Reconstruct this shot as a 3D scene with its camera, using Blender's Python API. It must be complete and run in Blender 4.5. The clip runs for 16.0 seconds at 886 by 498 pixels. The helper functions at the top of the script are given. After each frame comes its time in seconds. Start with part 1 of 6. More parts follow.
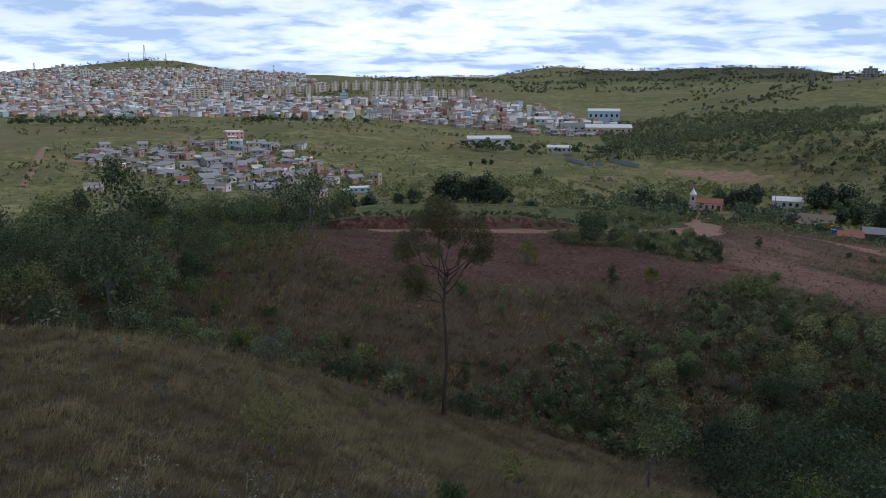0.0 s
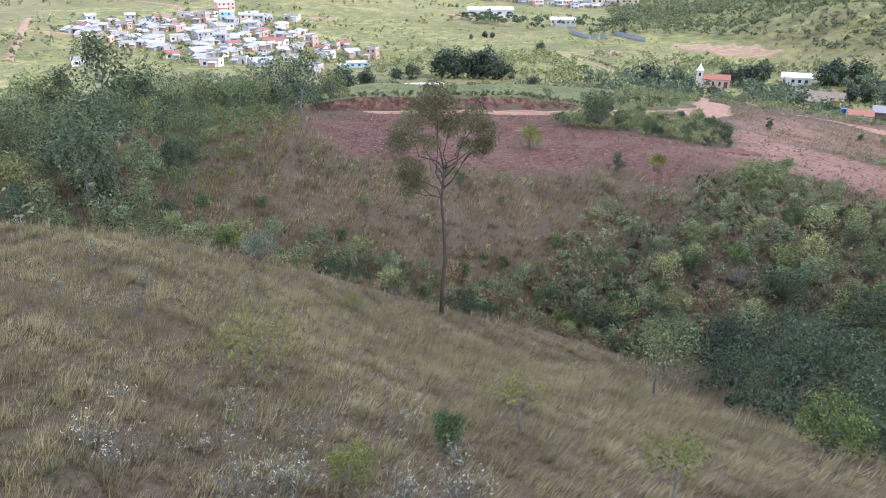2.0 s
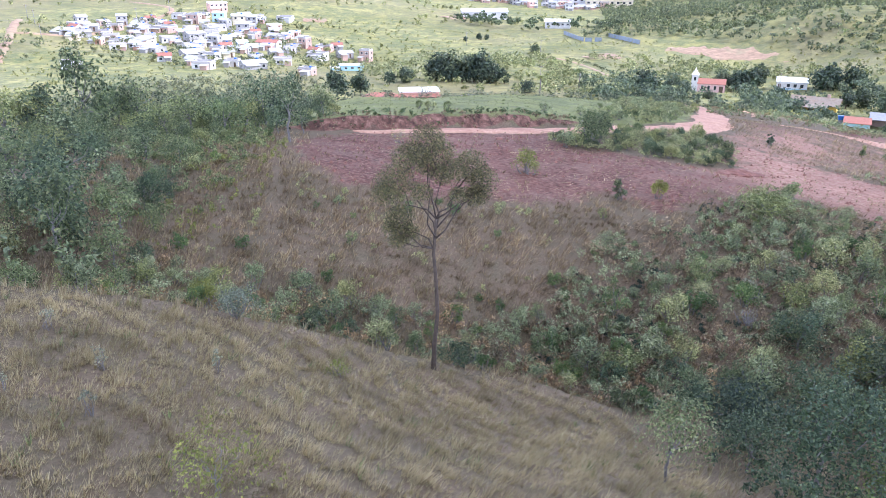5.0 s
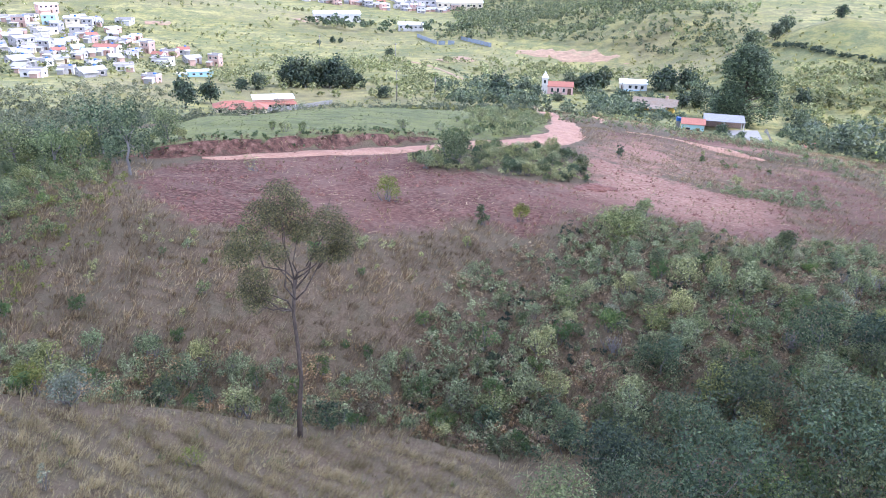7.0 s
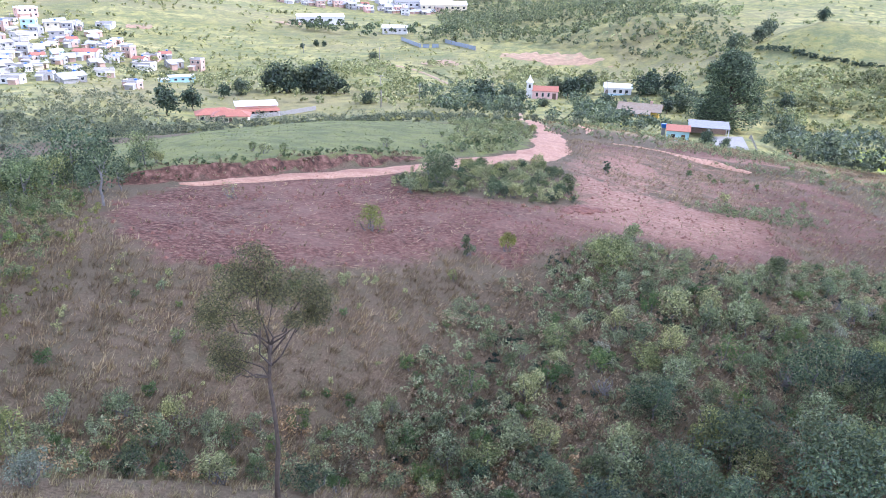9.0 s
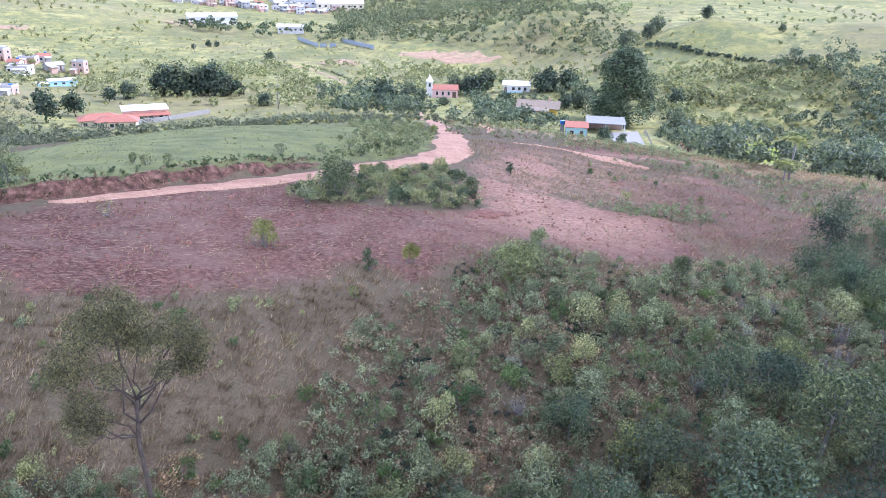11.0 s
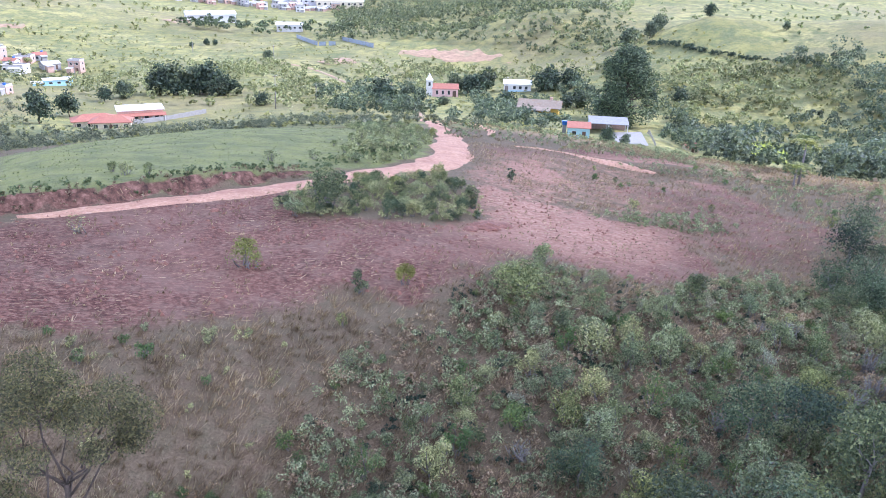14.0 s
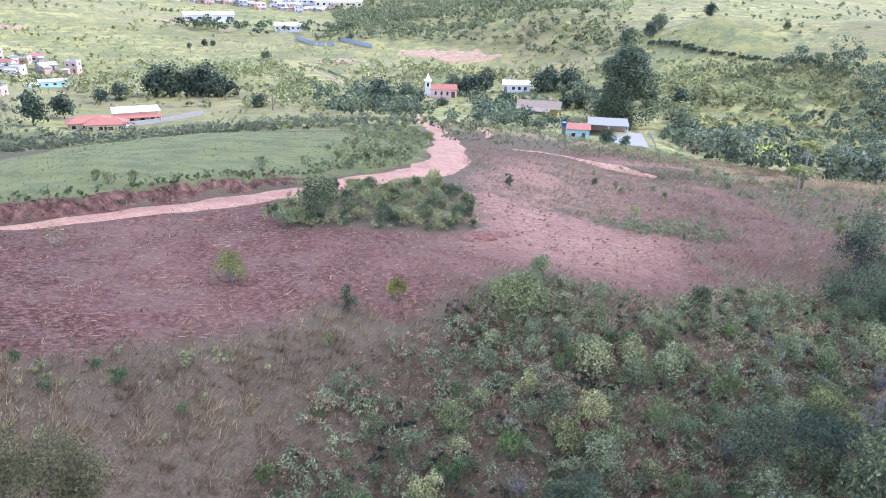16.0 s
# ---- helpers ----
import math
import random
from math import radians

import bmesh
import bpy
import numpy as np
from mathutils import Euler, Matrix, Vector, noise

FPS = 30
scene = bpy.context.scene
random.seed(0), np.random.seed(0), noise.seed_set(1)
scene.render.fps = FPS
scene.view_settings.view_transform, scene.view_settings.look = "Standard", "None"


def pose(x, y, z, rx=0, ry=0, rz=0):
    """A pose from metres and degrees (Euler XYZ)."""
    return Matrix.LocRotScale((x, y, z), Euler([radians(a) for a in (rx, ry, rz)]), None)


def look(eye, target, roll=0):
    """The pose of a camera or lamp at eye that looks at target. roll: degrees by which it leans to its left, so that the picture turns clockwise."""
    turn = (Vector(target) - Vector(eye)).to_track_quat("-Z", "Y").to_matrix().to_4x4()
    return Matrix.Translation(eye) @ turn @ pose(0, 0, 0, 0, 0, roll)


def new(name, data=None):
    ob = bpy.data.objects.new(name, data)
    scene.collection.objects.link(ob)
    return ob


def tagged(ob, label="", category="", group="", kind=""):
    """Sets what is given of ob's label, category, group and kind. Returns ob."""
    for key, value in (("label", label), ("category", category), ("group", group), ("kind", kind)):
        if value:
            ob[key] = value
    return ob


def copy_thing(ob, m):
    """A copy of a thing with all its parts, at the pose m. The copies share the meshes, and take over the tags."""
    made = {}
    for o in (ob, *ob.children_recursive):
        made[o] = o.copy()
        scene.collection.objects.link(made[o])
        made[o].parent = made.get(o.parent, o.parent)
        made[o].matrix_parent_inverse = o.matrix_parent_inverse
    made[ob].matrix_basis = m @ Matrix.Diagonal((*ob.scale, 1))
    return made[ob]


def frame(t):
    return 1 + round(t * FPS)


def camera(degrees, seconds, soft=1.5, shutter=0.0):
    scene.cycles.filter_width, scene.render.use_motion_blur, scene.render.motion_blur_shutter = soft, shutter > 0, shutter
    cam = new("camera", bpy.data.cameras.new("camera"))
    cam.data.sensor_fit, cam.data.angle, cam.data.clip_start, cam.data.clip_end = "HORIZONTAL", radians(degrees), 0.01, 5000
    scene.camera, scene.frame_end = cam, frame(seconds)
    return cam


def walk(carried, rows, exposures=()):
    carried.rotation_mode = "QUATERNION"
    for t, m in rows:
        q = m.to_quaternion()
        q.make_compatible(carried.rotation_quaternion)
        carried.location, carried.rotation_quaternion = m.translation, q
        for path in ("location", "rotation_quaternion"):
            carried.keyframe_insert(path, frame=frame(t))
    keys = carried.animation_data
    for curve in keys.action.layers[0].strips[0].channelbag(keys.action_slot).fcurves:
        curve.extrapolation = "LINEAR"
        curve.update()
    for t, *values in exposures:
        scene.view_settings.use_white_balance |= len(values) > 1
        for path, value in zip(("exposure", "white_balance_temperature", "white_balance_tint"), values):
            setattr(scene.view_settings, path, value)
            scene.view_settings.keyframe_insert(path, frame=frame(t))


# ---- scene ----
cam = camera(59.8, 16.0, 0.85)
PATH = [
    (0, (-0.021, -3.737, 0.707), (-0.021, -1.784, 0.276), 0.0),
    (0.5, (-0.009, -3.062, 0.675), (-0.009, -1.148, 0.095), 0.0),
    (1, (-0.016, -2.491, 0.668), (-0.014, -0.63, -0.063), 0.1),
    (1.5, (0.009, -2.034, 0.711), (0.011, -0.173, -0.024), 0.1),
    (2, (0.031, -1.62, 0.836), (0.033, 0.24, 0.101), 0.1),
    (2.5, (0.056, -1.213, 0.946), (0.059, 0.647, 0.21), 0.1),
    (3, (0.068, -0.766, 1.083), (0.073, 1.093, 0.345), 0.1),
    (3.5, (0.09, -0.316, 1.295), (0.095, 1.542, 0.557), 0.1),
    (5.8, (0.125, 2.27, 2.43), (0.175, 4.13, 1.696), 0.8),
    (6, (0.155, 2.515, 2.56), (0.259, 4.373, 1.827), 0.9),
    (6.5, (0.252, 3.1, 2.922), (0.508, 4.943, 2.19), 1.2),
    (7, (0.325, 3.573, 3.308), (0.691, 5.399, 2.578), 1.4),
    (7.5, (0.385, 4.067, 3.773), (0.751, 5.893, 3.042), 1.4),
    (8, (0.46, 4.608, 4.291), (0.825, 6.434, 3.562), 1.3),
    (8.5, (0.598, 5.058, 4.655), (0.961, 6.884, 3.926), 1.3),
    (9, (0.756, 5.587, 4.718), (1.158, 7.406, 3.99), 1.4),
    (9.5, (0.975, 6.227, 4.691), (1.57, 7.995, 3.97), 1.7),
    (9.7, (1.128, 6.408, 4.696), (1.757, 8.163, 3.972), 1.6),
    (12, (2.23, 9.826, 4.458), (2.863, 11.579, 3.732), 1.8),
    (12.5, (2.515, 10.429, 4.444), (3.147, 12.182, 3.717), 1.8),
    (13, (2.776, 10.886, 4.476), (3.407, 12.638, 3.748), 1.7),
    (13.5, (3.052, 11.424, 4.477), (3.684, 13.176, 3.748), 1.7),
    (14, (3.336, 11.88, 4.498), (3.967, 13.632, 3.767), 1.7),
    (14.5, (3.637, 12.353, 4.502), (4.267, 14.105, 3.771), 1.6),
    (15, (3.875, 12.767, 4.5), (4.506, 14.518, 3.768), 1.6),
    (15.5, (4.151, 13.254, 4.509), (4.781, 15.006, 3.777), 1.6),
    (16, (4.407, 13.787, 4.516), (5.038, 15.538, 3.785), 1.6),
]
EXPOSURES = [(t, stops, kelvin, 16 + 9 * min(t, 6) / 6) for t, stops, kelvin in ((0.0, -1.66, 5550), (0.5, -1.72, 5300), (0.75, -1.36, 5500), (1.0, -0.8, 5550), (1.5, 0.26, 5550), (2.0, 0.54, 5500), (3.0, 0.71, 5400), (6.0, 0.87, 5200), (9.0, 0.86, 5150), (16.0, 0.87, 5150))]
walk(cam, [(t, look(eye, target, roll)) for t, eye, target, roll in PATH], EXPOSURES)

# ---------------------------------------------------------------- sky, sun, cloud
SUN_AZIMUTH, SUN_HEIGHT = 99.0, 40.0  # degrees clockwise from +y, degrees above the horizon
SUN_WAY = Vector((math.sin(radians(SUN_AZIMUTH)) * math.cos(radians(SUN_HEIGHT)),
                  math.cos(radians(SUN_AZIMUTH)) * math.cos(radians(SUN_HEIGHT)),
                  math.sin(radians(SUN_HEIGHT))))


def node(tree, kind, **inputs):
    """A shader node with its inputs set; a pair (node, output) is linked."""
    n = tree.nodes.new(kind)
    for key, value in inputs.items():
        key = int(key[1:]) if key[0] == "i" and key[1:].isdigit() else key.replace("_", " ")
        if isinstance(value, tuple) and len(value) == 2 and isinstance(value[0], bpy.types.Node):
            tree.links.new(value[0].outputs[value[1]], n.inputs[key])
        elif isinstance(value, bpy.types.Node):
            tree.links.new(value.outputs[0], n.inputs[key])
        else:
            n.inputs[key].default_value = value
    return n


def math_node(tree, op, a, b=0.0, clamp=False):
    n = node(tree, "ShaderNodeMath", i0=a, i1=b)
    n.operation, n.use_clamp = op, clamp
    return n


def ramp(tree, fac, *stops):
    n = node(tree, "ShaderNodeValToRGB", Fac=fac)
    e = n.color_ramp.elements
    while len(e) < len(stops):
        e.new(0.5)
    for k, (pos, col) in enumerate(stops):
        e[k].position = pos
        e[k].color = (*col, 1) if isinstance(col, tuple) else (col, col, col, 1)
    return n


def mix(tree, fac, a, b, blend="MIX"):
    n = tree.nodes.new("ShaderNodeMix")
    n.data_type, n.blend_type = "RGBA", blend
    for socket, value in ((n.inputs[0], fac), (n.inputs[6], a), (n.inputs[7], b)):
        if isinstance(value, tuple) and len(value) == 2:
            tree.links.new(value[0].outputs[value[1]], socket)
        elif isinstance(value, bpy.types.Node):
            tree.links.new(value.outputs[0], socket)
        elif isinstance(value, tuple):
            socket.default_value = (*value, 1)
        else:
            socket.default_value = value
    return (n, 2)


world = bpy.data.worlds.new("world")
scene.world = world
world.use_nodes = True
wt = world.node_tree
wt.nodes.clear()
sky = wt.nodes.new("ShaderNodeTexSky")
sky.sky_type, sky.sun_disc = "NISHITA", False
sky.sun_elevation, sky.sun_rotation = radians(SUN_HEIGHT), radians(SUN_AZIMUTH)
sky.air_density, sky.dust_density, sky.ozone_density = 1.0, 1.6, 1.5
coord = wt.nodes.new("ShaderNodeTexCoord")
axes = node(wt, "ShaderNodeSeparateXYZ", Vector=(coord, "Generated"))
flat = math_node(wt, "ADD", math_node(wt, "MAXIMUM", (axes, 2), 0.0), 0.14)
plane = node(wt, "ShaderNodeCombineXYZ", X=math_node(wt, "DIVIDE", (axes, 0), flat), Y=math_node(wt, "DIVIDE", (axes, 1), flat), Z=0.0)
puffs = node(wt, "ShaderNodeTexNoise", Vector=plane, Scale=1.9, Detail=9.0, Roughness=0.6, Distortion=0.2)
veil = node(wt, "ShaderNodeTexNoise", Vector=plane, Scale=0.35, Detail=3.0, Roughness=0.5)
cover = ramp(wt, math_node(wt, "ADD", math_node(wt, "MULTIPLY", puffs, 0.6), math_node(wt, "MULTIPLY", veil, 0.5)), (0.47, 0.0), (0.60, 1.0))
shade = ramp(wt, puffs, (0.48, (15.0, 15.4, 16.0)), (0.72, (9.5, 10.2, 11.2)))
# the cloud deck is bright low down, where the sun reaches it, and grey overhead
deck = ramp(wt, (axes, 2), (0.04, 3.0), (0.12, 2.5), (0.42, 1.0), (1.0, 0.85))
haze = mix(wt, 0.6, sky, mix(wt, 1.0, (9.2, 11.7, 14.6), deck, "MULTIPLY"))
sky_colour = mix(wt, cover, haze, mix(wt, 1.0, shade, deck, "MULTIPLY"))
background = node(wt, "ShaderNodeBackground", Color=sky_colour, Strength=0.088)
wt.links.new(background.outputs[0], node(wt, "ShaderNodeOutputWorld").inputs["Surface"])

sun = new("sun", bpy.data.lights.new("sun", "SUN"))
sun.data.energy, sun.data.angle, sun.data.color = 4.2, radians(0.53), (1.0, 0.94, 0.84)
sun.matrix_world = look(SUN_WAY * 900, (0, 0, 0))


# ---------------------------------------------------------------- materials
def material(name):
    m = bpy.data.materials.new(name)
    m.use_nodes = True
    t = m.node_tree
    t.nodes.clear()
    return m, t


def finish(t, shader):
    t.links.new(shader.outputs[0], node(t, "ShaderNodeOutputMaterial").inputs["Surface"])


def where(t):
    return (t.nodes.new("ShaderNodeNewGeometry"), "Position")


def grain(t, scale, detail=4.0, rough=0.6, vector=None):
    return node(t, "ShaderNodeTexNoise", Vector=vector or where(t), Scale=scale, Detail=detail, Roughness=rough)


def attr(t, name):
    n = t.nodes.new("ShaderNodeAttribute")
    n.attribute_name = name
    return (n, "Fac")


def bump(t, height_node, strength, distance):
    return node(t, "ShaderNodeBump", Height=height_node, Strength=strength, Distance=distance)


def make_ground():
    m, t = material("ground")
    fine, mid, broad, huge = grain(t, 9.0, 6, 0.7), grain(t, 1.1, 5), grain(t, 0.16, 4), grain(t, 0.021, 5)
    straw = ramp(t, fine, (0.3, (0.085, 0.06, 0.037)), (0.55, (0.21, 0.15, 0.094)), (0.75, (0.34, 0.26, 0.17)))
    weeds = ramp(t, fine, (0.3, (0.066, 0.066, 0.036)), (0.7, (0.165, 0.155, 0.088)))
    dry = mix(t, ramp(t, mid, (0.44, 0.0), (0.68, 0.5)), straw, weeds)
    dry = mix(t, ramp(t, broad, (0.40, 0.0), (0.62, 0.55)), dry, (0.145, 0.118, 0.072))
    lawn = ramp(t, fine, (0.25, (0.14, 0.148, 0.05)), (0.55, (0.24, 0.245, 0.085)), (0.8, (0.32, 0.315, 0.125)))
    lawn = mix(t, ramp(t, mid, (0.45, 0.0), (0.75, 0.5)), lawn, (0.25, 0.23, 0.14))
    lawn = mix(t, ramp(t, grain(t, 0.33, 6, 0.7), (0.44, 0.0), (0.6, 0.75)), lawn, ramp(t, grain(t, 5.0, 5, 0.7), (0.3, (0.085, 0.10, 0.045)), (0.7, (0.19, 0.20, 0.095))))
    c = mix(t, attr(t, "green"), dry, lawn)
    field = ramp(t, huge, (0.32, (0.16, 0.158, 0.058)), (0.48, (0.27, 0.246, 0.09)), (0.68, (0.35, 0.31, 0.13)))
    field = mix(t, ramp(t, broad, (0.52, 0.0), (0.66, 0.75)), field, (0.115, 0.14, 0.055))
    field = mix(t, ramp(t, grain(t, 0.10, 7, 0.72), (0.45, 0.0), (0.54, 0.6)), field, ramp(t, grain(t, 0.7, 5, 0.7), (0.35, (0.06, 0.072, 0.042)), (0.65, (0.15, 0.168, 0.09))))
    field = mix(t, ramp(t, grain(t, 0.28, 8, 0.78), (0.47, 0.0), (0.62, 0.6)), field, (0.085, 0.105, 0.05))
    field = mix(t, ramp(t, grain(t, 1.3, 5, 0.8), (0.48, 0.0), (0.66, 0.35)), field, (0.13, 0.14, 0.06))
    field = mix(t, ramp(t, grain(t, 0.006, 4), (0.48, 0.0), (0.62, 0.5)), field, ramp(t, grain(t, 0.05, 6), (0.35, (0.12, 0.105, 0.06)), (0.65, (0.25, 0.20, 0.115))))
    c = mix(t, attr(t, "pasture"), c, field)
    c = mix(t, attr(t, "lush"), c, (0.22, 0.26, 0.035))
    earth = ramp(t, grain(t, 3.2, 9, 0.75), (0.36, (0.05, 0.021, 0.016)), (0.49, (0.128, 0.058, 0.043)), (0.64, (0.30, 0.165, 0.115)))
    pale = ramp(t, grain(t, 2.2, 8, 0.72), (0.3, (0.17, 0.085, 0.056)), (0.48, (0.39, 0.215, 0.145)), (0.70, (0.58, 0.36, 0.26)))
    earth = mix(t, ramp(t, grain(t, 0.35, 6, 0.7), (0.47, 0.0), (0.62, 0.5)), earth, (0.21, 0.145, 0.105))
    earth = mix(t, attr(t, "trodden"), earth, pale)
    earth = mix(t, ramp(t, grain(t, 0.11, 6, 0.68), (0.42, 0.0), (0.60, 0.75)), earth, mix(t, 0.5, earth, (0.30, 0.165, 0.12)))
    scratch = node(t, "ShaderNodeTexNoise", Vector=node(t, "ShaderNodeMapping", Vector=where(t), Rotation=(0, 0, 0.5), Scale=(1.0, 5.0, 1.0)), Scale=2.4, Detail=5.0, Roughness=0.65)
    earth = mix(t, ramp(t, scratch, (0.56, 0.0), (0.66, 0.6)), earth, (0.35, 0.25, 0.18))
    ragged = math_node(t, "ADD", attr(t, "soil"), math_node(t, "MULTIPLY", math_node(t, "SUBTRACT", grain(t, 0.7, 8, 0.78), 0.5), 1.7))
    c = mix(t, ramp(t, ragged, (0.34, 0.0), (0.70, 1.0)), c, earth)
    face = ramp(t, grain(t, 1.6, 7, 0.7), (0.35, (0.06, 0.036, 0.028)), (0.52, (0.19, 0.10, 0.07)), (0.66, (0.36, 0.20, 0.145)))
    c = mix(t, ramp(t, math_node(t, "ADD", attr(t, "bank"), math_node(t, "MULTIPLY", math_node(t, "SUBTRACT", mid, 0.5), 1.2)), (0.35, 0.0), (0.6, 1.0)), c, face)
    relief = math_node(t, "ADD", fine, math_node(t, "MULTIPLY", mid, 2.0))
    s = node(t, "ShaderNodeBsdfPrincipled", Base_Color=c, Roughness=0.95, Normal=bump(t, relief, 0.7, 0.12))
    s.inputs["Specular IOR Level"].default_value = 0.1
    finish(t, s)
    return m


def make_road():
    m, t = material("dirt_road")
    c = ramp(t, grain(t, 3.0, 8, 0.72), (0.28, (0.33, 0.165, 0.105)), (0.5, (0.55, 0.315, 0.20)), (0.75, (0.66, 0.45, 0.34)))
    c = mix(t, ramp(t, grain(t, 0.45, 4), (0.42, 0.0), (0.7, 0.6)), c, (0.33, 0.16, 0.115))
    s = node(t, "ShaderNodeBsdfPrincipled", Base_Color=c, Roughness=0.95, Normal=bump(t, grain(t, 6.0, 6), 0.6, 0.06))
    s.inputs["Specular IOR Level"].default_value = 0.15
    finish(t, s)
    return m


def make_foliage(name, dark, light, yellow, glow=0.35, scale=0.7, lace=0.0):
    """Leaves: each leaf varies, clumps vary, whole plants vary; light comes through."""
    m, t = material(name)
    geo = t.nodes.new("ShaderNodeNewGeometry")
    info = t.nodes.new("ShaderNodeObjectInfo")
    one = ramp(t, (geo, "Random Per Island"), (0.0, dark), (0.75, light), (1.0, yellow))
    patch = ramp(t, grain(t, scale, 3), (0.35, 0.65), (0.65, 1.25))
    c = mix(t, 1.0, one, patch, "MULTIPLY")
    plant = ramp(t, (info, "Random"), (0.0, (0.72, 0.80, 0.78)), (0.5, (1.0, 1.0, 1.0)), (1.0, (1.28, 1.16, 0.95)))
    c = mix(t, 1.0, c, plant, "MULTIPLY")
    top = node(t, "ShaderNodeBsdfPrincipled", Base_Color=c, Roughness=0.55)
    top.inputs["Specular IOR Level"].default_value = 0.25
    back = node(t, "ShaderNodeBsdfTranslucent", Color=mix(t, 1.0, c, (1.25, 1.3, 0.7), "MULTIPLY"))
    both = node(t, "ShaderNodeMixShader", Fac=glow, i1=top, i2=back)
    if lace:
        # sprays of fine leaves with gaps between them
        gaps = ramp(t, node(t, "ShaderNodeTexNoise", Vector=where(t), Scale=lace, Detail=1.0, Roughness=0.6), (0.405, 0.0), (0.415, 1.0))
        both = node(t, "ShaderNodeMixShader", Fac=gaps, i1=node(t, "ShaderNodeBsdfTransparent"), i2=both)
    finish(t, both)
    return m


def make_plain(name, colour, rough=0.8, vary=0.25, scale=3.0, metal=0.0, stain=None, stain_scale=0.6, relief=0.15):
    """A painted, plastered or rendered surface with grain and stains."""
    m, t = material(name)
    low = tuple(v * (1 - vary) for v in colour)
    high = tuple(min(1, v * (1 + vary * 0.5)) for v in colour)
    c = ramp(t, grain(t, scale, 6, 0.65), (0.3, low), (0.7, high))
    if stain:
        c = mix(t, ramp(t, grain(t, stain_scale, 5), (0.5, 0.0), (0.72, 0.7)), c, stain)
    s = node(t, "ShaderNodeBsdfPrincipled", Base_Color=c, Roughness=rough, Metallic=metal, Normal=bump(t, grain(t, scale * 4, 4), relief, 0.05))
    finish(t, s)
    return m


ground_material, road_material = make_ground(), make_road()
leaf_grey = make_foliage("leaf_grey_green", (0.08, 0.09, 0.052), (0.34, 0.365, 0.222), (0.49, 0.485, 0.305), 0.38)
leaf_green = make_foliage("leaf_green", (0.07, 0.09, 0.043), (0.255, 0.285, 0.145), (0.40, 0.415, 0.215), 0.36)
leaf_dark = make_foliage("leaf_dark_green", (0.033, 0.049, 0.031), (0.13, 0.165, 0.098), (0.24, 0.27, 0.15), 0.3)
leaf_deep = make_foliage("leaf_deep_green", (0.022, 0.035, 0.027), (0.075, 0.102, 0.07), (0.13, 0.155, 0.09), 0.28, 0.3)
leaf_fresh = make_foliage("leaf_fresh_green", (0.065, 0.10, 0.04), (0.15, 0.21, 0.085), (0.25, 0.29, 0.12), 0.38)
leaf_yellow = make_foliage("leaf_yellow_green", (0.13, 0.14, 0.04), (0.27, 0.28, 0.085), (0.38, 0.35, 0.11), 0.4)
leaf_tree = make_foliage("leaf_eucalypt", (0.04, 0.045, 0.026), (0.15, 0.15, 0.08), (0.25, 0.222, 0.108), 0.3)
leaf_pale = make_foliage("leaf_silver", (0.14, 0.15, 0.115), (0.32, 0.33, 0.26), (0.48, 0.46, 0.38), 0.3)
leaf_wood = make_foliage("leaf_far_wood", (0.040, 0.058, 0.045), (0.14, 0.17, 0.115), (0.25, 0.27, 0.16), 0.3, 0.09, 3.6)
leaf_scrub = make_foliage("leaf_valley_scrub", (0.08, 0.098, 0.055), (0.28, 0.295, 0.155), (0.45, 0.44, 0.24), 0.35, 0.06, 3.4)
leaf_weed = make_foliage("leaf_field_weed", (0.11, 0.12, 0.055), (0.25, 0.255, 0.12), (0.36, 0.345, 0.17), 0.35, 0.08)
leaf_blue = make_foliage("leaf_blue_green", (0.042, 0.063, 0.04), (0.15, 0.19, 0.115), (0.27, 0.30, 0.18), 0.3)
leaf_brush = make_foliage("leaf_far_brush", (0.065, 0.075, 0.055), (0.20, 0.215, 0.155), (0.31, 0.31, 0.21), 0.35, 0.2, 5.0)
grass_dry = make_foliage("grass_dry", (0.27, 0.197, 0.13), (0.44, 0.34, 0.232), (0.56, 0.455, 0.325), 0.35, 0.35)
grass_red = make_foliage("grass_russet", (0.135, 0.09, 0.063), (0.375, 0.272, 0.193), (0.54, 0.425, 0.315), 0.4, 0.3)
grass_green = make_foliage("grass_green", (0.085, 0.10, 0.05), (0.19, 0.22, 0.115), (0.29, 0.30, 0.17), 0.35, 0.3)
grass_lawn = make_foliage("grass_lawn", (0.115, 0.125, 0.045), (0.23, 0.24, 0.09), (0.33, 0.325, 0.14), 0.35, 0.3)
petal_white = make_foliage("petal_white", (0.42, 0.39, 0.34), (0.62, 0.58, 0.52), (0.72, 0.68, 0.62), 0.3)
bark_brown = make_plain("bark_brown", (0.10, 0.075, 0.055), 0.95, 0.5, 8.0, relief=0.5)
bark_pale = make_plain("bark_pale", (0.24, 0.22, 0.20), 0.95, 0.3, 8.0, relief=0.4)
bark_grey = make_plain("bark_grey", (0.22, 0.20, 0.18), 0.95, 0.4, 8.0, relief=0.5)

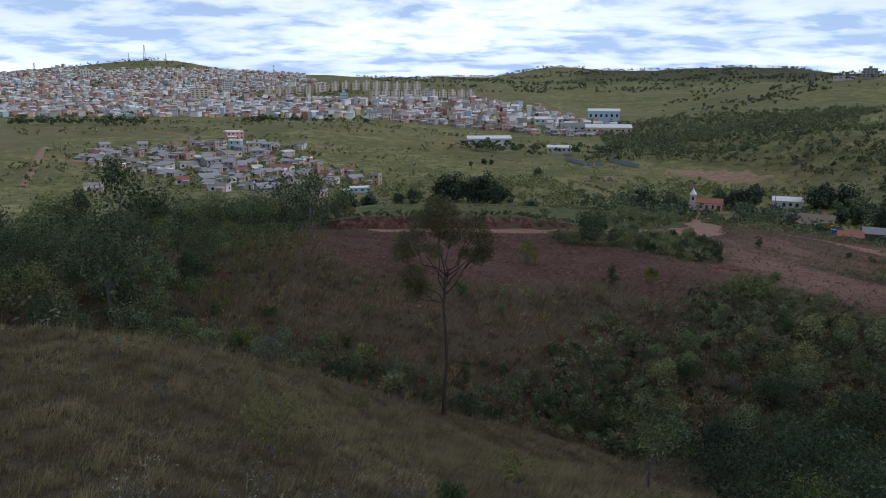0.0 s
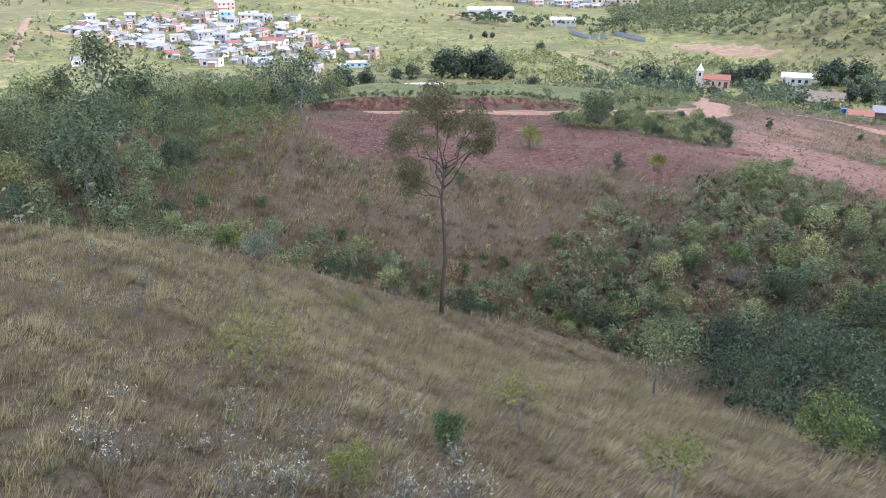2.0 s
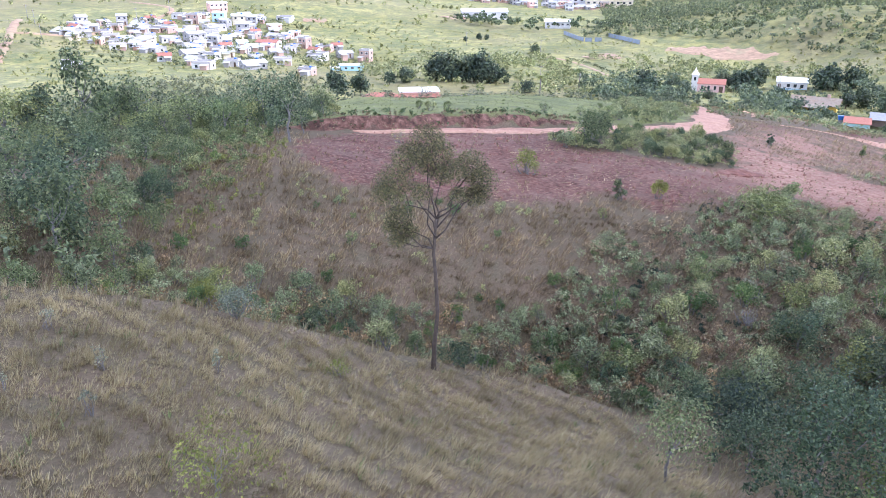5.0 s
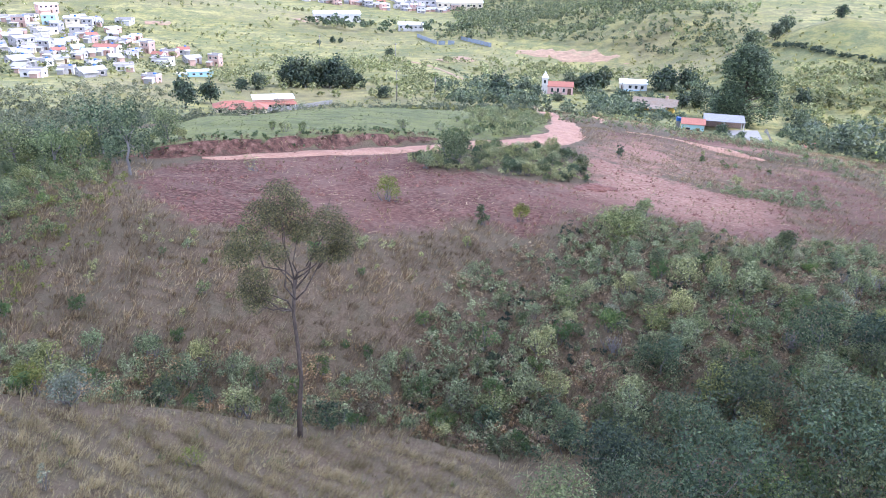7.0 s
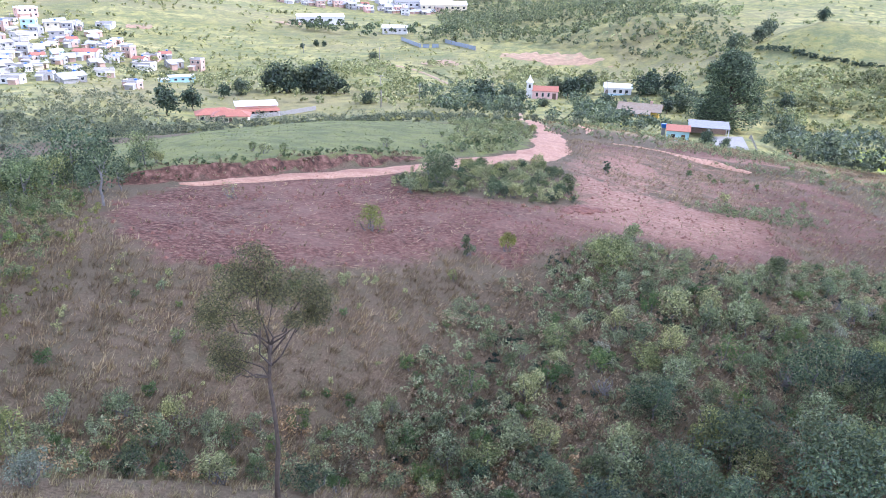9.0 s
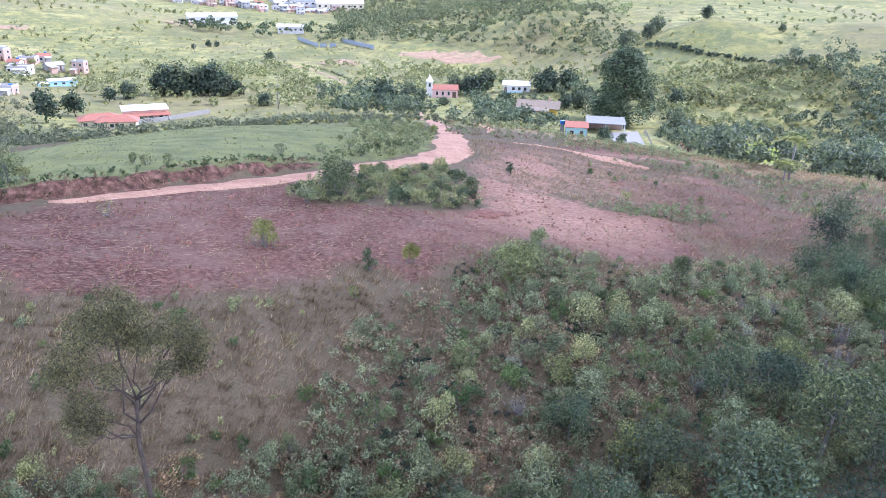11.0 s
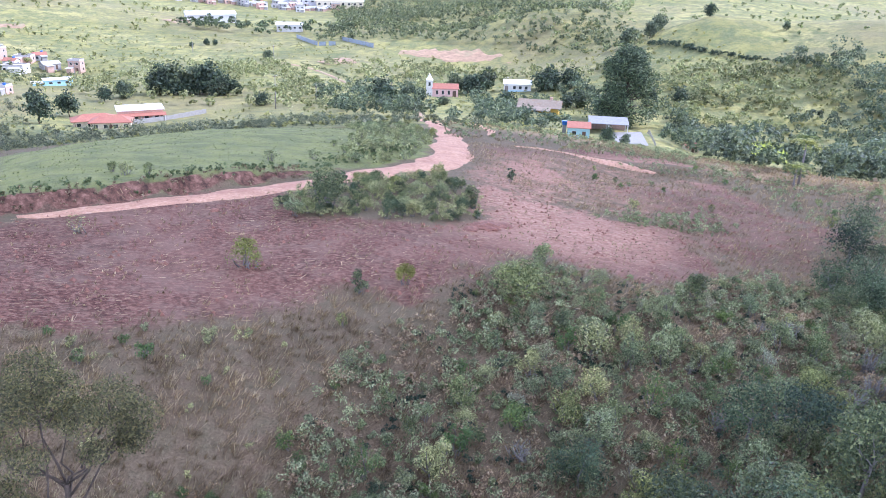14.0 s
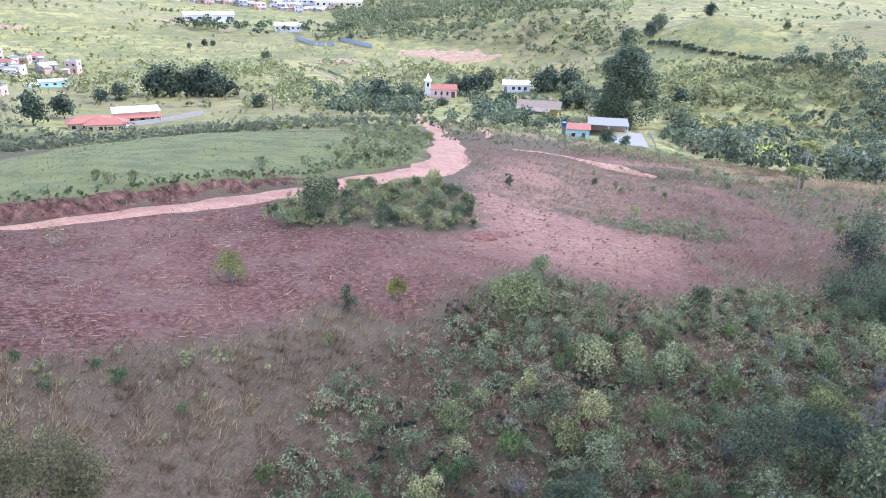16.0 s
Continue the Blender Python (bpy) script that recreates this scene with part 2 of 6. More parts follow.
# ---------------------------------------------------------------- the lie of the land
# hillocks of 9 m radius: x, y, rise; then hills: x, y, radius, rise
HILLOCKS = [
    (0.0, 27.0, -2.4), (63.0, 63.0, 2.66), (58.5, 94.5, -1.67), (45.0, 67.5, 1.08),
    (85.5, 54.0, -4.65), (90.0, 99.0, -4.34), (63.0, 76.5, 0.37), (4.5, 54.0, -0.52),
    (-9.0, 40.5, -1.55), (0.0, 13.5, -0.63), (-13.5, 49.5, 1.08), (40.5, 36.0, -2.92),
    (-18.0, 63.0, 0.91), (58.5, 40.5, -2.97), (18.0, 36.0, 1.49), (-9.0, 90.0, 0.98),
    (-58.5, 99.0, -1.67), (-13.5, 0.0, 1.89), (13.5, -18.0, 1.73), (-40.5, 81.0, 1.37),
    (45.0, 90.0, -0.79), (31.5, 45.0, -0.62), (27.0, 67.5, -0.47), (54.0, 85.5, 0.72),
    (-9.0, 18.0, 0.37),
]
SPURS = [
    (16, 32, 16, -7.67), (32, 16, 16, -6.96), (-8, 80, 16, 1.24), (-8, -16, 16, 4.7),
    (-32, 8, 16, 2.75), (-40, 40, 16, 1.8), (128, 136, 16, -3.22), (56, 56, 28, -5.92),
    (14, 112, 28, 2.56), (-42, 406, 28, -6.35), (252, 336, 28, 9.92), (56, 154, 28, 1.69),
    (-196, 364, 28, 3.39), (252, 280, 28, -5.07), (28, 364, 28, 3.14), (175, 400, 50, -10.0),
    (225, 525, 50, -18.7), (0, 250, 50, -5.8), (-12, 184, 28, -4.0), (-225, 425, 50, 9.7), (125, 300, 50, -3.5),
    (225, 475, 50, 13.9), (-175, 425, 50, -4.3),
]
HILLS = [
    (180, 180, 90, -13.4), (315, 270, 90, 20.1), (-90, 630, 90, 7.8), (-45, 495, 90, -3.5),
    (80, 400, 160, -13.3), (160, 720, 160, -12.4), (400, 560, 160, 15.1), (320, 1120, 160, -16.6),
    (0, 960, 160, 12.9), (300, 450, 300, 21.5), (-300, 600, 300, 16.9), (600, 1050, 300, 36.8),
    (-275, 1650, 550, 17.2), (-825, 2200, 550, 33.8), (550, 2200, 550, 28.5), (-860, 2296, 190, 38.0),
    (576, 1500, 240, 14.0), (760, 1950, 210, 26.0), (330, 2150, 170, 20.0), (1050, 1750, 190, 22.0),
]


def noise2(x, y, size, seed=0):
    """Smooth random values about 0, for arrays of x and y, at that size in metres."""
    rng = np.random.RandomState(seed)
    total = np.zeros_like(np.asarray(x, float))
    for _ in range(7):
        a, k, p = rng.uniform(0, 2 * math.pi), rng.uniform(0.6, 1.7) * 2 * math.pi / size, rng.uniform(0, 6.28)
        total = total + np.sin((x * math.cos(a) + y * math.sin(a)) * k + p)
    return total / 7 * 1.5


SCARP_X = [-22, -16, -11, -5.8, -1.4, 2, 6, 10.6, 14.7, 20, 25, 30]
SCARP_Y = [65, 66.6, 67.9, 69.0, 70.5, 72.4, 74.8, 77.6, 80.4, 84.8, 89.3, 95]


def smooth(a):
    a = np.clip(a, 0, 1)
    return a * a * (3 - 2 * a)


def scarp_step(x, y):
    """How far behind the foot of the cut bank, and how high the bank is there."""
    d = (y - np.interp(x, SCARP_X, SCARP_Y) + 0.22 * noise2(x, y, 4, 4) + 0.16 * noise2(x, y, 1.9, 6)) * 0.86
    high = 1.1 * smooth((x + 16) / 9) * (1 - 0.8 * smooth((x - 6) / 12)) * (1 - smooth((x - 24) / 6))
    return d, high


# the brow of the near hill, behind which the land drops into the gully
BROW_X = [-40, -16, -11, -7, -3, 0, 4.5, 7.5, 10]
BROW_Y = [22, 25.7, 26.4, 27.6, 28.8, 29.3, 29.6, 28.4, 26]


def height(x, y):
    x, y = np.asarray(x, float), np.asarray(y, float)
    r = np.hypot(x, y)
    z = -8 - 52 * (1 - np.exp(-(r / 230) ** 1.5)) + 58 * (1 - np.exp(-(np.maximum(r - 500, 0) / 1300) ** 1.3))
    for a, b, h in HILLOCKS:
        z = z + h * np.exp(-((x - a) ** 2 + (y - b) ** 2) / 81)
    for a, b, s, h in SPURS + HILLS:
        z = z + h * np.exp(-((x - a) ** 2 + (y - b) ** 2) / s ** 2)
    past = y - np.interp(x, BROW_X, BROW_Y)
    z = z - 1.25 * smooth((past - 0.2) / 2.6) * (1 - smooth((past - 5) / 8)) * (1 - smooth((x - 6) / 5)) * smooth((x + 30) / 12)
    d, high = scarp_step(x, y)
    z = z + high * smooth((d + 0.2) / 0.62) * np.exp(-np.maximum(d - 1, 0) / 26)
    z = z + 0.10 * noise2(x, y, 6, 1) * smooth((r - 5) / 10) + 0.03 * noise2(x, y, 1.9, 2)
    # the levelled farm yard
    pad = 1 - smooth((np.hypot(x - 110, (y - 181) * 0.9) - 12) / 9)
    z = z * (1 - pad) - 40.2 * pad
    return z + smooth((r - 700) / 600) * (7 * noise2(x, y, 420, 3) + 2.0 * noise2(x, y, 150, 5))


def at_ground(x, y):
    return float(height(np.array([x]), np.array([y]))[0])


def inside(x, y, corners):
    """Which points lie inside the polygon."""
    hit = np.zeros(np.shape(x), bool)
    for (x0, y0), (x1, y1) in zip(corners, corners[1:] + corners[:1]):
        if y0 != y1:
            hit ^= ((y0 > y) != (y1 > y)) & (x < (x1 - x0) * (y - y0) / (y1 - y0) + x0)
    return hit


PLATFORM = [(-10.5, 58), (-9.5, 64), (-7.5, 67.3), (-1.5, 69.8), (3.6, 72), (8.8, 74.3), (11.5, 76), (11, 69), (12.5, 64.6), (17, 64), (23, 65), (27, 68.5), (29.6, 78), (32, 84), (37.3, 74),
            (41.6, 70), (47.3, 69), (45, 59.5), (37.5, 54), (32, 54.6), (27, 58), (24.6, 57.5), (20.8, 54.3), (17.6, 52.4), (15.4, 49.9), (12.9, 52.5),
            (10.7, 51), (6.7, 49.4), (3.3, 48.4), (-0.2, 47.3), (-3.4, 46.6), (-8, 49), (-10.7, 54.6)]
STRIPS = [[(40, 95), (48, 102), (49, 92), (45, 86), (41, 87)], [(57, 112), (66, 118), (73, 111), (78, 98), (72, 102), (60, 107)],
          [(67, 97), (68, 88), (66, 80), (65, 72), (62, 62), (60, 63), (61.5, 72), (62.5, 82), (64, 92)], [(31, 82), (36, 95), (40, 95), (43, 82), (38, 75)]]
PLATEAU = [(-30, 66), (-12, 68), (-1, 71), (6, 75), (14, 80), (25, 88), (31.5, 96), (36, 108), (41, 124), (41, 138), (20, 140), (0, 134), (-14, 122), (-30, 110)]
YELLOW_FIELD = [(148, 175), (155, 168), (172, 182), (181, 197), (168, 199), (156, 189)]


WORN = [(32, 84), (37, 98), (43, 113), (56, 112), (66, 99), (66, 80), (62, 62), (50, 56), (44, 62), (42, 70), (37, 77)]
TRODDEN = [(23, 64), (26, 72), (30, 84), (38, 98), (50, 104), (80, 112), (80, 92), (52, 88), (46, 66), (36, 58), (28, 59)]


def soft(x, y, corners, reach):
    """The share of a small ring round each point that lies inside the polygon: 0 outside, 1 well inside."""
    total = inside(x, y, corners) * 1.0
    for k in range(8):
        total = total + inside(x + reach * (0.5 + 0.5 * (k % 2)) * math.cos(k * 0.785), y + reach * (0.5 + 0.5 * (k % 2)) * math.sin(k * 0.785), corners)
    return total / 9


def soil_at(x, y):
    jx, jy = x + 1.3 * noise2(x, y, 6, 11), y + 1.3 * noise2(x, y, 6, 12)
    soil = soft(jx, jy, PLATFORM, 2.6)
    for k, strip in enumerate(STRIPS):
        soil = np.maximum(soil, soft(jx, jy, strip, 1.6) * (0.95, 0.9, 0.8, 0.72)[k])
    soil = np.maximum(soil, 0.6 * soft(x, y, WORN, 5))
    return soil * (1 - 0.2 * soft(x, y, TRODDEN, 5))



def grid_line(lo, hi, step, start, end, growth):
    """Even steps from lo to hi, growing ones on to start and end."""
    line = list(np.arange(lo, hi, step))
    s = step
    while line[-1] < end:
        s = min(s * growth, 110)
        line.append(line[-1] + s)
    s = step
    while line[0] > start:
        s = min(s * growth, 110)
        line.insert(0, line[0] - s)
    return np.array(line)


def mesh_of(name, verts, faces, material=None, smooth_shade=False):
    """A mesh from an array of points and an array (or list) of faces."""
    me = bpy.data.meshes.new(name)
    verts = np.asarray(verts, np.float32).reshape(-1, 3)
    if isinstance(faces, np.ndarray):
        n, k = faces.shape
        me.vertices.add(len(verts))
        me.vertices.foreach_set("co", verts.ravel())
        me.loops.add(n * k)
        me.loops.foreach_set("vertex_index", faces.astype(np.int32).ravel())
        me.polygons.add(n)
        me.polygons.foreach_set("loop_start", np.arange(0, n * k, k, dtype=np.int32))
        me.update(calc_edges=True)
    else:
        me.from_pydata([tuple(map(float, v)) for v in verts], [], faces)
    me.polygons.foreach_set("use_smooth", np.full(len(me.polygons), smooth_shade, bool))
    if material:
        me.materials.append(material)
    return me


def build_ground():
    xs = grid_line(-32, 86, 1.1, -4300, 4300, 1.075)
    ys = grid_line(-2, 124, 0.85, -4300, 4600, 1.07)
    gx, gy = np.meshgrid(xs, ys)
    gz = height(gx, gy)
    w = len(xs)
    j, i = np.meshgrid(np.arange(len(ys) - 1), np.arange(w - 1), indexing="ij")
    a = (j * w + i).ravel()
    me = mesh_of("ground", np.stack([gx, gy, gz], -1), np.stack([a, a + 1, a + 1 + w, a + w], 1), ground_material, True)
    r = np.hypot(gx, gy)
    soil, green, trodden = np.zeros(gx.shape), np.zeros(gx.shape), np.zeros(gx.shape)
    near = (np.abs(gx - 30) < 80) & (gy > 20) & (gy < 140)
    soil[near] = soil_at(gx[near], gy[near])
    d, high = scarp_step(gx, gy)
    bank = (np.abs(d - 0.15) < 0.6) * smooth(high / 0.6)
    trodden[near] = soft(gx[near], gy[near], TRODDEN, 6)
    green[near] = inside(gx[near] + noise2(gx[near], gy[near], 6, 21), gy[near], PLATEAU)
    pasture = smooth((gy - 132 - 0.15 * np.maximum(0, gx - 8) + 4 * noise2(gx, gy, 20, 7)) / 14)
    lush = inside(gx, gy, YELLOW_FIELD) * 1.0
    for key, values in (("soil", soil), ("trodden", trodden), ("bank", bank), ("green", np.clip(green, 0, 1)), ("pasture", pasture), ("lush", lush)):
        me.attributes.new(key, "FLOAT", "POINT").data.foreach_set("value", values.astype(np.float32).ravel())
    return tagged(new("ground", me), "rolling dry-grass hillside falling to a green valley", "ground", kind="structure")


build_ground()

ROAD = [(-7.5, 66.8, 0.2), (-4.5, 67.6, 1.0), (-1.5, 68.7, 1.4), (3.6, 70.6, 1.5), (8.8, 73, 1.6), (13.8, 76.8, 1.7), (19.5, 81.3, 1.8), (25, 85, 2.0), (30, 88.6, 2.6),
        (33.6, 94.5, 2.8), (37.0, 103, 2.7), (40.2, 112, 2.5), (43.4, 122, 2.1), (45.8, 131, 1.8), (49.8, 147, 1.7), (56, 172, 1.5), (64, 201, 1.5)]


def draped_strip(name, line, material, lift, label, category, step=0.5, across=7, ragged=0.35):
    """A strip of ground cover along a line of x, y, half width, with ragged edges, laid on the land."""
    line = np.array(line, float)
    s = np.concatenate([[0], np.cumsum(np.hypot(*np.diff(line[:, :2], axis=0).T))])
    t = np.arange(0, s[-1], step)
    def glide(c):
        v = np.interp(t, s, c)
        k = np.ones(7) / 7
        return np.convolve(np.pad(v, 3, mode="edge"), k, mode="valid")
    x, y, half = glide(line[:, 0]), glide(line[:, 1]), glide(line[:, 2])
    tx, ty = np.gradient(x), np.gradient(y)
    n = np.hypot(tx, ty)
    nx, ny = -ty / n, tx / n
    u = np.linspace(-1, 1, across)
    left, right = half * (1 + ragged * noise2(t, t * 0, 9, 31)), half * (1 + ragged * noise2(t, t * 0, 8, 32))
    off = np.where(u[None] < 0, u[None] * left[:, None], u[None] * right[:, None])
    px, py = x[:, None] + nx[:, None] * off, y[:, None] + ny[:, None] * off
    edge = np.abs(u)[None] ** 6
    ruts = -0.05 * np.exp(-((np.abs(u) - 0.45) / 0.16) ** 2)[None]
    pz = height(px, py) + lift * (1 - 1.6 * edge) + ruts
    j, i = np.meshgrid(np.arange(len(t) - 1), np.arange(across - 1), indexing="ij")
    a = (j * across + i).ravel()
    me = mesh_of(name, np.stack([px, py, pz], -1), np.stack([a, a + 1, a + 1 + across, a + across], 1), material, True)
    return tagged(new(name, me), label, category, kind="structure")


draped_strip("side_track", [(64, 196, 0.8), (68, 188, 0.8), (64, 165, 0.8), (58, 139.5, 0.9), (53, 128, 0.7)], road_material, 0.12, "narrow pale dirt track beside the road", "dirt track", 1.0, 5)
draped_strip("slope_track", [(50, 113.5, 0.5), (54.5, 112, 1.5), (58.7, 107, 1.9), (63.2, 101.5, 1.6), (65, 97, 0.5)], road_material, 0.08, "worn orange dirt track across the slope", "dirt track", 0.6, 5, 0.8)
draped_strip("dirt_road", ROAD, road_material, 0.09, "pale pinkish dirt road cut along a red bank", "dirt road")


def build_cloud():
    """The cumulus that keeps the sun off the near hill: round heaps on a flat base, up-sun of the ground it shades."""
    rng = np.random.RandomState(3)
    mat, t = material("cloud")
    c = ramp(t, grain(t, 0.02, 4), (0.3, (0.82, 0.83, 0.85)), (0.7, (0.9, 0.9, 0.9)))
    finish(t, node(t, "ShaderNodeMixShader", Fac=0.5, i1=node(t, "ShaderNodeBsdfDiffuse", Color=c), i2=node(t, "ShaderNodeBsdfTranslucent", Color=c)))
    lift = SUN_WAY * (620 / SUN_WAY.z)
    bm = bmesh.new()
    near_hill = [(-240, -220), (-230, 60), (-190, 190), (-60, 205), (30, 195), (72, 160), (96, 112), (150, 40), (190, -60), (120, -240)]
    far_ridge = [(330, 1750), (620, 1500), (900, 1900), (700, 2300), (400, 2300)]
    for corners, count, size in ((near_hill, 210, 26), (far_ridge, 60, 62)):
        for x, y, s in scatter(rng, corners, count, size * 0.85, 0.8, 1.4):
            z = -20 + rng.uniform(-6, 30)
            m = Matrix.Translation(Vector((x, y, z)) + lift) @ Matrix.Diagonal((size * s, size * s, 17 * s, 1))
            bmesh.ops.create_icosphere(bm, subdivisions=2, radius=1, matrix=m)
    me = bpy.data.meshes.new("cloud")
    bm.to_mesh(me)
    bm.free()
    me.materials.append(mat)
    me.polygons.foreach_set("use_smooth", np.ones(len(me.polygons), bool))
    tagged(new("cloud", me), "heaped white cumulus cloud high above the hillside", "cloud", kind="stuff")


# ---------------------------------------------------------------- building blocks for things
def part(name, data, mat, parent, label="", pose_of=None):
    """ONE mesh under a thing or under a part; data is a bmesh or a mesh."""
    if isinstance(data, bmesh.types.BMesh):
        me = bpy.data.meshes.new(name)
        data.to_mesh(me)
        data.free()
    else:
        me = data
    if mat and not me.materials:
        me.materials.append(mat)
    ob = new(name, me)
    ob.parent = parent
    if pose_of is not None:
        ob.matrix_basis = pose_of
    return tagged(ob, label) if label else ob


def thing(name, label, category, group="", m=None):
    ob = tagged(new(name), label, category, group)
    ob.empty_display_size = 0.3
    if m is not None:
        ob.matrix_basis = m
    return ob


def unit(v):
    return v / np.maximum(np.linalg.norm(v, axis=-1, keepdims=True), 1e-6)


def leaf_mesh(name, at, normal, size, slim, rng, mat):
    """Many small pointed leaves, each its own four-cornered blade."""
    n = len(at)
    size = np.broadcast_to(size, n) * rng.uniform(0.65, 1.35, n)
    t = unit(np.cross(normal, rng.normal(size=(n, 3))))
    b = np.cross(unit(normal), t)
    t, b = t * (size * 0.5)[:, None], b * (size * slim * 0.5)[:, None]
    droop = unit(normal) * (size * 0.12)[:, None]
    quads = np.stack([at - t - droop, at + b, at + t - droop, at - b], 1)
    return mesh_of(name, quads, np.arange(n * 4).reshape(n, 4), mat)


def clump_points(rng, n, centres, radii, squash=0.85, up=0.35):
    """Points on the skin of round clumps, more on top, and the way the leaves face there."""
    centres, radii = np.asarray(centres, float), np.asarray(radii, float)
    pick = rng.choice(len(radii), n, p=radii ** 2 / (radii ** 2).sum())
    way = unit(rng.normal(size=(n, 3)) + np.array([0, 0, up]))
    depth = 1 - 0.55 * rng.rand(n) ** 2.2
    p = centres[pick] + way * (radii[pick] * depth)[:, None] * np.array([1, 1, squash])
    p += rng.normal(size=(n, 3)) * (radii[pick] * 0.10)[:, None]
    return p, unit(way + rng.normal(size=(n, 3)) * 0.55 + np.array([0, 0, 0.35]))


def tube(points, radii, sides=6):
    """A tapered limb through the points: vertices and faces."""
    points = np.asarray(points, float)
    verts, faces = [], []
    for k, (p, r) in enumerate(zip(points, radii)):
        way = points[min(k + 1, len(points) - 1)] - points[max(k - 1, 0)]
        way = way / max(np.linalg.norm(way), 1e-6)
        u = np.cross(way, (0.3, 1, 0.2))
        u = u / np.linalg.norm(u)
        v = np.cross(way, u)
        for s in range(sides):
            a = 2 * math.pi * s / sides
            verts.append(p + r * (u * math.cos(a) + v * math.sin(a)))
    for k in range(len(points) - 1):
        for s in range(sides):
            a, b = k * sides + s, k * sides + (s + 1) % sides
            faces.append((a, b, b + sides, a + sides))
    faces.append(tuple(range(sides))[::-1])
    faces.append(tuple(range((len(points) - 1) * sides, len(points) * sides)))
    return verts, faces


def limbs_mesh(name, tubes, mat):
    verts, faces = [], []
    for v, f in tubes:
        k = len(verts)
        verts += v
        faces += [tuple(i + k for i in q) for q in f]
    return mesh_of(name, np.array(verts), faces, mat, True)


def bend(rng, a, b, steps=4, sway=0.08):
    """A slightly crooked line from a to b."""
    a, b = np.array(a, float), np.array(b, float)
    far = np.linalg.norm(b - a)
    line = [a + (b - a) * k / steps for k in range(steps + 1)]
    return [p + (rng.normal(size=3) * far * sway * math.sin(math.pi * k / steps) if 0 < k < steps else 0) for k, p in enumerate(line)]


def make_plant(name, label, category, group, seed, wide, tall, mat, bark, leaves, leaf, slim=0.5, clumps=9, bare=0.25, trunk=0.0, stems=5, spread=1.0):
    """A shrub (several stems) or a small tree (one trunk) under a crown of many separate leaves."""
    rng = np.random.RandomState(seed)
    ob = thing(name, label, category, group)
    leaves, leaf = int(leaves * 1.35), leaf * 0.84
    low = tall * bare
    centres, radii = [], []
    for k in range(int(clumps * 2.2)):
        way = unit(rng.normal(size=3) + np.array([0, 0, 0.25]))
        f = rng.uniform(0.35, 0.8)
        centres.append([way[0] * wide * 0.5 * f * spread, way[1] * wide * 0.5 * f * spread, low + (tall - low) * (0.46 + 0.52 * way[2] * f)])
        radii.append(wide * (rng.uniform(0.12, 0.25) if trunk else rng.uniform(0.08, 0.19)))
    p, n = clump_points(rng, leaves, centres, radii, rng.uniform(0.85, 1.35))
    p[:, 2] = np.maximum(p[:, 2], 0.03)
    tubes, twigs = [], []
    if trunk:
        top = np.array([rng.normal() * 0.04 * tall, rng.normal() * 0.04 * tall, max(low, tall * 0.45)])
        tubes.append(tube(bend(rng, (0, 0, -0.3), top, 5, 0.03), np.linspace(trunk, trunk * 0.55, 6)))
        for c in centres[:6]:
            twigs.append(tube(bend(rng, top * rng.uniform(0.75, 1.0), c, 3, 0.08), np.linspace(trunk * 0.4, trunk * 0.1, 4), 3))
        tagged(part("branch", limbs_mesh("branch", twigs, bark), bark, ob), kind="stuff")
    else:
        for c in centres[:stems + 2]:
            tubes.append(tube(bend(rng, (rng.normal() * 0.06 * wide, rng.normal() * 0.06 * wide, -0.15), c, 3, 0.1), np.linspace(0.022, 0.007, 4) * max(wide, 0.8), 3))
    wood = part("trunk" if trunk else "stem", limbs_mesh("trunk", tubes, bark), bark, ob)
    if not trunk:
        tagged(wood, kind="stuff")
    part("crown", leaf_mesh("crown", p, n, leaf, slim, rng, mat), mat, ob)
    return ob


def plant_copies(kinds, spots, rng, sink=0.06):
    """Sets each spot (x, y, size) with a copy of one of the kinds, turned at random. Each first one moves to its first spot."""
    used = set()
    for x, y, size in spots:
        ob = kinds[rng.randint(len(kinds))]
        turn = pose(x, y, at_ground(x, y) - sink, rng.uniform(-4, 4), rng.uniform(-4, 4), rng.uniform(0, 360)) @ Matrix.Diagonal((size, size, size * rng.uniform(0.88, 1.12), 1))
        if ob.name in used:
            copy_thing(ob, turn @ Matrix.Diagonal((*(1 / v for v in ob.scale), 1)))
        else:
            used.add(ob.name)
            ob.matrix_basis = turn
    for ob in kinds:
        if ob.name not in used:
            for o in (*ob.children_recursive, ob):
                bpy.data.objects.remove(o)


def scatter(rng, corners, count, gap, low=0.7, high=1.3, avoid=()):
    """Random spots inside a polygon, no two nearer than gap times their size."""
    c = np.array(corners)
    spots = []
    for _ in range(count * 14):
        x, y = rng.uniform(c[:, 0].min(), c[:, 0].max()), rng.uniform(c[:, 1].min(), c[:, 1].max())
        if not inside(np.array([x]), np.array([y]), corners)[0] or any(inside(np.array([x]), np.array([y]), a)[0] for a in avoid):
            continue
        s = rng.uniform(low, high)
        if all((x - a) ** 2 + (y - b) ** 2 > (gap * 0.5 * (s + q)) ** 2 for a, b, q in spots):
            spots.append((x, y, s))
        if len(spots) == count:
            break
    return spots


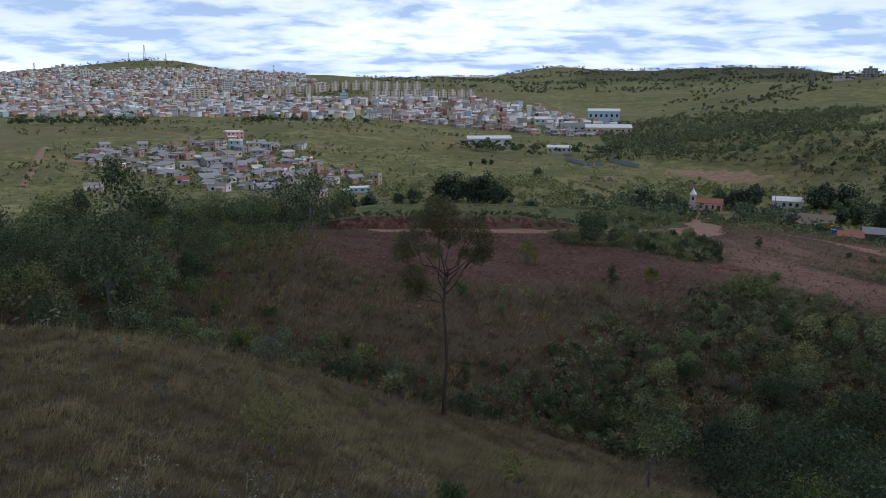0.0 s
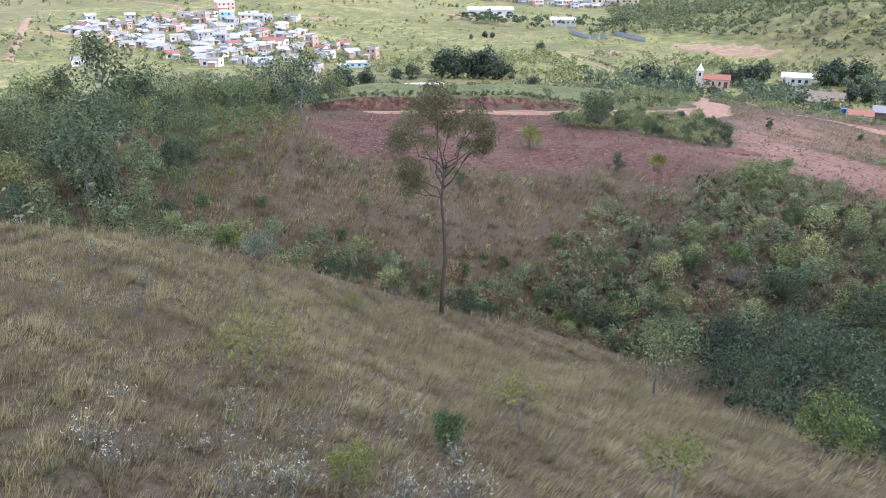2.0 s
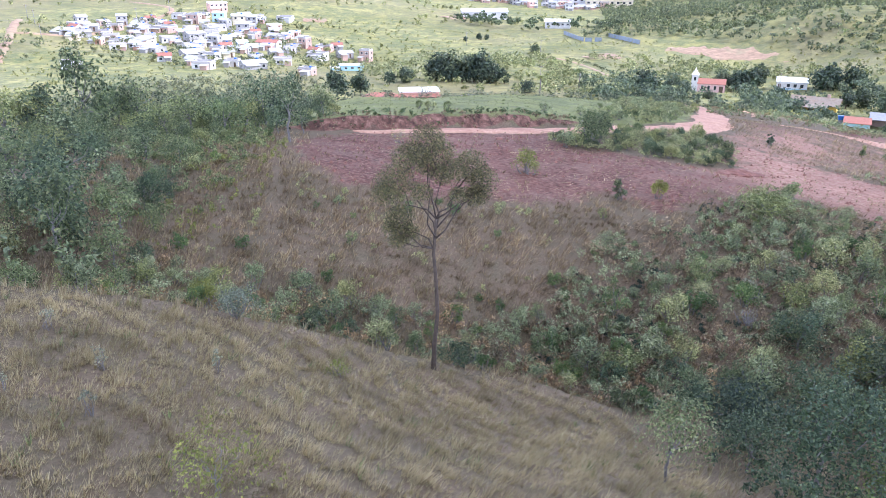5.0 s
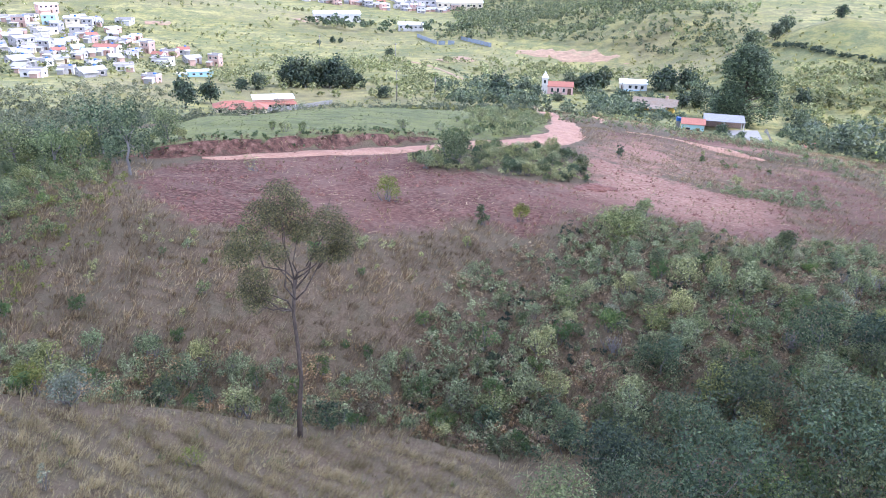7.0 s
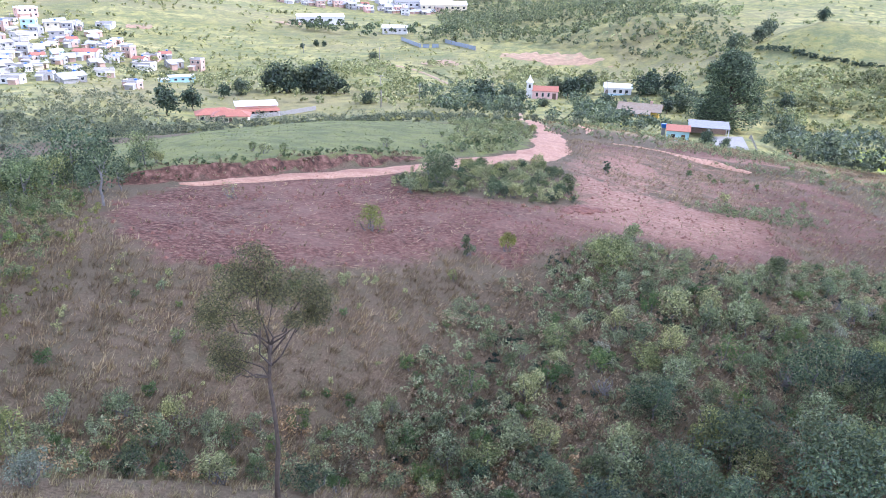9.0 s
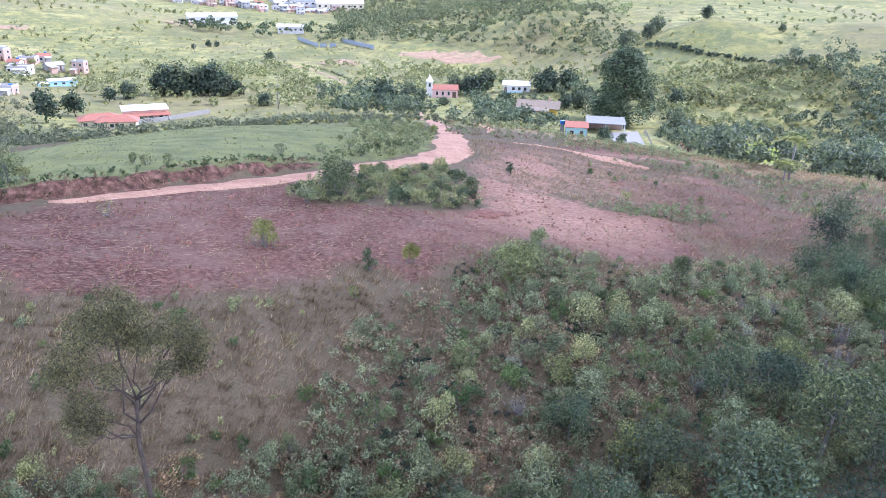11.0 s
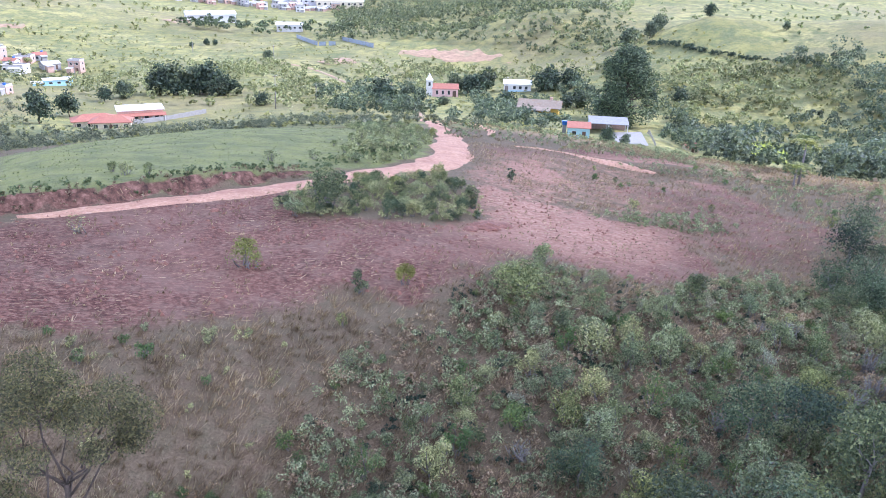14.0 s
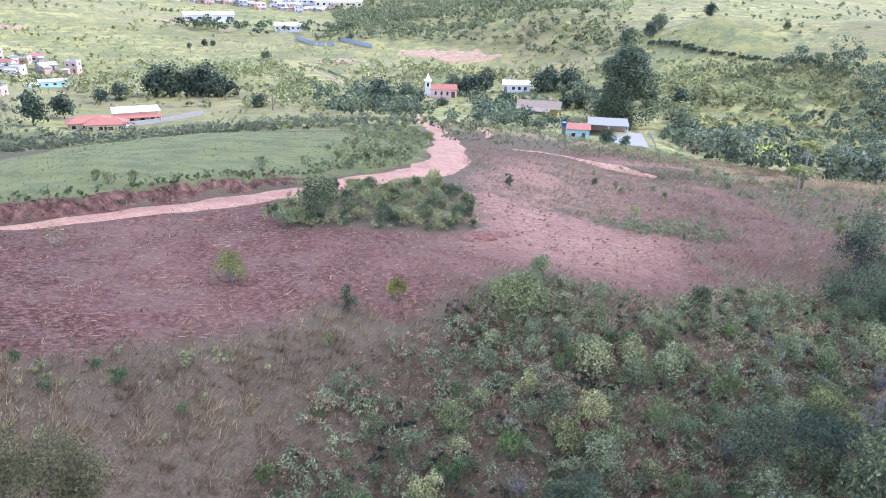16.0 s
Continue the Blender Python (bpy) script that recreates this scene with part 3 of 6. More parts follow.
def tuft_mesh(name, x, y, tall, blades, rng, mat, wide=0.016, lean=0.45, wind=(0.25, -0.12)):
    """Tufts of grass: pointed blades that fan out from each spot."""
    n = len(x)
    z = height(x, y)
    base = np.repeat(np.stack([x, y, z], 1), blades, 0)
    size = np.repeat(np.broadcast_to(tall, n), blades) * rng.uniform(0.55, 1.25, n * blades)
    a = rng.uniform(0, 2 * math.pi, n * blades)
    out = np.stack([np.cos(a), np.sin(a), np.zeros_like(a)], 1)
    root = base + out * (size * 0.12)[:, None] - np.array([0, 0, 0.03])
    tip = root + out * (size * lean * rng.uniform(0.2, 1.3, n * blades))[:, None] + np.stack([size * wind[0], size * wind[1], size * rng.uniform(0.6, 1.0, n * blades)], 1)
    side = np.stack([-np.sin(a), np.cos(a), np.zeros_like(a)], 1) * (wide * rng.uniform(0.6, 1.5, n * blades))[:, None]
    return mesh_of(name, np.stack([root - side, root + side, tip], 1), np.arange(n * blades * 3).reshape(-1, 3), mat)


def tuft_spots(rng, box, per_metre, keep, bare=None):
    """Random spots in a box x0, y0, x1, y1, kept with the chance that keep(x, y), and bare(soil) on open soil, gives."""
    x0, y0, x1, y1 = box
    n = int((x1 - x0) * (y1 - y0) * per_metre)
    x, y = rng.uniform(x0, x1, n), rng.uniform(y0, y1, n)
    ok = rng.rand(n) < keep(x, y)
    x, y = x[ok], y[ok]
    if bare is not None:
        ok = rng.rand(len(x)) < bare(soil_at(x, y))
        x, y = x[ok], y[ok]
    return x, y


# ---------------------------------------------------------------- the grass
HILL = [(-40, -5), (-40, 22), (-16, 25.5), (-11, 26), (-7, 27), (-3, 28.6), (0, 29.2), (4.5, 29.6), (7.5, 28), (8.5, 22), (8.8, 15), (13, 9), (16, -5)]
LEFT_SLOPE = [(-13, 29), (-7, 30), (0, 31), (6, 36), (10, 44), (12, 50), (3, 48.5), (-4, 47), (-9, 50), (-12, 58), (-14, 66), (-22, 62), (-16, 45), (-14, 35)]
RIGHT_SLOPE = [(3, 32), (9, 29), (14, 30), (24, 29), (40, 33), (54, 44), (50, 56), (42, 56), (36, 52), (30, 53), (26, 55.5), (20, 53), (16, 48.5), (11, 46), (7, 40)]
LEFT_WOOD = [(-13.5, 29.5), (-16, 27), (-34, 26), (-48, 50), (-40, 92), (-20, 74), (-17, 66), (-24, 62), (-17, 48), (-15, 38)]
EAST_SLOPE = [(38, 53), (46, 58), (49, 70), (38, 75), (45, 86), (52, 92), (58, 106), (80, 97), (92, 80), (84, 60), (60, 46), (46, 46)]


EAST_CREST = [(57, 112), (70, 130), (100, 134), (114, 104), (96, 76), (84, 92), (78, 99)]


def hill_grass():
    rng = np.random.RandomState(5)
    x, y = tuft_spots(rng, (-24, 2, 17, 31), 52, lambda x, y: inside(x, y, HILL) * np.clip(0.62 + 0.75 * noise2(x, y, 1.1, 51), 0.1, 1))
    tall = 0.31 + 0.17 * noise2(x, y, 1.1, 51) + 0.06 * noise2(x, y, 3.8, 52)
    tagged(new("dry_grass", tuft_mesh("dry_grass", x, y, np.maximum(tall, 0.14), 9, rng, grass_dry, 0.0085, 0.42, (0.34, -0.2))), "wind-combed straw-coloured dry grass on the near hillside", "grass", kind="stuff")
    fx, fy = tuft_spots(rng, (-17, 3, 13, 30), 42, lambda x, y: inside(x, y, HILL) * np.clip(1.25 - y / 30, 0.3, 1))
    tagged(new("short_dry_grass", tuft_mesh("short_dry_grass", fx, fy, 0.2, 6, rng, grass_dry, 0.0075, 0.4, (0.4, -0.2))), "short fine dry grass under the taller tufts", "grass", kind="stuff")
    green = rng.rand(len(x)) < 0.05 * (noise2(x, y, 3.5, 53) > 0.2)
    tagged(new("green_weeds", tuft_mesh("green_weeds", x[green] + 0.1, y[green], 0.38, 8, rng, grass_green, 0.016)), "low green weeds among the dry grass", "weeds", kind="stuff")


def slope_grass():
    rng = np.random.RandomState(6)
    x, y = tuft_spots(rng, (-24, 30, 70, 70), 24, lambda x, y: np.clip(0.62 + 0.8 * noise2(x, y, 1.5, 54), 0.12, 1) * (1 - 0.5 * smooth((y - 50) / 8)) * np.maximum(np.maximum(inside(x, y, LEFT_SLOPE) * 1.0, (y < 64) * (x < 56) * 0.55), np.maximum(inside(x, y, RIGHT_SLOPE) * 0.55, inside(x, y, EAST_SLOPE) * 0.0)), lambda soil: np.clip(1.15 - 1.25 * soil, 0, 1))
    tall = 0.42 + 0.24 * noise2(x, y, 1.5, 54) + 0.12 * noise2(x, y, 5.0, 55)
    tagged(new("slope_grass", tuft_mesh("slope_grass", x, y, np.maximum(tall, 0.18), 6, rng, grass_red, 0.018, 0.6, (0.3, -0.25))), "tall tangled dry grass below the cleared ground", "grass", kind="stuff")
    x, y = tuft_spots(rng, (36, 46, 118, 134), 8.0, lambda x, y: np.clip(0.55 + 0.5 * noise2(x, y, 5, 59), 0.12, 1) * np.maximum(np.maximum(inside(x, y, EAST_SLOPE), inside(x, y, WORN)), inside(x, y, EAST_CREST)), lambda soil: np.clip(1.1 - 1.1 * soil, 0.12, 1))
    tagged(new("east_grass", tuft_mesh("east_grass", x, y, 0.40 + 0.16 * noise2(x, y, 2.6, 60), 5, rng, grass_red, 0.024)), "dry tangled grass on the worn eastern slope", "grass", kind="stuff")
    x, y = tuft_spots(rng, (-26, 2, 46, 38), 10, lambda x, y: ~inside(x, y, HILL) * 0.8)
    tagged(new("gully_grass", tuft_mesh("gully_grass", x, y, 0.42 + 0.12 * noise2(x, y, 2.6, 58), 6, rng, grass_dry, 0.016)), "dry grass running down into the gully", "grass", kind="stuff")
    x, y = tuft_spots(rng, (-34, 64, 60, 150), 1.6, lambda x, y: np.clip(0.5 + 0.7 * noise2(x, y, 7, 50), 0.1, 1) * (scarp_step(x, y)[0] > 0.5) * (y < 150 - 0.3 * x) * (x < 6 + 0.33 * (y - 40)))
    tagged(new("plateau_grass", tuft_mesh("plateau_grass", x, y, 0.16 + 0.05 * noise2(x, y, 3, 56), 5, rng, grass_lawn, 0.03)), "short green grass on the flat above the bank", "grass", kind="stuff")
    x, y = tuft_spots(rng, (-14, 44, 84, 112), 5.0, lambda x, y: np.clip(0.3 + 0.7 * noise2(x, y, 4, 57), 0.05, 1) * (scarp_step(x, y)[0] < -3.5), lambda soil: (soil > 0.3) * 0.6)
    tagged(new("sparse_weeds", tuft_mesh("sparse_weeds", x, y, 0.24, 5, rng, grass_red, 0.032)), "thin dry weeds on bare red soil", "weeds", kind="stuff")


def soil_litter():
    """Straw lying flat on the bare soil, combed by the blade that cleared it, and broken clods."""
    rng = np.random.RandomState(8)
    x, y = tuft_spots(rng, (-12, 46, 68, 86), 9, lambda x, y: np.clip(0.35 + 0.9 * noise2(x, y, 5, 62), 0.05, 1), lambda soil: (soil > 0.35) * 0.9)
    n = len(x)
    a = 0.25 + 0.5 * noise2(x, y, 14, 63) + rng.normal(size=n) * 0.35
    half, wide = 0.06 + 0.26 * rng.rand(n) ** 2, rng.uniform(0.008, 0.02, n)
    way, side = np.stack([np.cos(a), np.sin(a)]) * half, np.stack([-np.sin(a), np.cos(a)]) * wide
    px = np.stack([x - way[0] - side[0], x - way[0] + side[0], x + way[0] + side[0], x + way[0] - side[0]], 1)
    py = np.stack([y - way[1] - side[1], y - way[1] + side[1], y + way[1] + side[1], y + way[1] - side[1]], 1)
    pz = height(px, py) + rng.uniform(0.05, 0.12, (n, 1))
    tagged(new("straw_litter", mesh_of("straw_litter", np.stack([px, py, pz], -1), np.arange(n * 4).reshape(n, 4), grass_red)), "cut straw lying in streaks on bare red soil", "straw", kind="stuff")
    x, y = tuft_spots(rng, (-12, 46, 68, 86), 4, lambda x, y: np.clip(0.3 + 0.9 * noise2(x, y, 4, 64), 0.03, 1), lambda soil: (soil > 0.4) * 0.8)
    n = len(x)
    r = 0.05 + 0.16 * rng.rand(n) ** 3
    turn = rng.uniform(0, 6.28, n)
    ring = [np.stack([x + r * np.cos(turn + k * 1.57) * rng.uniform(0.7, 1.3, n), y + r * np.sin(turn + k * 1.57) * rng.uniform(0.7, 1.3, n)]) for k in range(4)]
    verts = np.stack([np.stack([q[0], q[1], height(q[0], q[1]) - 0.02], 1) for q in ring] + [np.stack([x, y, height(x, y) + r * rng.uniform(0.6, 1.2, n)], 1)], 1)
    faces = (np.array([(0, 1, 4), (1, 2, 4), (2, 3, 4), (3, 0, 4)])[None] + (np.arange(n) * 5)[:, None, None]).reshape(-1, 3)
    tagged(new("soil_clods", mesh_of("soil_clods", verts, faces, heap_material)), "broken clods of dark red soil", "soil", kind="stuff")


heap_material = make_plain("dug_soil", (0.30, 0.14, 0.095), 0.95, 0.5, 5.0, stain=(0.16, 0.07, 0.055), stain_scale=1.5, relief=0.9)
hill_grass()
slope_grass()
soil_litter()


# ---------------------------------------------------------------- the lone tree in front
def lone_tree():
    rng = np.random.RandomState(12)
    ob = thing("eucalyptus_tree", "slender tree with bare trunk and open olive-green crown", "tree", m=pose(0.0, 28.9, at_ground(0.0, 28.9) - 0.1))
    line = [(0, 0, -0.2), (0.03, 0, 1.2), (0.16, 0.05, 2.6), (0.1, 0.05, 4.0), (0.0, 0.1, 5.2), (0.1, 0.15, 6.6)]
    part("trunk", limbs_mesh("trunk", [tube(line, (0.12, 0.09, 0.078, 0.07, 0.062, 0.055), 9)], bark_brown), bark_brown, ob, "bare brown trunk")
    crown = [((-1.9, 0.1, 8.1), 0.8), ((-2.35, 0.3, 7.6), 0.6), ((-1.2, 0.5, 8.9), 0.75), ((-0.3, 0.1, 9.7), 0.7), ((0.35, 0.2, 9.2), 0.6), ((-0.7, -0.6, 9.2), 0.55), ((0.9, -0.4, 8.6), 0.6), ((1.8, 0.1, 8.7), 0.75),
             ((2.35, 0.3, 8.1), 0.7), ((2.0, 0.6, 7.4), 0.5), ((-1.7, -0.1, 6.7), 0.65), ((-1.25, 0.3, 6.0), 0.5), ((-2.1, -0.2, 6.3), 0.4), ((0.4, 0.9, 8.2), 0.5), ((-0.6, -0.8, 7.9), 0.5), ((1.2, -0.7, 7.8), 0.4), ((-0.2, 0.3, 8.6), 0.5), ((-1.8, 0.2, 5.7), 0.45), ((2.3, 0.2, 7.6), 0.5)]
    crown = [((c[0] * 0.76, c[1] * 0.76, c[2]), r * 0.9) for c, r in crown]
    fork = np.array(line[-1])
    limbs = []
    for k, (c, r) in enumerate(crown):
        if k % 5 in (1, 4):
            continue
        start = fork + np.array([0, 0, -0.4 * (k % 3)]) if c[2] > 7 else np.array((0.0, 0.1, 5.4))
        limbs.append(tube(bend(rng, start, c, 4, 0.07), np.linspace(0.036, 0.008, 5), 5))
        for _ in range(1):
            limbs.append(tube(bend(rng, start + (np.array(c) - start) * rng.uniform(0.5, 0.9), np.array(c) + rng.normal(size=3) * r * 0.6, 3, 0.1), np.linspace(0.025, 0.006, 4), 4))
    part("branch", limbs_mesh("branch", limbs, bark_brown), bark_brown, ob)
    p, n = clump_points(rng, 24000, [c for c, r in crown], [r * 1.0 for c, r in crown], 0.85, 0.3)
    part("crown", leaf_mesh("crown", p, n, 0.078, 0.42, rng, leaf_tree), leaf_tree, ob, "small olive leaves in loose clumps")


lone_tree()

# ---------------------------------------------------------------- shrubs and trees near by
build_cloud()


def brush_mass(name, label, corners, per_area, seed, mat, tall, leaf, leaves, avoid=(), on_soil=0.35):
    """Low tangled brush, too dense to count, in one mesh."""
    rng = np.random.RandomState(seed)
    c = np.array(corners, float)
    lo, hi = c.min(0), c.max(0)
    n = int((hi[0] - lo[0]) * (hi[1] - lo[1]) * per_area)
    x, y = rng.uniform(lo[0], hi[0], n), rng.uniform(lo[1], hi[1], n)
    ok = inside(x, y, corners) & (noise2(x, y, 7, seed) > -0.9 + 1.1 * rng.rand(n)) & (soil_at(x, y) < on_soil)
    for a in avoid:
        ok &= ~inside(x, y, a)
    x, y = x[ok], y[ok]
    z = height(x, y)
    at, facing, size = [], [], []
    for px, py, pz in zip(x, y, z):
        h = rng.uniform(*tall)
        k = rng.randint(2, 5)
        centres = np.stack([rng.normal(size=k) * h * 0.3, rng.normal(size=k) * h * 0.3, h * rng.uniform(0.3, 0.85, k)], 1)
        p, f = clump_points(rng, int(leaves * rng.uniform(0.5, 1.5)), centres, h * rng.uniform(0.16, 0.34, k), 0.9, 0.5)
        p[:, 2] = np.maximum(p[:, 2], 0.03)
        at.append(p + (px, py, pz))
        facing.append(f)
        size.append(np.full(len(p), leaf))
    at, facing, size = np.concatenate(at), np.concatenate(facing), np.concatenate(size)
    return tagged(new(name, leaf_mesh(name, at, facing, size, 0.5, rng, mat)), label, "brush", kind="stuff")


rng = np.random.RandomState(20)
GREY = "grey-green leafy shrub on the brushy slope"
shrubs = [make_plant("shrub", GREY, "shrub", "shrubs on the brushy slope", 100 + k, w, h, m, bark_grey, n, leaf, 0.38, c, 0.12)
          for k, (w, h, m, n, leaf, c) in enumerate([(1.9, 1.6, leaf_grey, 900, 0.16, 11), (1.6, 1.9, leaf_grey, 800, 0.15, 10), (2.3, 1.6, leaf_green, 950, 0.165, 12), (1.5, 1.3, leaf_grey, 600, 0.14, 9),
                                                     (1.8, 2.1, leaf_green, 850, 0.155, 11), (2.0, 1.8, leaf_grey, 850, 0.15, 12), (1.4, 1.5, leaf_fresh, 520, 0.15, 8), (1.6, 1.7, leaf_fresh, 420, 0.13, 9), (2.2, 2.0, leaf_grey, 950, 0.165, 12), (1.9, 1.8, leaf_grey, 900, 0.15, 12), (1.7, 1.5, leaf_pale, 480, 0.12, 11)])]
# low beside the cleared ground, taller towards the gully, with open dry grass between the thickets
SLOPE_TOP_X, SLOPE_TOP_Y = [3, 7, 11, 16, 20, 26, 30, 36, 42, 50, 54], [34, 40, 46, 48.5, 53, 55.5, 53, 52, 56, 56, 48]


def slope_size(x, y):
    return float(np.clip(0.5 + 0.055 * (np.interp(x, SLOPE_TOP_X, SLOPE_TOP_Y) - y), 0.5, 1.05))


thickets = [(x, y, s * slope_size(x, y)) for x, y, s in scatter(rng, RIGHT_SLOPE, 250, 1.3, 0.6, 1.4) if noise2(x, y, 8, 44) > -0.42]
plant_copies(shrubs, thickets[14:], rng)
twiggy = [make_plant("shrub", "half-dead grey shrub of bare pale twigs", "shrub", "shrubs on the brushy slope", 180 + k, w, h, leaf_pale, bark_pale, 130, 0.11, 0.4, c, 0.05, stems=26)
          for k, (w, h, c) in enumerate([(1.7, 1.7, 16), (2.0, 1.5, 18)])]
plant_copies(twiggy, thickets[:14], rng)
brush_mass("slope_brush", "tangled grey-green brush between the shrubs", RIGHT_SLOPE, 2.0, 81, leaf_grey, (0.35, 1.1), 0.125, 95)
brush_mass("slope_twigs", "dry brown stalks between the shrubs", RIGHT_SLOPE, 1.7, 80, grass_red, (0.35, 0.95), 0.14, 60)
brush_mass("slope_underbrush", "green underbrush between the shrubs", RIGHT_SLOPE, 0.3, 82, leaf_green, (0.4, 1.1), 0.12, 130)
# extra layer in the darkest leaf colour: paints the shaded hollows between shrubs
brush_mass("slope_shade_brush", "low dark leaves standing in for the shade between the shrubs", RIGHT_SLOPE, 0.4, 99, leaf_deep, (0.3, 0.75), 0.13, 60)
edge_shrubs = [make_plant("shrub", "mixed green shrub at the gully edge", "shrub", "shrubs along the gully", 120 + k, w, h, m, bark_grey, n, leaf, 0.38, c, 0.1)
               for k, (w, h, m, n, leaf, c) in enumerate([(1.6, 1.4, leaf_grey, 700, 0.13, 8), (1.3, 1.8, leaf_green, 650, 0.13, 8), (1.8, 1.4, leaf_dark, 750, 0.14, 8), (1.1, 1.2, leaf_fresh, 380, 0.12, 6), (1.2, 1.5, leaf_grey, 380, 0.12, 7)])]
gully_edge = [(-14, 27.2), (-11, 27.2), (-7, 28.4), (-3, 29.7), (0, 30.2), (4.5, 30.6), (8, 29.3), (14, 30), (13, 36), (3, 37), (-5, 34.5), (-14, 34)]
plant_copies(edge_shrubs, scatter(rng, gully_edge, 66, 1.2, 0.6, 1.25), rng)
brush_mass("gully_brush", "grey-green brush in the gully", gully_edge, 1.6, 83, leaf_grey, (0.4, 1.1), 0.095, 130)
brush_mass("gully_stalks", "dry brown stalks and dead twigs along the gully", gully_edge, 1.0, 98, grass_red, (0.4, 1.0), 0.11, 80)
sparse_shrubs = [make_plant("shrub", "small thin shrub in dry grass", "shrub", "shrubs scattered in the dry grass", 140 + k, w, h, m, bark_grey, n, 0.11, 0.5, 6, 0.1)
                 for k, (w, h, m, n) in enumerate([(0.9, 0.8, leaf_grey, 320), (0.7, 0.9, leaf_green, 240), (0.8, 0.7, leaf_fresh, 280)])]
plant_copies(sparse_shrubs, scatter(rng, LEFT_SLOPE, 36, 1.5, 0.6, 1.3) + scatter(rng, EAST_SLOPE, 30, 2.0, 0.8, 1.9, [STRIPS[1], STRIPS[2]]), rng)
brush_mass("left_brush", "sparse grey brush in the dry grass", LEFT_SLOPE, 0.22, 84, leaf_grey, (0.3, 0.8), 0.085, 110)
brush_mass("west_brush", "fresh green brush beside the wood", [(-24, 74), (-13, 63), (-11.5, 50), (-12.5, 41), (-15, 36), (-17, 44), (-22, 54)], 1.3, 101, leaf_green, (0.4, 1.2), 0.13, 90)
brush_mass("west_weeds", "yellowish weeds beside the wood", [(-22, 72), (-12, 62), (-10, 50), (-10.5, 38), (-14, 33), (-16, 44)], 0.7, 102, leaf_yellow, (0.3, 0.8), 0.11, 50)
brush_mass("east_brush", "low grey-green brush on the eastern slope", EAST_SLOPE, 0.34, 85, leaf_grey, (0.4, 1.1), 0.18, 55, [STRIPS[0]])

wood_trees = [make_plant("tree", "dense dark-green small tree of the gully wood", "tree", "trees of the gully woods", 160 + k, w, h, m, bark_grey, n, leaf, 0.5, c, 0.1, 0.1)
              for k, (w, h, m, n, leaf, c) in enumerate([(3.8, 4.2, leaf_dark, 950, 0.25, 13), (3.4, 3.6, leaf_green, 850, 0.24, 12), (4.2, 3.8, leaf_blue, 950, 0.25, 13), (3.0, 4.6, leaf_dark, 850, 0.24, 12), (3.2, 3.0, leaf_green, 750, 0.22, 11), (2.6, 2.2, leaf_grey, 750, 0.2, 10)])]
wood_front = [(-12.5, 29), (-14, 26.6), (-34, 25.5), (-38, 40), (-16, 46)]
BACK_TREES = [(-39.0, 70.4, 1.75), (-38.4, 73.8, 1.85), (-31.1, 64.7, 1.85), (-30.6, 69.5, 1.88), (-31.8, 77.9, 1.62), (-29.8, 78.0, 1.48), (-21.0, 61.0, 1.12), (-19.6, 62.8, 1.18), (-16.0, 59.4, 1.25), (-14.7, 68.0, 1.27), (-11.1, 58.9, 1.12), (-40.1, 68.3, 1.6), (-10.4, 72.5, 0.8), (-15.6, 64.4, 0.93), (-36.6, 73.1, 1.5)]
deep_gully = [(10, 30.5), (9.4, 23), (9.6, 15), (14, 9), (26, 5), (50, 18), (58, 50), (52, 56), (46, 44), (36, 36), (28, 37), (22, 33)]
plant_copies(wood_trees, scatter(rng, LEFT_WOOD, 100, 2.15, 0.5, 1.05) + scatter(rng, wood_front, 45, 1.5, 0.35, 0.75) + BACK_TREES + scatter(rng, [(-26, 57), (-13, 58), (-9.5, 65), (-9.6, 71), (-24, 78)], 24, 2.0, 0.5, 0.8) + scatter(rng, [(-17.5, 34), (-13.5, 33), (-14, 44), (-16, 52), (-12, 58), (-20, 58)], 18, 1.7, 0.35, 0.6), rng)
gully_trees = [make_plant("tree", "dense dark-green tree in the deep gully", "tree", "trees of the deep gully", 170 + k, w, h, m, bark_grey, n, leaf, 0.5, c, 0.08, 0.08)
               for k, (w, h, m, n, leaf, c) in enumerate([(3.6, 3.6, leaf_dark, 1900, 0.155, 13), (3.2, 3.0, leaf_deep, 1700, 0.15, 12), (3.8, 3.2, leaf_blue, 1900, 0.155, 13), (2.8, 3.4, leaf_dark, 1500, 0.15, 11), (2.6, 2.2, leaf_dark, 1300, 0.14, 10), (2.4, 2.0, leaf_fresh, 1100, 0.14, 9)])]
gully_spots = [(18.3, 35.6, 0.85), (20.7, 32.1, 1.3), (24.5, 30.5, 1.4), (28.0, 36.5, 1.15), (17.0, 30.0, 1.0), (30.5, 32.0, 1.5), (14.0, 28.5, 0.9), (22.5, 26.5, 1.5), (17.5, 24.5, 1.3)]
east_edge = [(49, 46), (58, 50), (66, 60), (60, 64), (54, 57), (49, 52)]
plant_copies(gully_trees, gully_spots + scatter(rng, east_edge, 16, 2.2, 0.8, 1.5) + scatter(rng, deep_gully, 75, 1.8, 0.6, 1.3), rng)
brush_mass("wood_floor_brush", "dark brush under the trees of the wood", LEFT_WOOD, 0.4, 86, leaf_grey, (0.8, 2.0), 0.26, 44)
brush_mass("gully_floor_brush", "dark brush under the gully trees", deep_gully, 0.6, 87, leaf_dark, (0.6, 1.7), 0.15, 80)


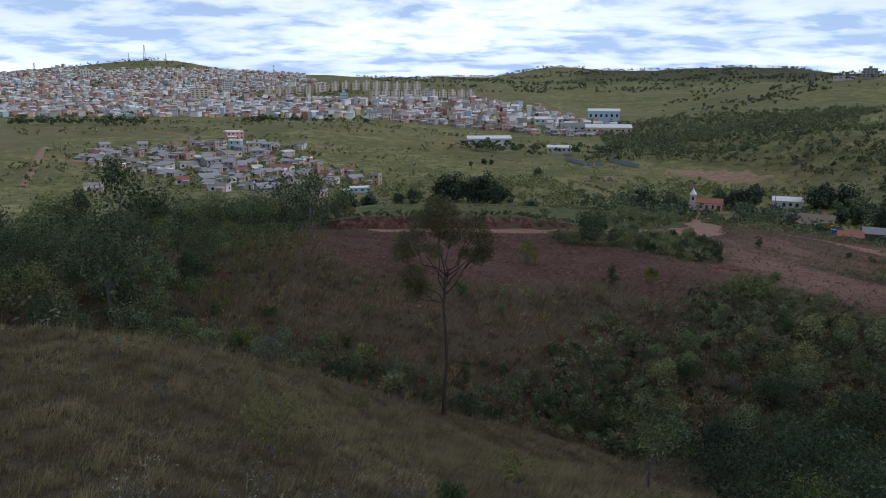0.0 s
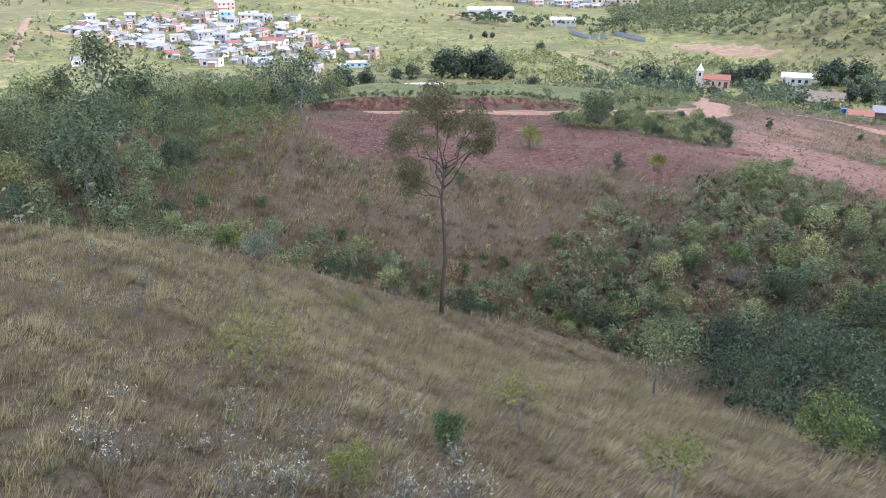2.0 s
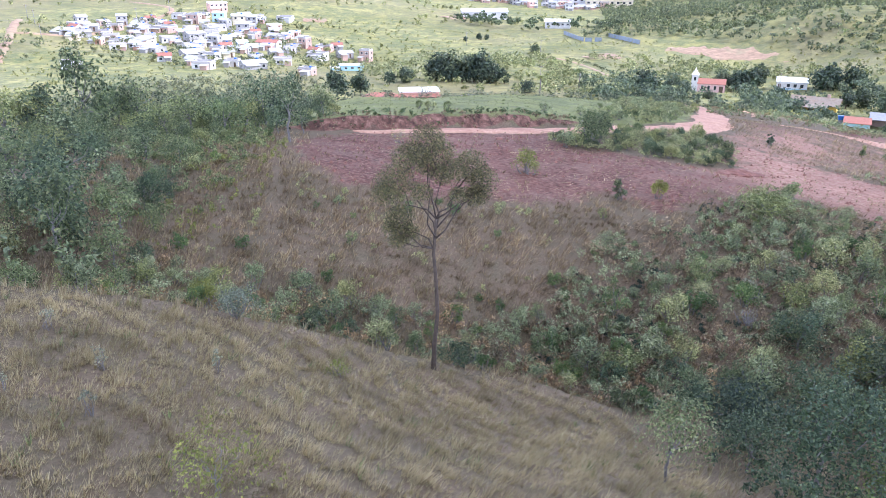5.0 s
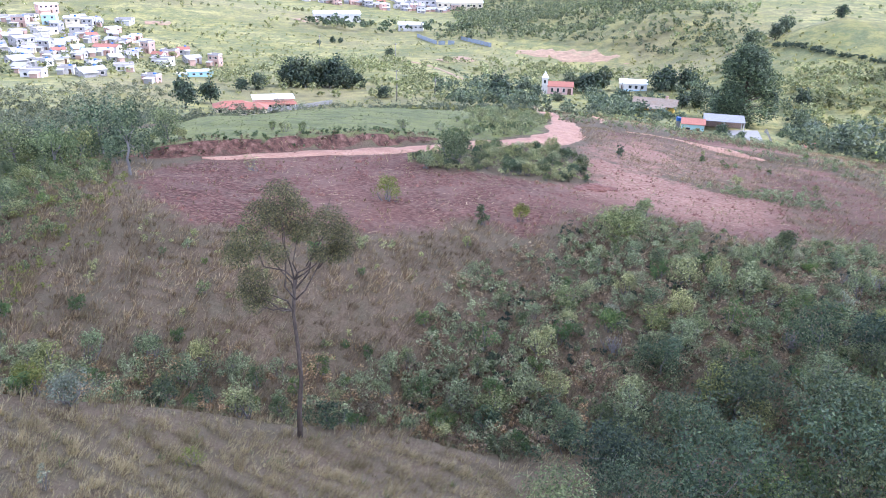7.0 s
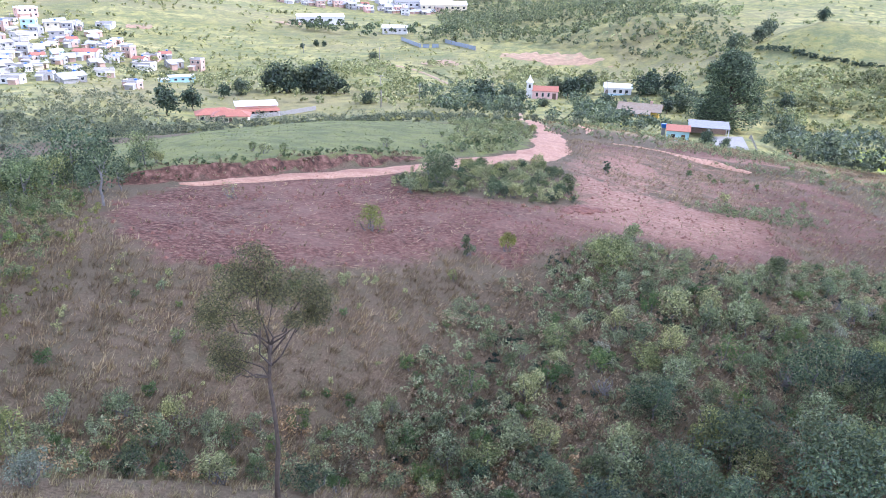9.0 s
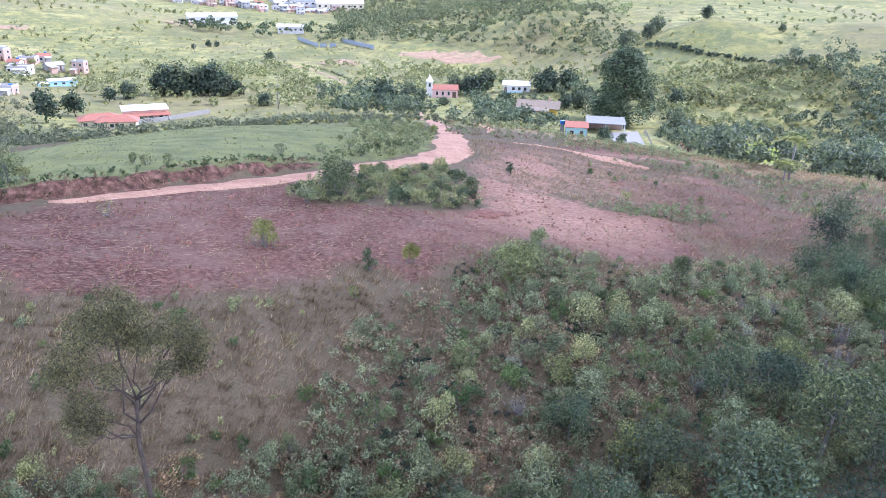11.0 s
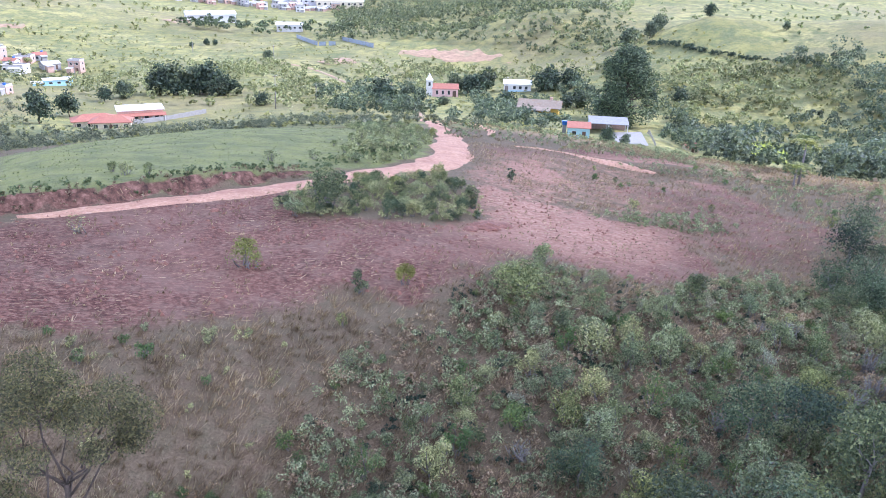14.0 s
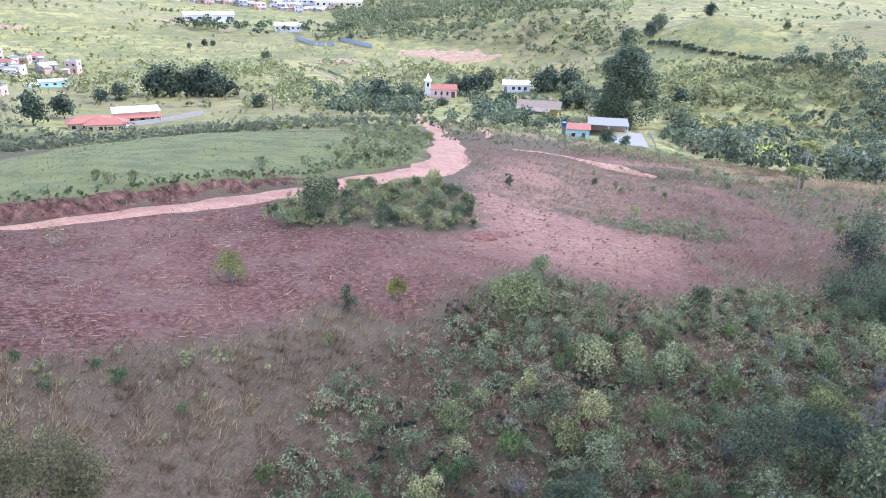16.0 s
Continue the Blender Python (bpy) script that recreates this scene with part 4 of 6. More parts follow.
def one_plant(name, label, category, seed, x, y, wide, tall, mat, leaves, leaf, clumps=9, bare=0.12, trunk=0.0, bark=None, spread=1.0):
    ob = make_plant(name, label, category, "", seed, wide, tall, mat, bark or bark_grey, leaves, leaf, 0.5, clumps, bare, trunk, spread=spread)
    ob.matrix_basis = pose(x, y, at_ground(x, y) - 0.05, 0, 0, 37 * seed)
    return ob


# single plants on the cleared ground
one_plant("bush", "bright green bush on bare red soil", "bush", 501, 6.6, 55.4, 2.7, 1.8, leaf_yellow, 800, 0.16, 11, 0.12)
one_plant("bush", "bluish-green dense bush beside red soil", "bush", 502, 12.6, 51.4, 1.3, 1.7, leaf_dark, 800, 0.13, 8)
one_plant("bush", "fresh green bush beside red soil", "bush", 503, 15.6, 52.4, 1.5, 1.4, leaf_yellow, 700, 0.14, 7)
one_plant("bush", "broad green bush at the edge of the cleared ground", "bush", 504, 22.4, 50.6, 4.2, 2.2, leaf_green, 2400, 0.18, 14)
one_plant("bush", "green bush beside the cleared ground", "bush", 505, 26.6, 56.2, 2.0, 1.5, leaf_green, 800, 0.16, 8)
one_plant("bush", "dark round bush beside the dirt road", "bush", 506, 14.0, 67.6, 4.2, 3.0, leaf_dark, 2600, 0.2, 13)
one_plant("bush", "small dark bush on trodden soil", "bush", 507, 36.8, 84.0, 1.3, 1.9, leaf_dark, 500, 0.17, 7)
one_plant("bush", "bare twiggy bush on red soil", "bush", 508, -3.0, 62.6, 1.9, 1.5, leaf_grey, 180, 0.12, 8)
one_plant("bush", "dark bush on the brushy slope", "bush", 509, 35.5, 50.7, 2.4, 2.2, leaf_dark, 1100, 0.17, 9)
one_plant("bush", "yellow-green bush at the gully edge", "bush", 510, -8.9, 28.4, 1.5, 1.5, leaf_yellow, 700, 0.12, 8)
one_plant("bush", "silvery flowering bush at the hill's edge", "bush", 511, -7.4, 27.3, 1.9, 1.3, leaf_pale, 1100, 0.1, 9)
one_plant("bush", "red-brown dry bush in the gully", "bush", 512, 2.8, 33.0, 1.8, 1.0, grass_red, 700, 0.12, 7)


def earth_mound(x, y, wide, tall, seed):
    """A heap of dug earth with a lumpy skin."""
    rng = np.random.RandomState(seed)
    bm = bmesh.new()
    bmesh.ops.create_icosphere(bm, subdivisions=3, radius=1)
    for v in bm.verts:
        q = v.co.copy()
        k = 1 + 0.22 * noise.noise(q * 2.3 + Vector((seed, 0, 0))) + 0.1 * noise.noise(q * 6)
        v.co = Vector((q.x * wide * 0.5 * k, q.y * wide * 0.4 * k, max(-0.15, q.z * tall * k)))
    me = bpy.data.meshes.new("earth_mound")
    bm.to_mesh(me)
    bm.free()
    me.materials.append(heap_material)
    tagged(new("earth_mound", me), "low heap of dug orange-red soil", "soil heap", "soil heaps").matrix_basis = pose(x, y, at_ground(x, y), 0, 0, rng.uniform(0, 360))


for k, (x, y, w, h) in enumerate([(26.2, 65.6, 2.6, 0.38), (24.6, 64.6, 1.5, 0.25), (28.2, 66.6, 1.7, 0.25), (11.2, 66.2, 0.9, 0.2), (5.6, 67.2, 0.7, 0.18)]):
    earth_mound(x, y, w, h, 640 + k)
island = [(9.5, 67.6), (12.5, 72.5), (17, 77.5), (23, 81.5), (29, 83.6), (30, 79), (27, 68.5), (23, 65.6), (16, 65), (11, 65)]
island_shrubs = [make_plant("bush", "grey-green bush between the road and the cleared ground", "bush", "bushes beside the dirt road", 520 + k, w, h, m, bark_grey, n, 0.18, 0.5, 9, 0.1)
                 for k, (w, h, m, n) in enumerate([(2.3, 1.8, leaf_grey, 750), (2.0, 2.0, leaf_dark, 750), (2.6, 1.7, leaf_green, 850)])]
plant_copies(island_shrubs, scatter(rng, island, 62, 1.4, 0.4, 0.85), rng)
brush_mass("island_brush", "low brush between road and cleared ground", island, 2.0, 88, leaf_grey, (0.35, 1.1), 0.12, 110, (), 2.0)
bank_edge = [(-20, 69), (-6, 71.5), (2, 74.5), (10, 79.5), (20, 87), (27, 93.5), (34, 104), (38, 116), (35, 117), (30, 105), (20, 92), (8, 82), (-8, 74), (-20, 72)]
edge_of_flat = [make_plant("bush", "low grey-green bush on the edge of the grassy flat", "bush", "bushes on the grassy flat", 540 + k, w, h, m, bark_grey, n, 0.17, 0.5, 8, 0.1)
                for k, (w, h, m, n) in enumerate([(1.7, 1.1, leaf_grey, 320), (1.3, 1.4, leaf_green, 300), (1.9, 1.2, leaf_grey, 340)])]
flat_end = [(18, 84.5), (25.5, 88), (31, 96), (36, 108), (41, 122), (44, 143), (31, 143), (27, 110), (20, 96)]
plant_copies(edge_of_flat, scatter(rng, bank_edge, 20, 1.5, 0.4, 1.0) + scatter(rng, flat_end, 85, 1.6, 0.5, 1.4), rng)
brush_mass("flat_end_brush", "grey-green brush at the end of the grassy flat", flat_end, 0.45, 95, leaf_grey, (0.4, 1.3), 0.2, 55, (), 2.0)
brush_mass("bank_weeds", "weeds hanging over the cut bank", [(-20, 66.2), (-11, 67.9), (-1, 70.6), (6, 74.8), (14, 80.2), (25, 89.5), (33, 103), (31, 104), (13, 82.5), (-2, 72.5), (-20, 68.5)], 1.8, 89, grass_green, (0.2, 0.7), 0.17, 45)
brush_mass("bank_roots", "dry stalks and roots on the face of the cut bank", [(-18, 65.8), (-5.8, 68.6), (-1.4, 70.1), (6, 74.3), (14.7, 80), (14, 81.2), (5.4, 75.6), (-2, 71.4), (-6, 70), (-18, 67.2)], 4.0, 94, grass_red, (0.2, 0.6), 0.16, 22, (), 2.0)
crest = [(42, 118), (48, 140), (60, 172), (96, 168), (98, 140), (84, 112), (68, 106), (57, 114)]
brush_mass("crest_brush", "low grey brush on the crest above the farm", crest, 0.16, 96, leaf_grey, (0.4, 1.4), 0.26, 36, (), 2.0)
brush_mass("east_crest_brush", "low grey-green brush along the eastern crest", EAST_CREST, 0.3, 106, leaf_grey, (0.3, 1.1), 0.16, 50, (), 2.0)
brush_mass("crest_grass", "dry tufts on the crest above the farm", crest, 0.35, 97, grass_red, (0.3, 0.7), 0.22, 16, (), 2.0)
STRIP = [(39, 71.5), (42, 67.8), (47, 66.8), (54, 68), (56, 75), (46, 73)]
brush_mass("strip_brush", "strip of grey-green weeds beside trodden soil", STRIP, 1.3, 90, leaf_grey, (0.4, 1.0), 0.14, 70, (), 2.0)
brush_mass("strip_grass", "strip of bluish-green grass beside trodden soil", [(39, 71.5), (42, 67.6), (47, 66.4), (46, 69), (42, 71.5)], 1.6, 93, leaf_green, (0.4, 0.9), 0.13, 70, (), 2.0)

# plants on the near hill
one_plant("yellow_shrub", "thin yellow-leaved shrub with bare crooked branches", "shrub", 551, -4.2, 13.7, 2.2, 1.7, leaf_yellow, 620, 0.10, 11, 0.25, 0.04, bark_grey, 1.25)
one_plant("sapling", "small thin tree with sparse yellow-green leaves", "tree", 552, 1.7, 12.6, 1.2, 1.5, leaf_yellow, 260, 0.09, 6, 0.5, 0.03, bark_grey, 1.2)
one_plant("sapling", "pale-stemmed small tree with light green crown", "tree", 553, 7.2, 20.6, 2.8, 2.9, leaf_green, 1300, 0.12, 10, 0.45, 0.06, bark_grey, 1.1)
one_plant("sapling", "small tree with yellow-green crown in dry grass", "tree", 554, 4.1, 9.6, 1.3, 1.6, leaf_yellow, 420, 0.09, 7, 0.45, 0.03, bark_grey, 1.1)
one_plant("bush", "bright green bush in dry grass", "bush", 555, 0.15, 11.3, 1.0, 0.9, leaf_fresh, 900, 0.08, 8, 0.05)
one_plant("bush", "round yellow-green bush in dry grass", "bush", 556, -1.5, 9.0, 1.1, 0.95, leaf_yellow, 1200, 0.06, 9, 0.05)
one_plant("bush", "grey-green bush on the grassy hill", "bush", 557, -3.4, 24.8, 1.1, 0.6, leaf_yellow, 300, 0.08, 6, 0.05)
one_plant("bush", "tall leafy weed bush at the wood's edge", "bush", 558, -13.2, 27.6, 1.5, 1.9, leaf_grey, 620, 0.16, 7, 0.1)


def white_flowers(x, y, wide, tall, heads, seed):
    """A straggling herb with grey leaves and many small white flower heads."""
    rng = np.random.RandomState(seed)
    ob = thing("flowering_weed", "straggling weed with small white flower heads", "weed", "white-flowering weeds on the hill", pose(x, y, at_ground(x, y) - 0.03))
    tips = np.stack([rng.normal(size=heads) * wide * 0.3, rng.normal(size=heads) * wide * 0.3, tall * rng.uniform(0.45, 1.0, heads)], 1)
    tagged(part("stem", limbs_mesh("stem", [tube([(p[0] * 0.3, p[1] * 0.3, -0.05), (p[0] * 0.75, p[1] * 0.75, p[2] * 0.6), p], (0.008, 0.006, 0.003), 3) for p in tips[:26]], bark_grey), bark_grey, ob), kind="stuff")
    leaf_at = np.repeat(tips, 4, 0) * rng.uniform(0.4, 0.95, (heads * 4, 1)) + rng.normal(size=(heads * 4, 3)) * 0.05
    part("foliage", leaf_mesh("foliage", leaf_at, rng.normal(size=leaf_at.shape) + (0, 0, 1), 0.07, 0.4, rng, leaf_pale), leaf_pale, ob)
    at = np.repeat(tips, 5, 0) + rng.normal(size=(heads * 5, 3)) * 0.022
    part("flower_heads", leaf_mesh("flower_heads", at, rng.normal(size=at.shape) * 0.5 + (0, -0.3, 1), 0.027, 0.9, rng, petal_white), petal_white, ob, "small white flower heads")


for k, (x, y, w, h, n) in enumerate([(-2.4, 8.7, 1.3, 0.8, 110), (-0.5, 8.3, 1.5, 0.7, 120), (0.4, 8.9, 1.0, 0.7, 60), (-5.9, 9.2, 1.1, 0.6, 50), (-5.2, 8.7, 1.0, 0.6, 35), (-4.3, 9.6, 1.2, 0.5, 45), (-3.4, 11.2, 1.6, 0.5, 40),
                                     (-1.7, 12.4, 1.3, 0.5, 36), (-4.6, 11.8, 1.2, 0.5, 30), (-6.3, 11.2, 1.0, 0.5, 26), (-0.6, 11.9, 1.3, 0.5, 40), (0.3, 10.6, 0.9, 0.6, 40), (-2.3, 11.0, 1.2, 0.5, 30), (-3.1, 8.0, 1.2, 0.6, 50)]):
    white_flowers(x, y, w, h * 0.85, int(n * 0.5), 600 + k)
for k, (x, y) in enumerate([(-8.9, 19.5), (-8.0, 16.7), (-10.5, 17.6), (-11.5, 22.0), (-6.4, 21.4)]):
    one_plant("weed", "thin grey upright weed in dry grass", "weed", 620 + k, x, y, 0.5, 0.9, leaf_pale, 90, 0.08, 5, 0.2)


# ---------------------------------------------------------------- woods and scrub of the valley
def wood_mass(name, label, category, polygons, per_area, seed, mat, tall=(3.0, 7.0), leaf=0.8, leaves=110, avoid=(), clearing=0.0, patch=38):
    """Many crowns of separate leaf sprays over the polygons, in one mesh; too many and too far to count."""
    rng = np.random.RandomState(seed)
    at, facing, size = [], [], []
    for corners in polygons:
        c = np.array(corners, float)
        lo, hi = c.min(0), c.max(0)
        n = int((hi[0] - lo[0]) * (hi[1] - lo[1]) * per_area)
        x, y = rng.uniform(lo[0], hi[0], n), rng.uniform(lo[1], hi[1], n)
        ok = inside(x, y, corners) & (noise2(x, y, patch, seed) > clearing - 0.75 + 0.4 * rng.rand(n))
        for a in avoid:
            ok &= ~inside(x, y, a)
        x, y = x[ok], y[ok]
        for px, py, pz in zip(x, y, height(x, y)):
            h = rng.uniform(*tall) * (0.75 + 0.5 * rng.rand())
            w = h * rng.uniform(0.35, 0.6)
            k = rng.randint(4, 8)
            centres = np.stack([rng.normal(size=k) * w * 0.42, rng.normal(size=k) * w * 0.42, h * rng.uniform(0.35, 0.82, k)], 1)
            p, f = clump_points(rng, int(1.5 * leaves * (0.6 + 0.8 * rng.rand())), centres, w * rng.uniform(0.3, 0.55, k), 0.8, 0.6)
            p[:, 2] = np.maximum(p[:, 2], 0.1)
            at.append(p + np.array([px, py, pz]))
            facing.append(f)
            size.append(np.full(len(p), 0.78 * leaf * (0.7 + 0.06 * h)))
    at, facing, size = np.concatenate(at), np.concatenate(facing), np.concatenate(size)
    return tagged(new(name, leaf_mesh(name, at, facing, size, 0.7, rng, mat)), label, category, kind="stuff")


CHAPEL_GROUND = [(82, 312), (119, 312), (112, 262), (82, 262)]
COTTAGE_GROUND = [(125, 313), (151, 313), (142, 270), (121, 270)]
FARM_GROUND = [(90, 160), (92, 196), (112, 200), (128, 206), (134, 196), (118, 165)]
OLD_GROUND = [(105, 262), (138, 264), (130, 206), (98, 206)]
HOMESTEAD = [(82, 262), (84, 312), (151, 313), (140, 250), (130, 206), (98, 206)]
RANCH_GROUND = [(-34, 232), (-34, 262), (-16, 285), (16, 285), (16, 240), (0, 236)]
VIEW_TO_CHAPEL = [(66, 190), (80, 190), (114, 302), (94, 302)]
VIEW_TO_FIELD = [(116, 138), (134, 128), (184, 194), (168, 202), (146, 178)]
VIEW_TO_FARM = [(80, 130), (92, 192), (124, 196), (124, 150)]
TRACK_GROUND = [(60, 440), (80, 425), (86, 380), (84, 340), (71, 335), (68, 380)]
KEEP_OPEN = [TRACK_GROUND, VIEW_TO_CHAPEL, VIEW_TO_FIELD, VIEW_TO_FARM, CHAPEL_GROUND, COTTAGE_GROUND, FARM_GROUND, OLD_GROUND, RANCH_GROUND, YELLOW_FIELD]

wood_mass("east_wood", "thick dark-green wood in the hollow below the slope", "woodland", [[(164, 236), (170, 207), (244, 222), (235, 180), (140, 112), (103, 92), (97, 103), (90, 112), (104, 150), (139, 200)]],
          0.046, 61, leaf_wood, (3.0, 7.5), 0.95, 90, KEEP_OPEN, -0.25)
wood_mass("valley_scrub", "yellow-green bushes and scrub on the valley floor", "scrub", [[(205, 300), (250, 256), (235, 215), (172, 206), (160, 240), (185, 325)]], 0.11, 62, leaf_scrub, (1.4, 4.2), 1.15, 38, KEEP_OPEN, 0.1, 24)
wood_mass("valley_wood", "broad belt of woodland along the valley", "woodland",
          [[(85, 505), (168, 680), (232, 600), (262, 592), (290, 516), (248, 394), (218, 332), (200, 395), (189, 430), (135, 478)], [(159, 820), (267, 880), (442, 777), (300, 560), (222, 590), (130, 560), (113, 490)]],
          0.024, 63, leaf_wood, (2.5, 7.0), 1.6, 26, (), 0.0, 55)
wood_mass("valley_bushes", "light green bushes between the valley woods", "scrub", [[(85, 505), (168, 680), (300, 600), (320, 500), (248, 394), (218, 332), (189, 430), (135, 478)], [(159, 820), (267, 880), (442, 777), (300, 560), (222, 590), (130, 560), (113, 490)]], 0.017, 76, leaf_scrub, (1.5, 5.0), 1.6, 20, (), -0.2, 45)
wood_mass("mid_scrub", "green scrub between the fields", "scrub", [[(-40, 330), (-10, 440), (79, 430), (97, 404), (146, 422), (186, 325), (163, 284), (130, 328), (72, 230), (45, 235), (21, 284), (-6, 296)]],
          0.045, 64, leaf_scrub, (1.4, 5.0), 1.2, 34, KEEP_OPEN, 0.3, 30)
wood_mass("chapel_wood", "dark trees and brush between the farms and the chapel", "woodland", [[(48, 228), (52, 300), (84, 300), (98, 284), (160, 290), (165, 262), (140, 226), (112, 205), (92, 178), (72, 165)]],
          0.045, 69, leaf_wood, (2.5, 6.5), 0.95, 65, KEEP_OPEN, 0.0, 22)
wood_mass("plateau_brush", "grey-green brush behind the grassy flat", "scrub", [[(-48, 150), (-34, 232), (15, 234), (50, 224), (88, 175), (70, 140), (45, 140), (20, 150)]],
          0.06, 65, leaf_brush, (0.8, 2.2), 0.6, 50, KEEP_OPEN, 0.2, 26)
wood_mass("flat_edge_brush", "low brush along the far edge of the grassy flat", "scrub", [[(-45, 108), (-48, 152), (20, 158), (42, 150), (41, 138), (20, 140), (0, 134), (-14, 122), (-30, 110)]],
          0.13, 60, leaf_brush, (0.8, 3.0), 0.42, 50, KEEP_OPEN, 0.2, 18)
wood_mass("hill_scrub", "scattered bushes and hedges on the pasture hills", "scrub", [[(-330, 560), (-300, 700), (60, 700), (120, 600), (60, 520), (-60, 560)], [(-190, 330), (-230, 470), (-110, 590), (-30, 540), (0, 440), (-40, 330)]],
          0.009, 66, leaf_scrub, (1.2, 4.5), 1.8, 20, (), 0.55, 60)
wood_mass("pasture_bushes", "few dark bushes on the bright pasture hill", "scrub", [[(230, 260), (420, 300), (560, 520), (420, 620), (300, 480), (262, 330)]], 0.004, 105, leaf_scrub, (1.2, 4.0), 1.4, 30, (), 0.35, 50)
wood_mass("far_woods", "dark far woods on the ridges", "woodland", [[(300, 820), (520, 900), (760, 800), (900, 1100), (420, 1250), (280, 1050)], [(100, 1300), (1000, 1350), (1300, 2300), (-300, 2350), (-100, 1500)], [(-960, 2260), (-860, 2200), (-770, 2260), (-790, 2360), (-930, 2360)]],
          0.0042, 67, leaf_wood, (3.5, 7), 3.0, 16, (), 0.6, 150)
wood_mass("town_trees", "dark belts of trees at the foot of the town", "woodland", [[(-175, 672), (-172, 700), (-70, 745), (-72, 722)], [(-370, 640), (-366, 668), (-240, 656), (-250, 628)], [(15, 560), (12, 580), (50, 590), (80, 560), (50, 548)], [(60, 528), (64, 545), (118, 552), (125, 530)]],
          0.022, 68, leaf_dark, (5, 8), 1.3, 80)

wood_mass("homestead_brush", "low green brush about the chapel and old houses", "scrub", [HOMESTEAD], 0.06, 74, leaf_scrub, (0.5, 1.5), 0.6, 26, [FARM_GROUND, [(98, 295), (112, 295), (112, 305), (98, 305)], [(132, 299), (146, 299), (146, 310), (132, 310)], [(112, 240), (130, 238), (130, 254), (113, 254)]], 0.1, 20)
wood_mass("side_wood", "deep shaded trees along the side of the valley", "woodland", [[(236, 268), (250, 268), (268, 232), (245, 190), (200, 160), (168, 146), (172, 164), (212, 194), (234, 226)]], 0.045, 103, leaf_wood, (4.0, 9.0), 1.0, 70, KEEP_OPEN, -0.6)
wood_mass("track_hedge", "dark grassy bank beside the field track", "hedge", [[(68.5, 424), (75, 408), (78.5, 381), (79, 349), (81, 349), (80.6, 382), (77, 409), (70.5, 426)]], 0.5, 104, leaf_wood, (0.6, 1.5), 0.7, 24, (), -1.0)
wood_mass("field_hedge", "straight dark hedge across the bright field", "hedge", [[(218.5, 336), (226, 301), (244.5, 269), (244.5, 250), (247.5, 250), (247.5, 271), (229.5, 302), (222, 336)]], 0.5, 73, leaf_deep, (1.6, 2.6), 0.7, 40, (), -1.0)

# the trees one can count in the valley
rng = np.random.RandomState(40)
valley_trees = [make_plant("tree", "broad dark-green valley tree", "tree", "trees about the chapel and farms", 200 + k, w, h, m, bark_brown, n, 0.95, 0.7, c, 0.08, 0.22)
                for k, (w, h, m, n, c) in enumerate([(8.5, 8.0, leaf_deep, 800, 12), (7.0, 7.5, leaf_wood, 700, 11), (9.5, 7.0, leaf_deep, 850, 13), (5.5, 7.0, leaf_deep, 600, 9)])]
ORCHARD = [(121, 303, 1.3), (127, 308, 1.45), (118, 306, 1.1), (147, 295, 1.3), (152, 300, 1.4), (157, 292, 1.2), (68, 252, 1.1), (78, 256, 1.25), (84, 262, 0.7),
           (141, 255, 0.9), (-3, 316, 1.0), (3, 317, 1.1), (9, 315, 1.05), (15, 314, 1.1), (21, 311, 1.0), (27, 309, 0.8), (-12, 308, 0.8), (-18, 300, 0.7), (33, 282, 0.7), (-26, 268, 0.9)]
ORCHARD += [(254, 336, 0.8), (271, 303, 0.55), (18, 497, 0.6), (27, 503, 0.65), (32, 503, 0.6), (56, 448, 0.7), (92, 262, 0.5), (105, 176, 0.62), (109, 174, 0.45), (62, 270, 0.6), (-32, 250, 1.0), (-38, 285, 0.9),
            (160, 262, 0.9), (168, 252, 1.0), (176, 246, 0.85), (228, 346, 1.0), (236, 352, 1.1), (222, 356, 1.2), (244, 362, 1.0)]
ORCHARD += [(0, 318, 1.3), (6, 318, 1.4), (12, 317, 1.35), (18, 315, 1.4), (24, 312, 1.2), (113, 309, 1.2), (70, 262, 1.2), (134, 252, 1.0), (146, 246, 0.9), (116, 262, 0.8)]
plant_copies(valley_trees, ORCHARD, rng, 0.2)


def great_tree():
    """The tallest tree, behind the farm: a column of heavy drooping clumps."""
    rng = np.random.RandomState(71)
    x, y = 140.0, 224.0
    ob = thing("great_tree", "very tall dark tree with heavy rounded clumps of leaves", "tree", m=pose(x, y, at_ground(x, y) - 0.3) @ Matrix.Diagonal((1.45, 1.45, 1.1, 1)))
    centres, radii = [], []
    for k in range(84):
        h = rng.uniform(0.0, 1.0)
        w = 7.6 * math.sin(math.pi * min(1, 0.3 + 0.68 * h)) ** 0.7
        a = rng.uniform(0, 6.28)
        w *= rng.uniform(0.5, 1.05)
        centres.append((w * 0.85 * math.cos(a), w * 0.85 * math.sin(a), 1.5 + 19.5 * h))
        radii.append(rng.uniform(1.6, 2.8))
    tubes = [tube([(0, 0, -0.3), (0.2, 0, 6), (0.1, 0.2, 13), (0, 0, 19)], (0.6, 0.45, 0.3, 0.1), 8)]
    tubes += [tube(bend(rng, (0.1, 0.1, c[2] * 0.7), c, 3, 0.06), (0.2, 0.14, 0.1, 0.05), 5) for c in centres[:40]]
    part("trunk", limbs_mesh("trunk", tubes, bark_brown), bark_brown, ob)
    p, n = clump_points(rng, 22000, centres, radii, 1.0, 0.35)
    part("crown", leaf_mesh("crown", p, n, 0.56, 0.6, rng, leaf_dark), leaf_dark, ob, "dark heavy clumps of leaves")


great_tree()


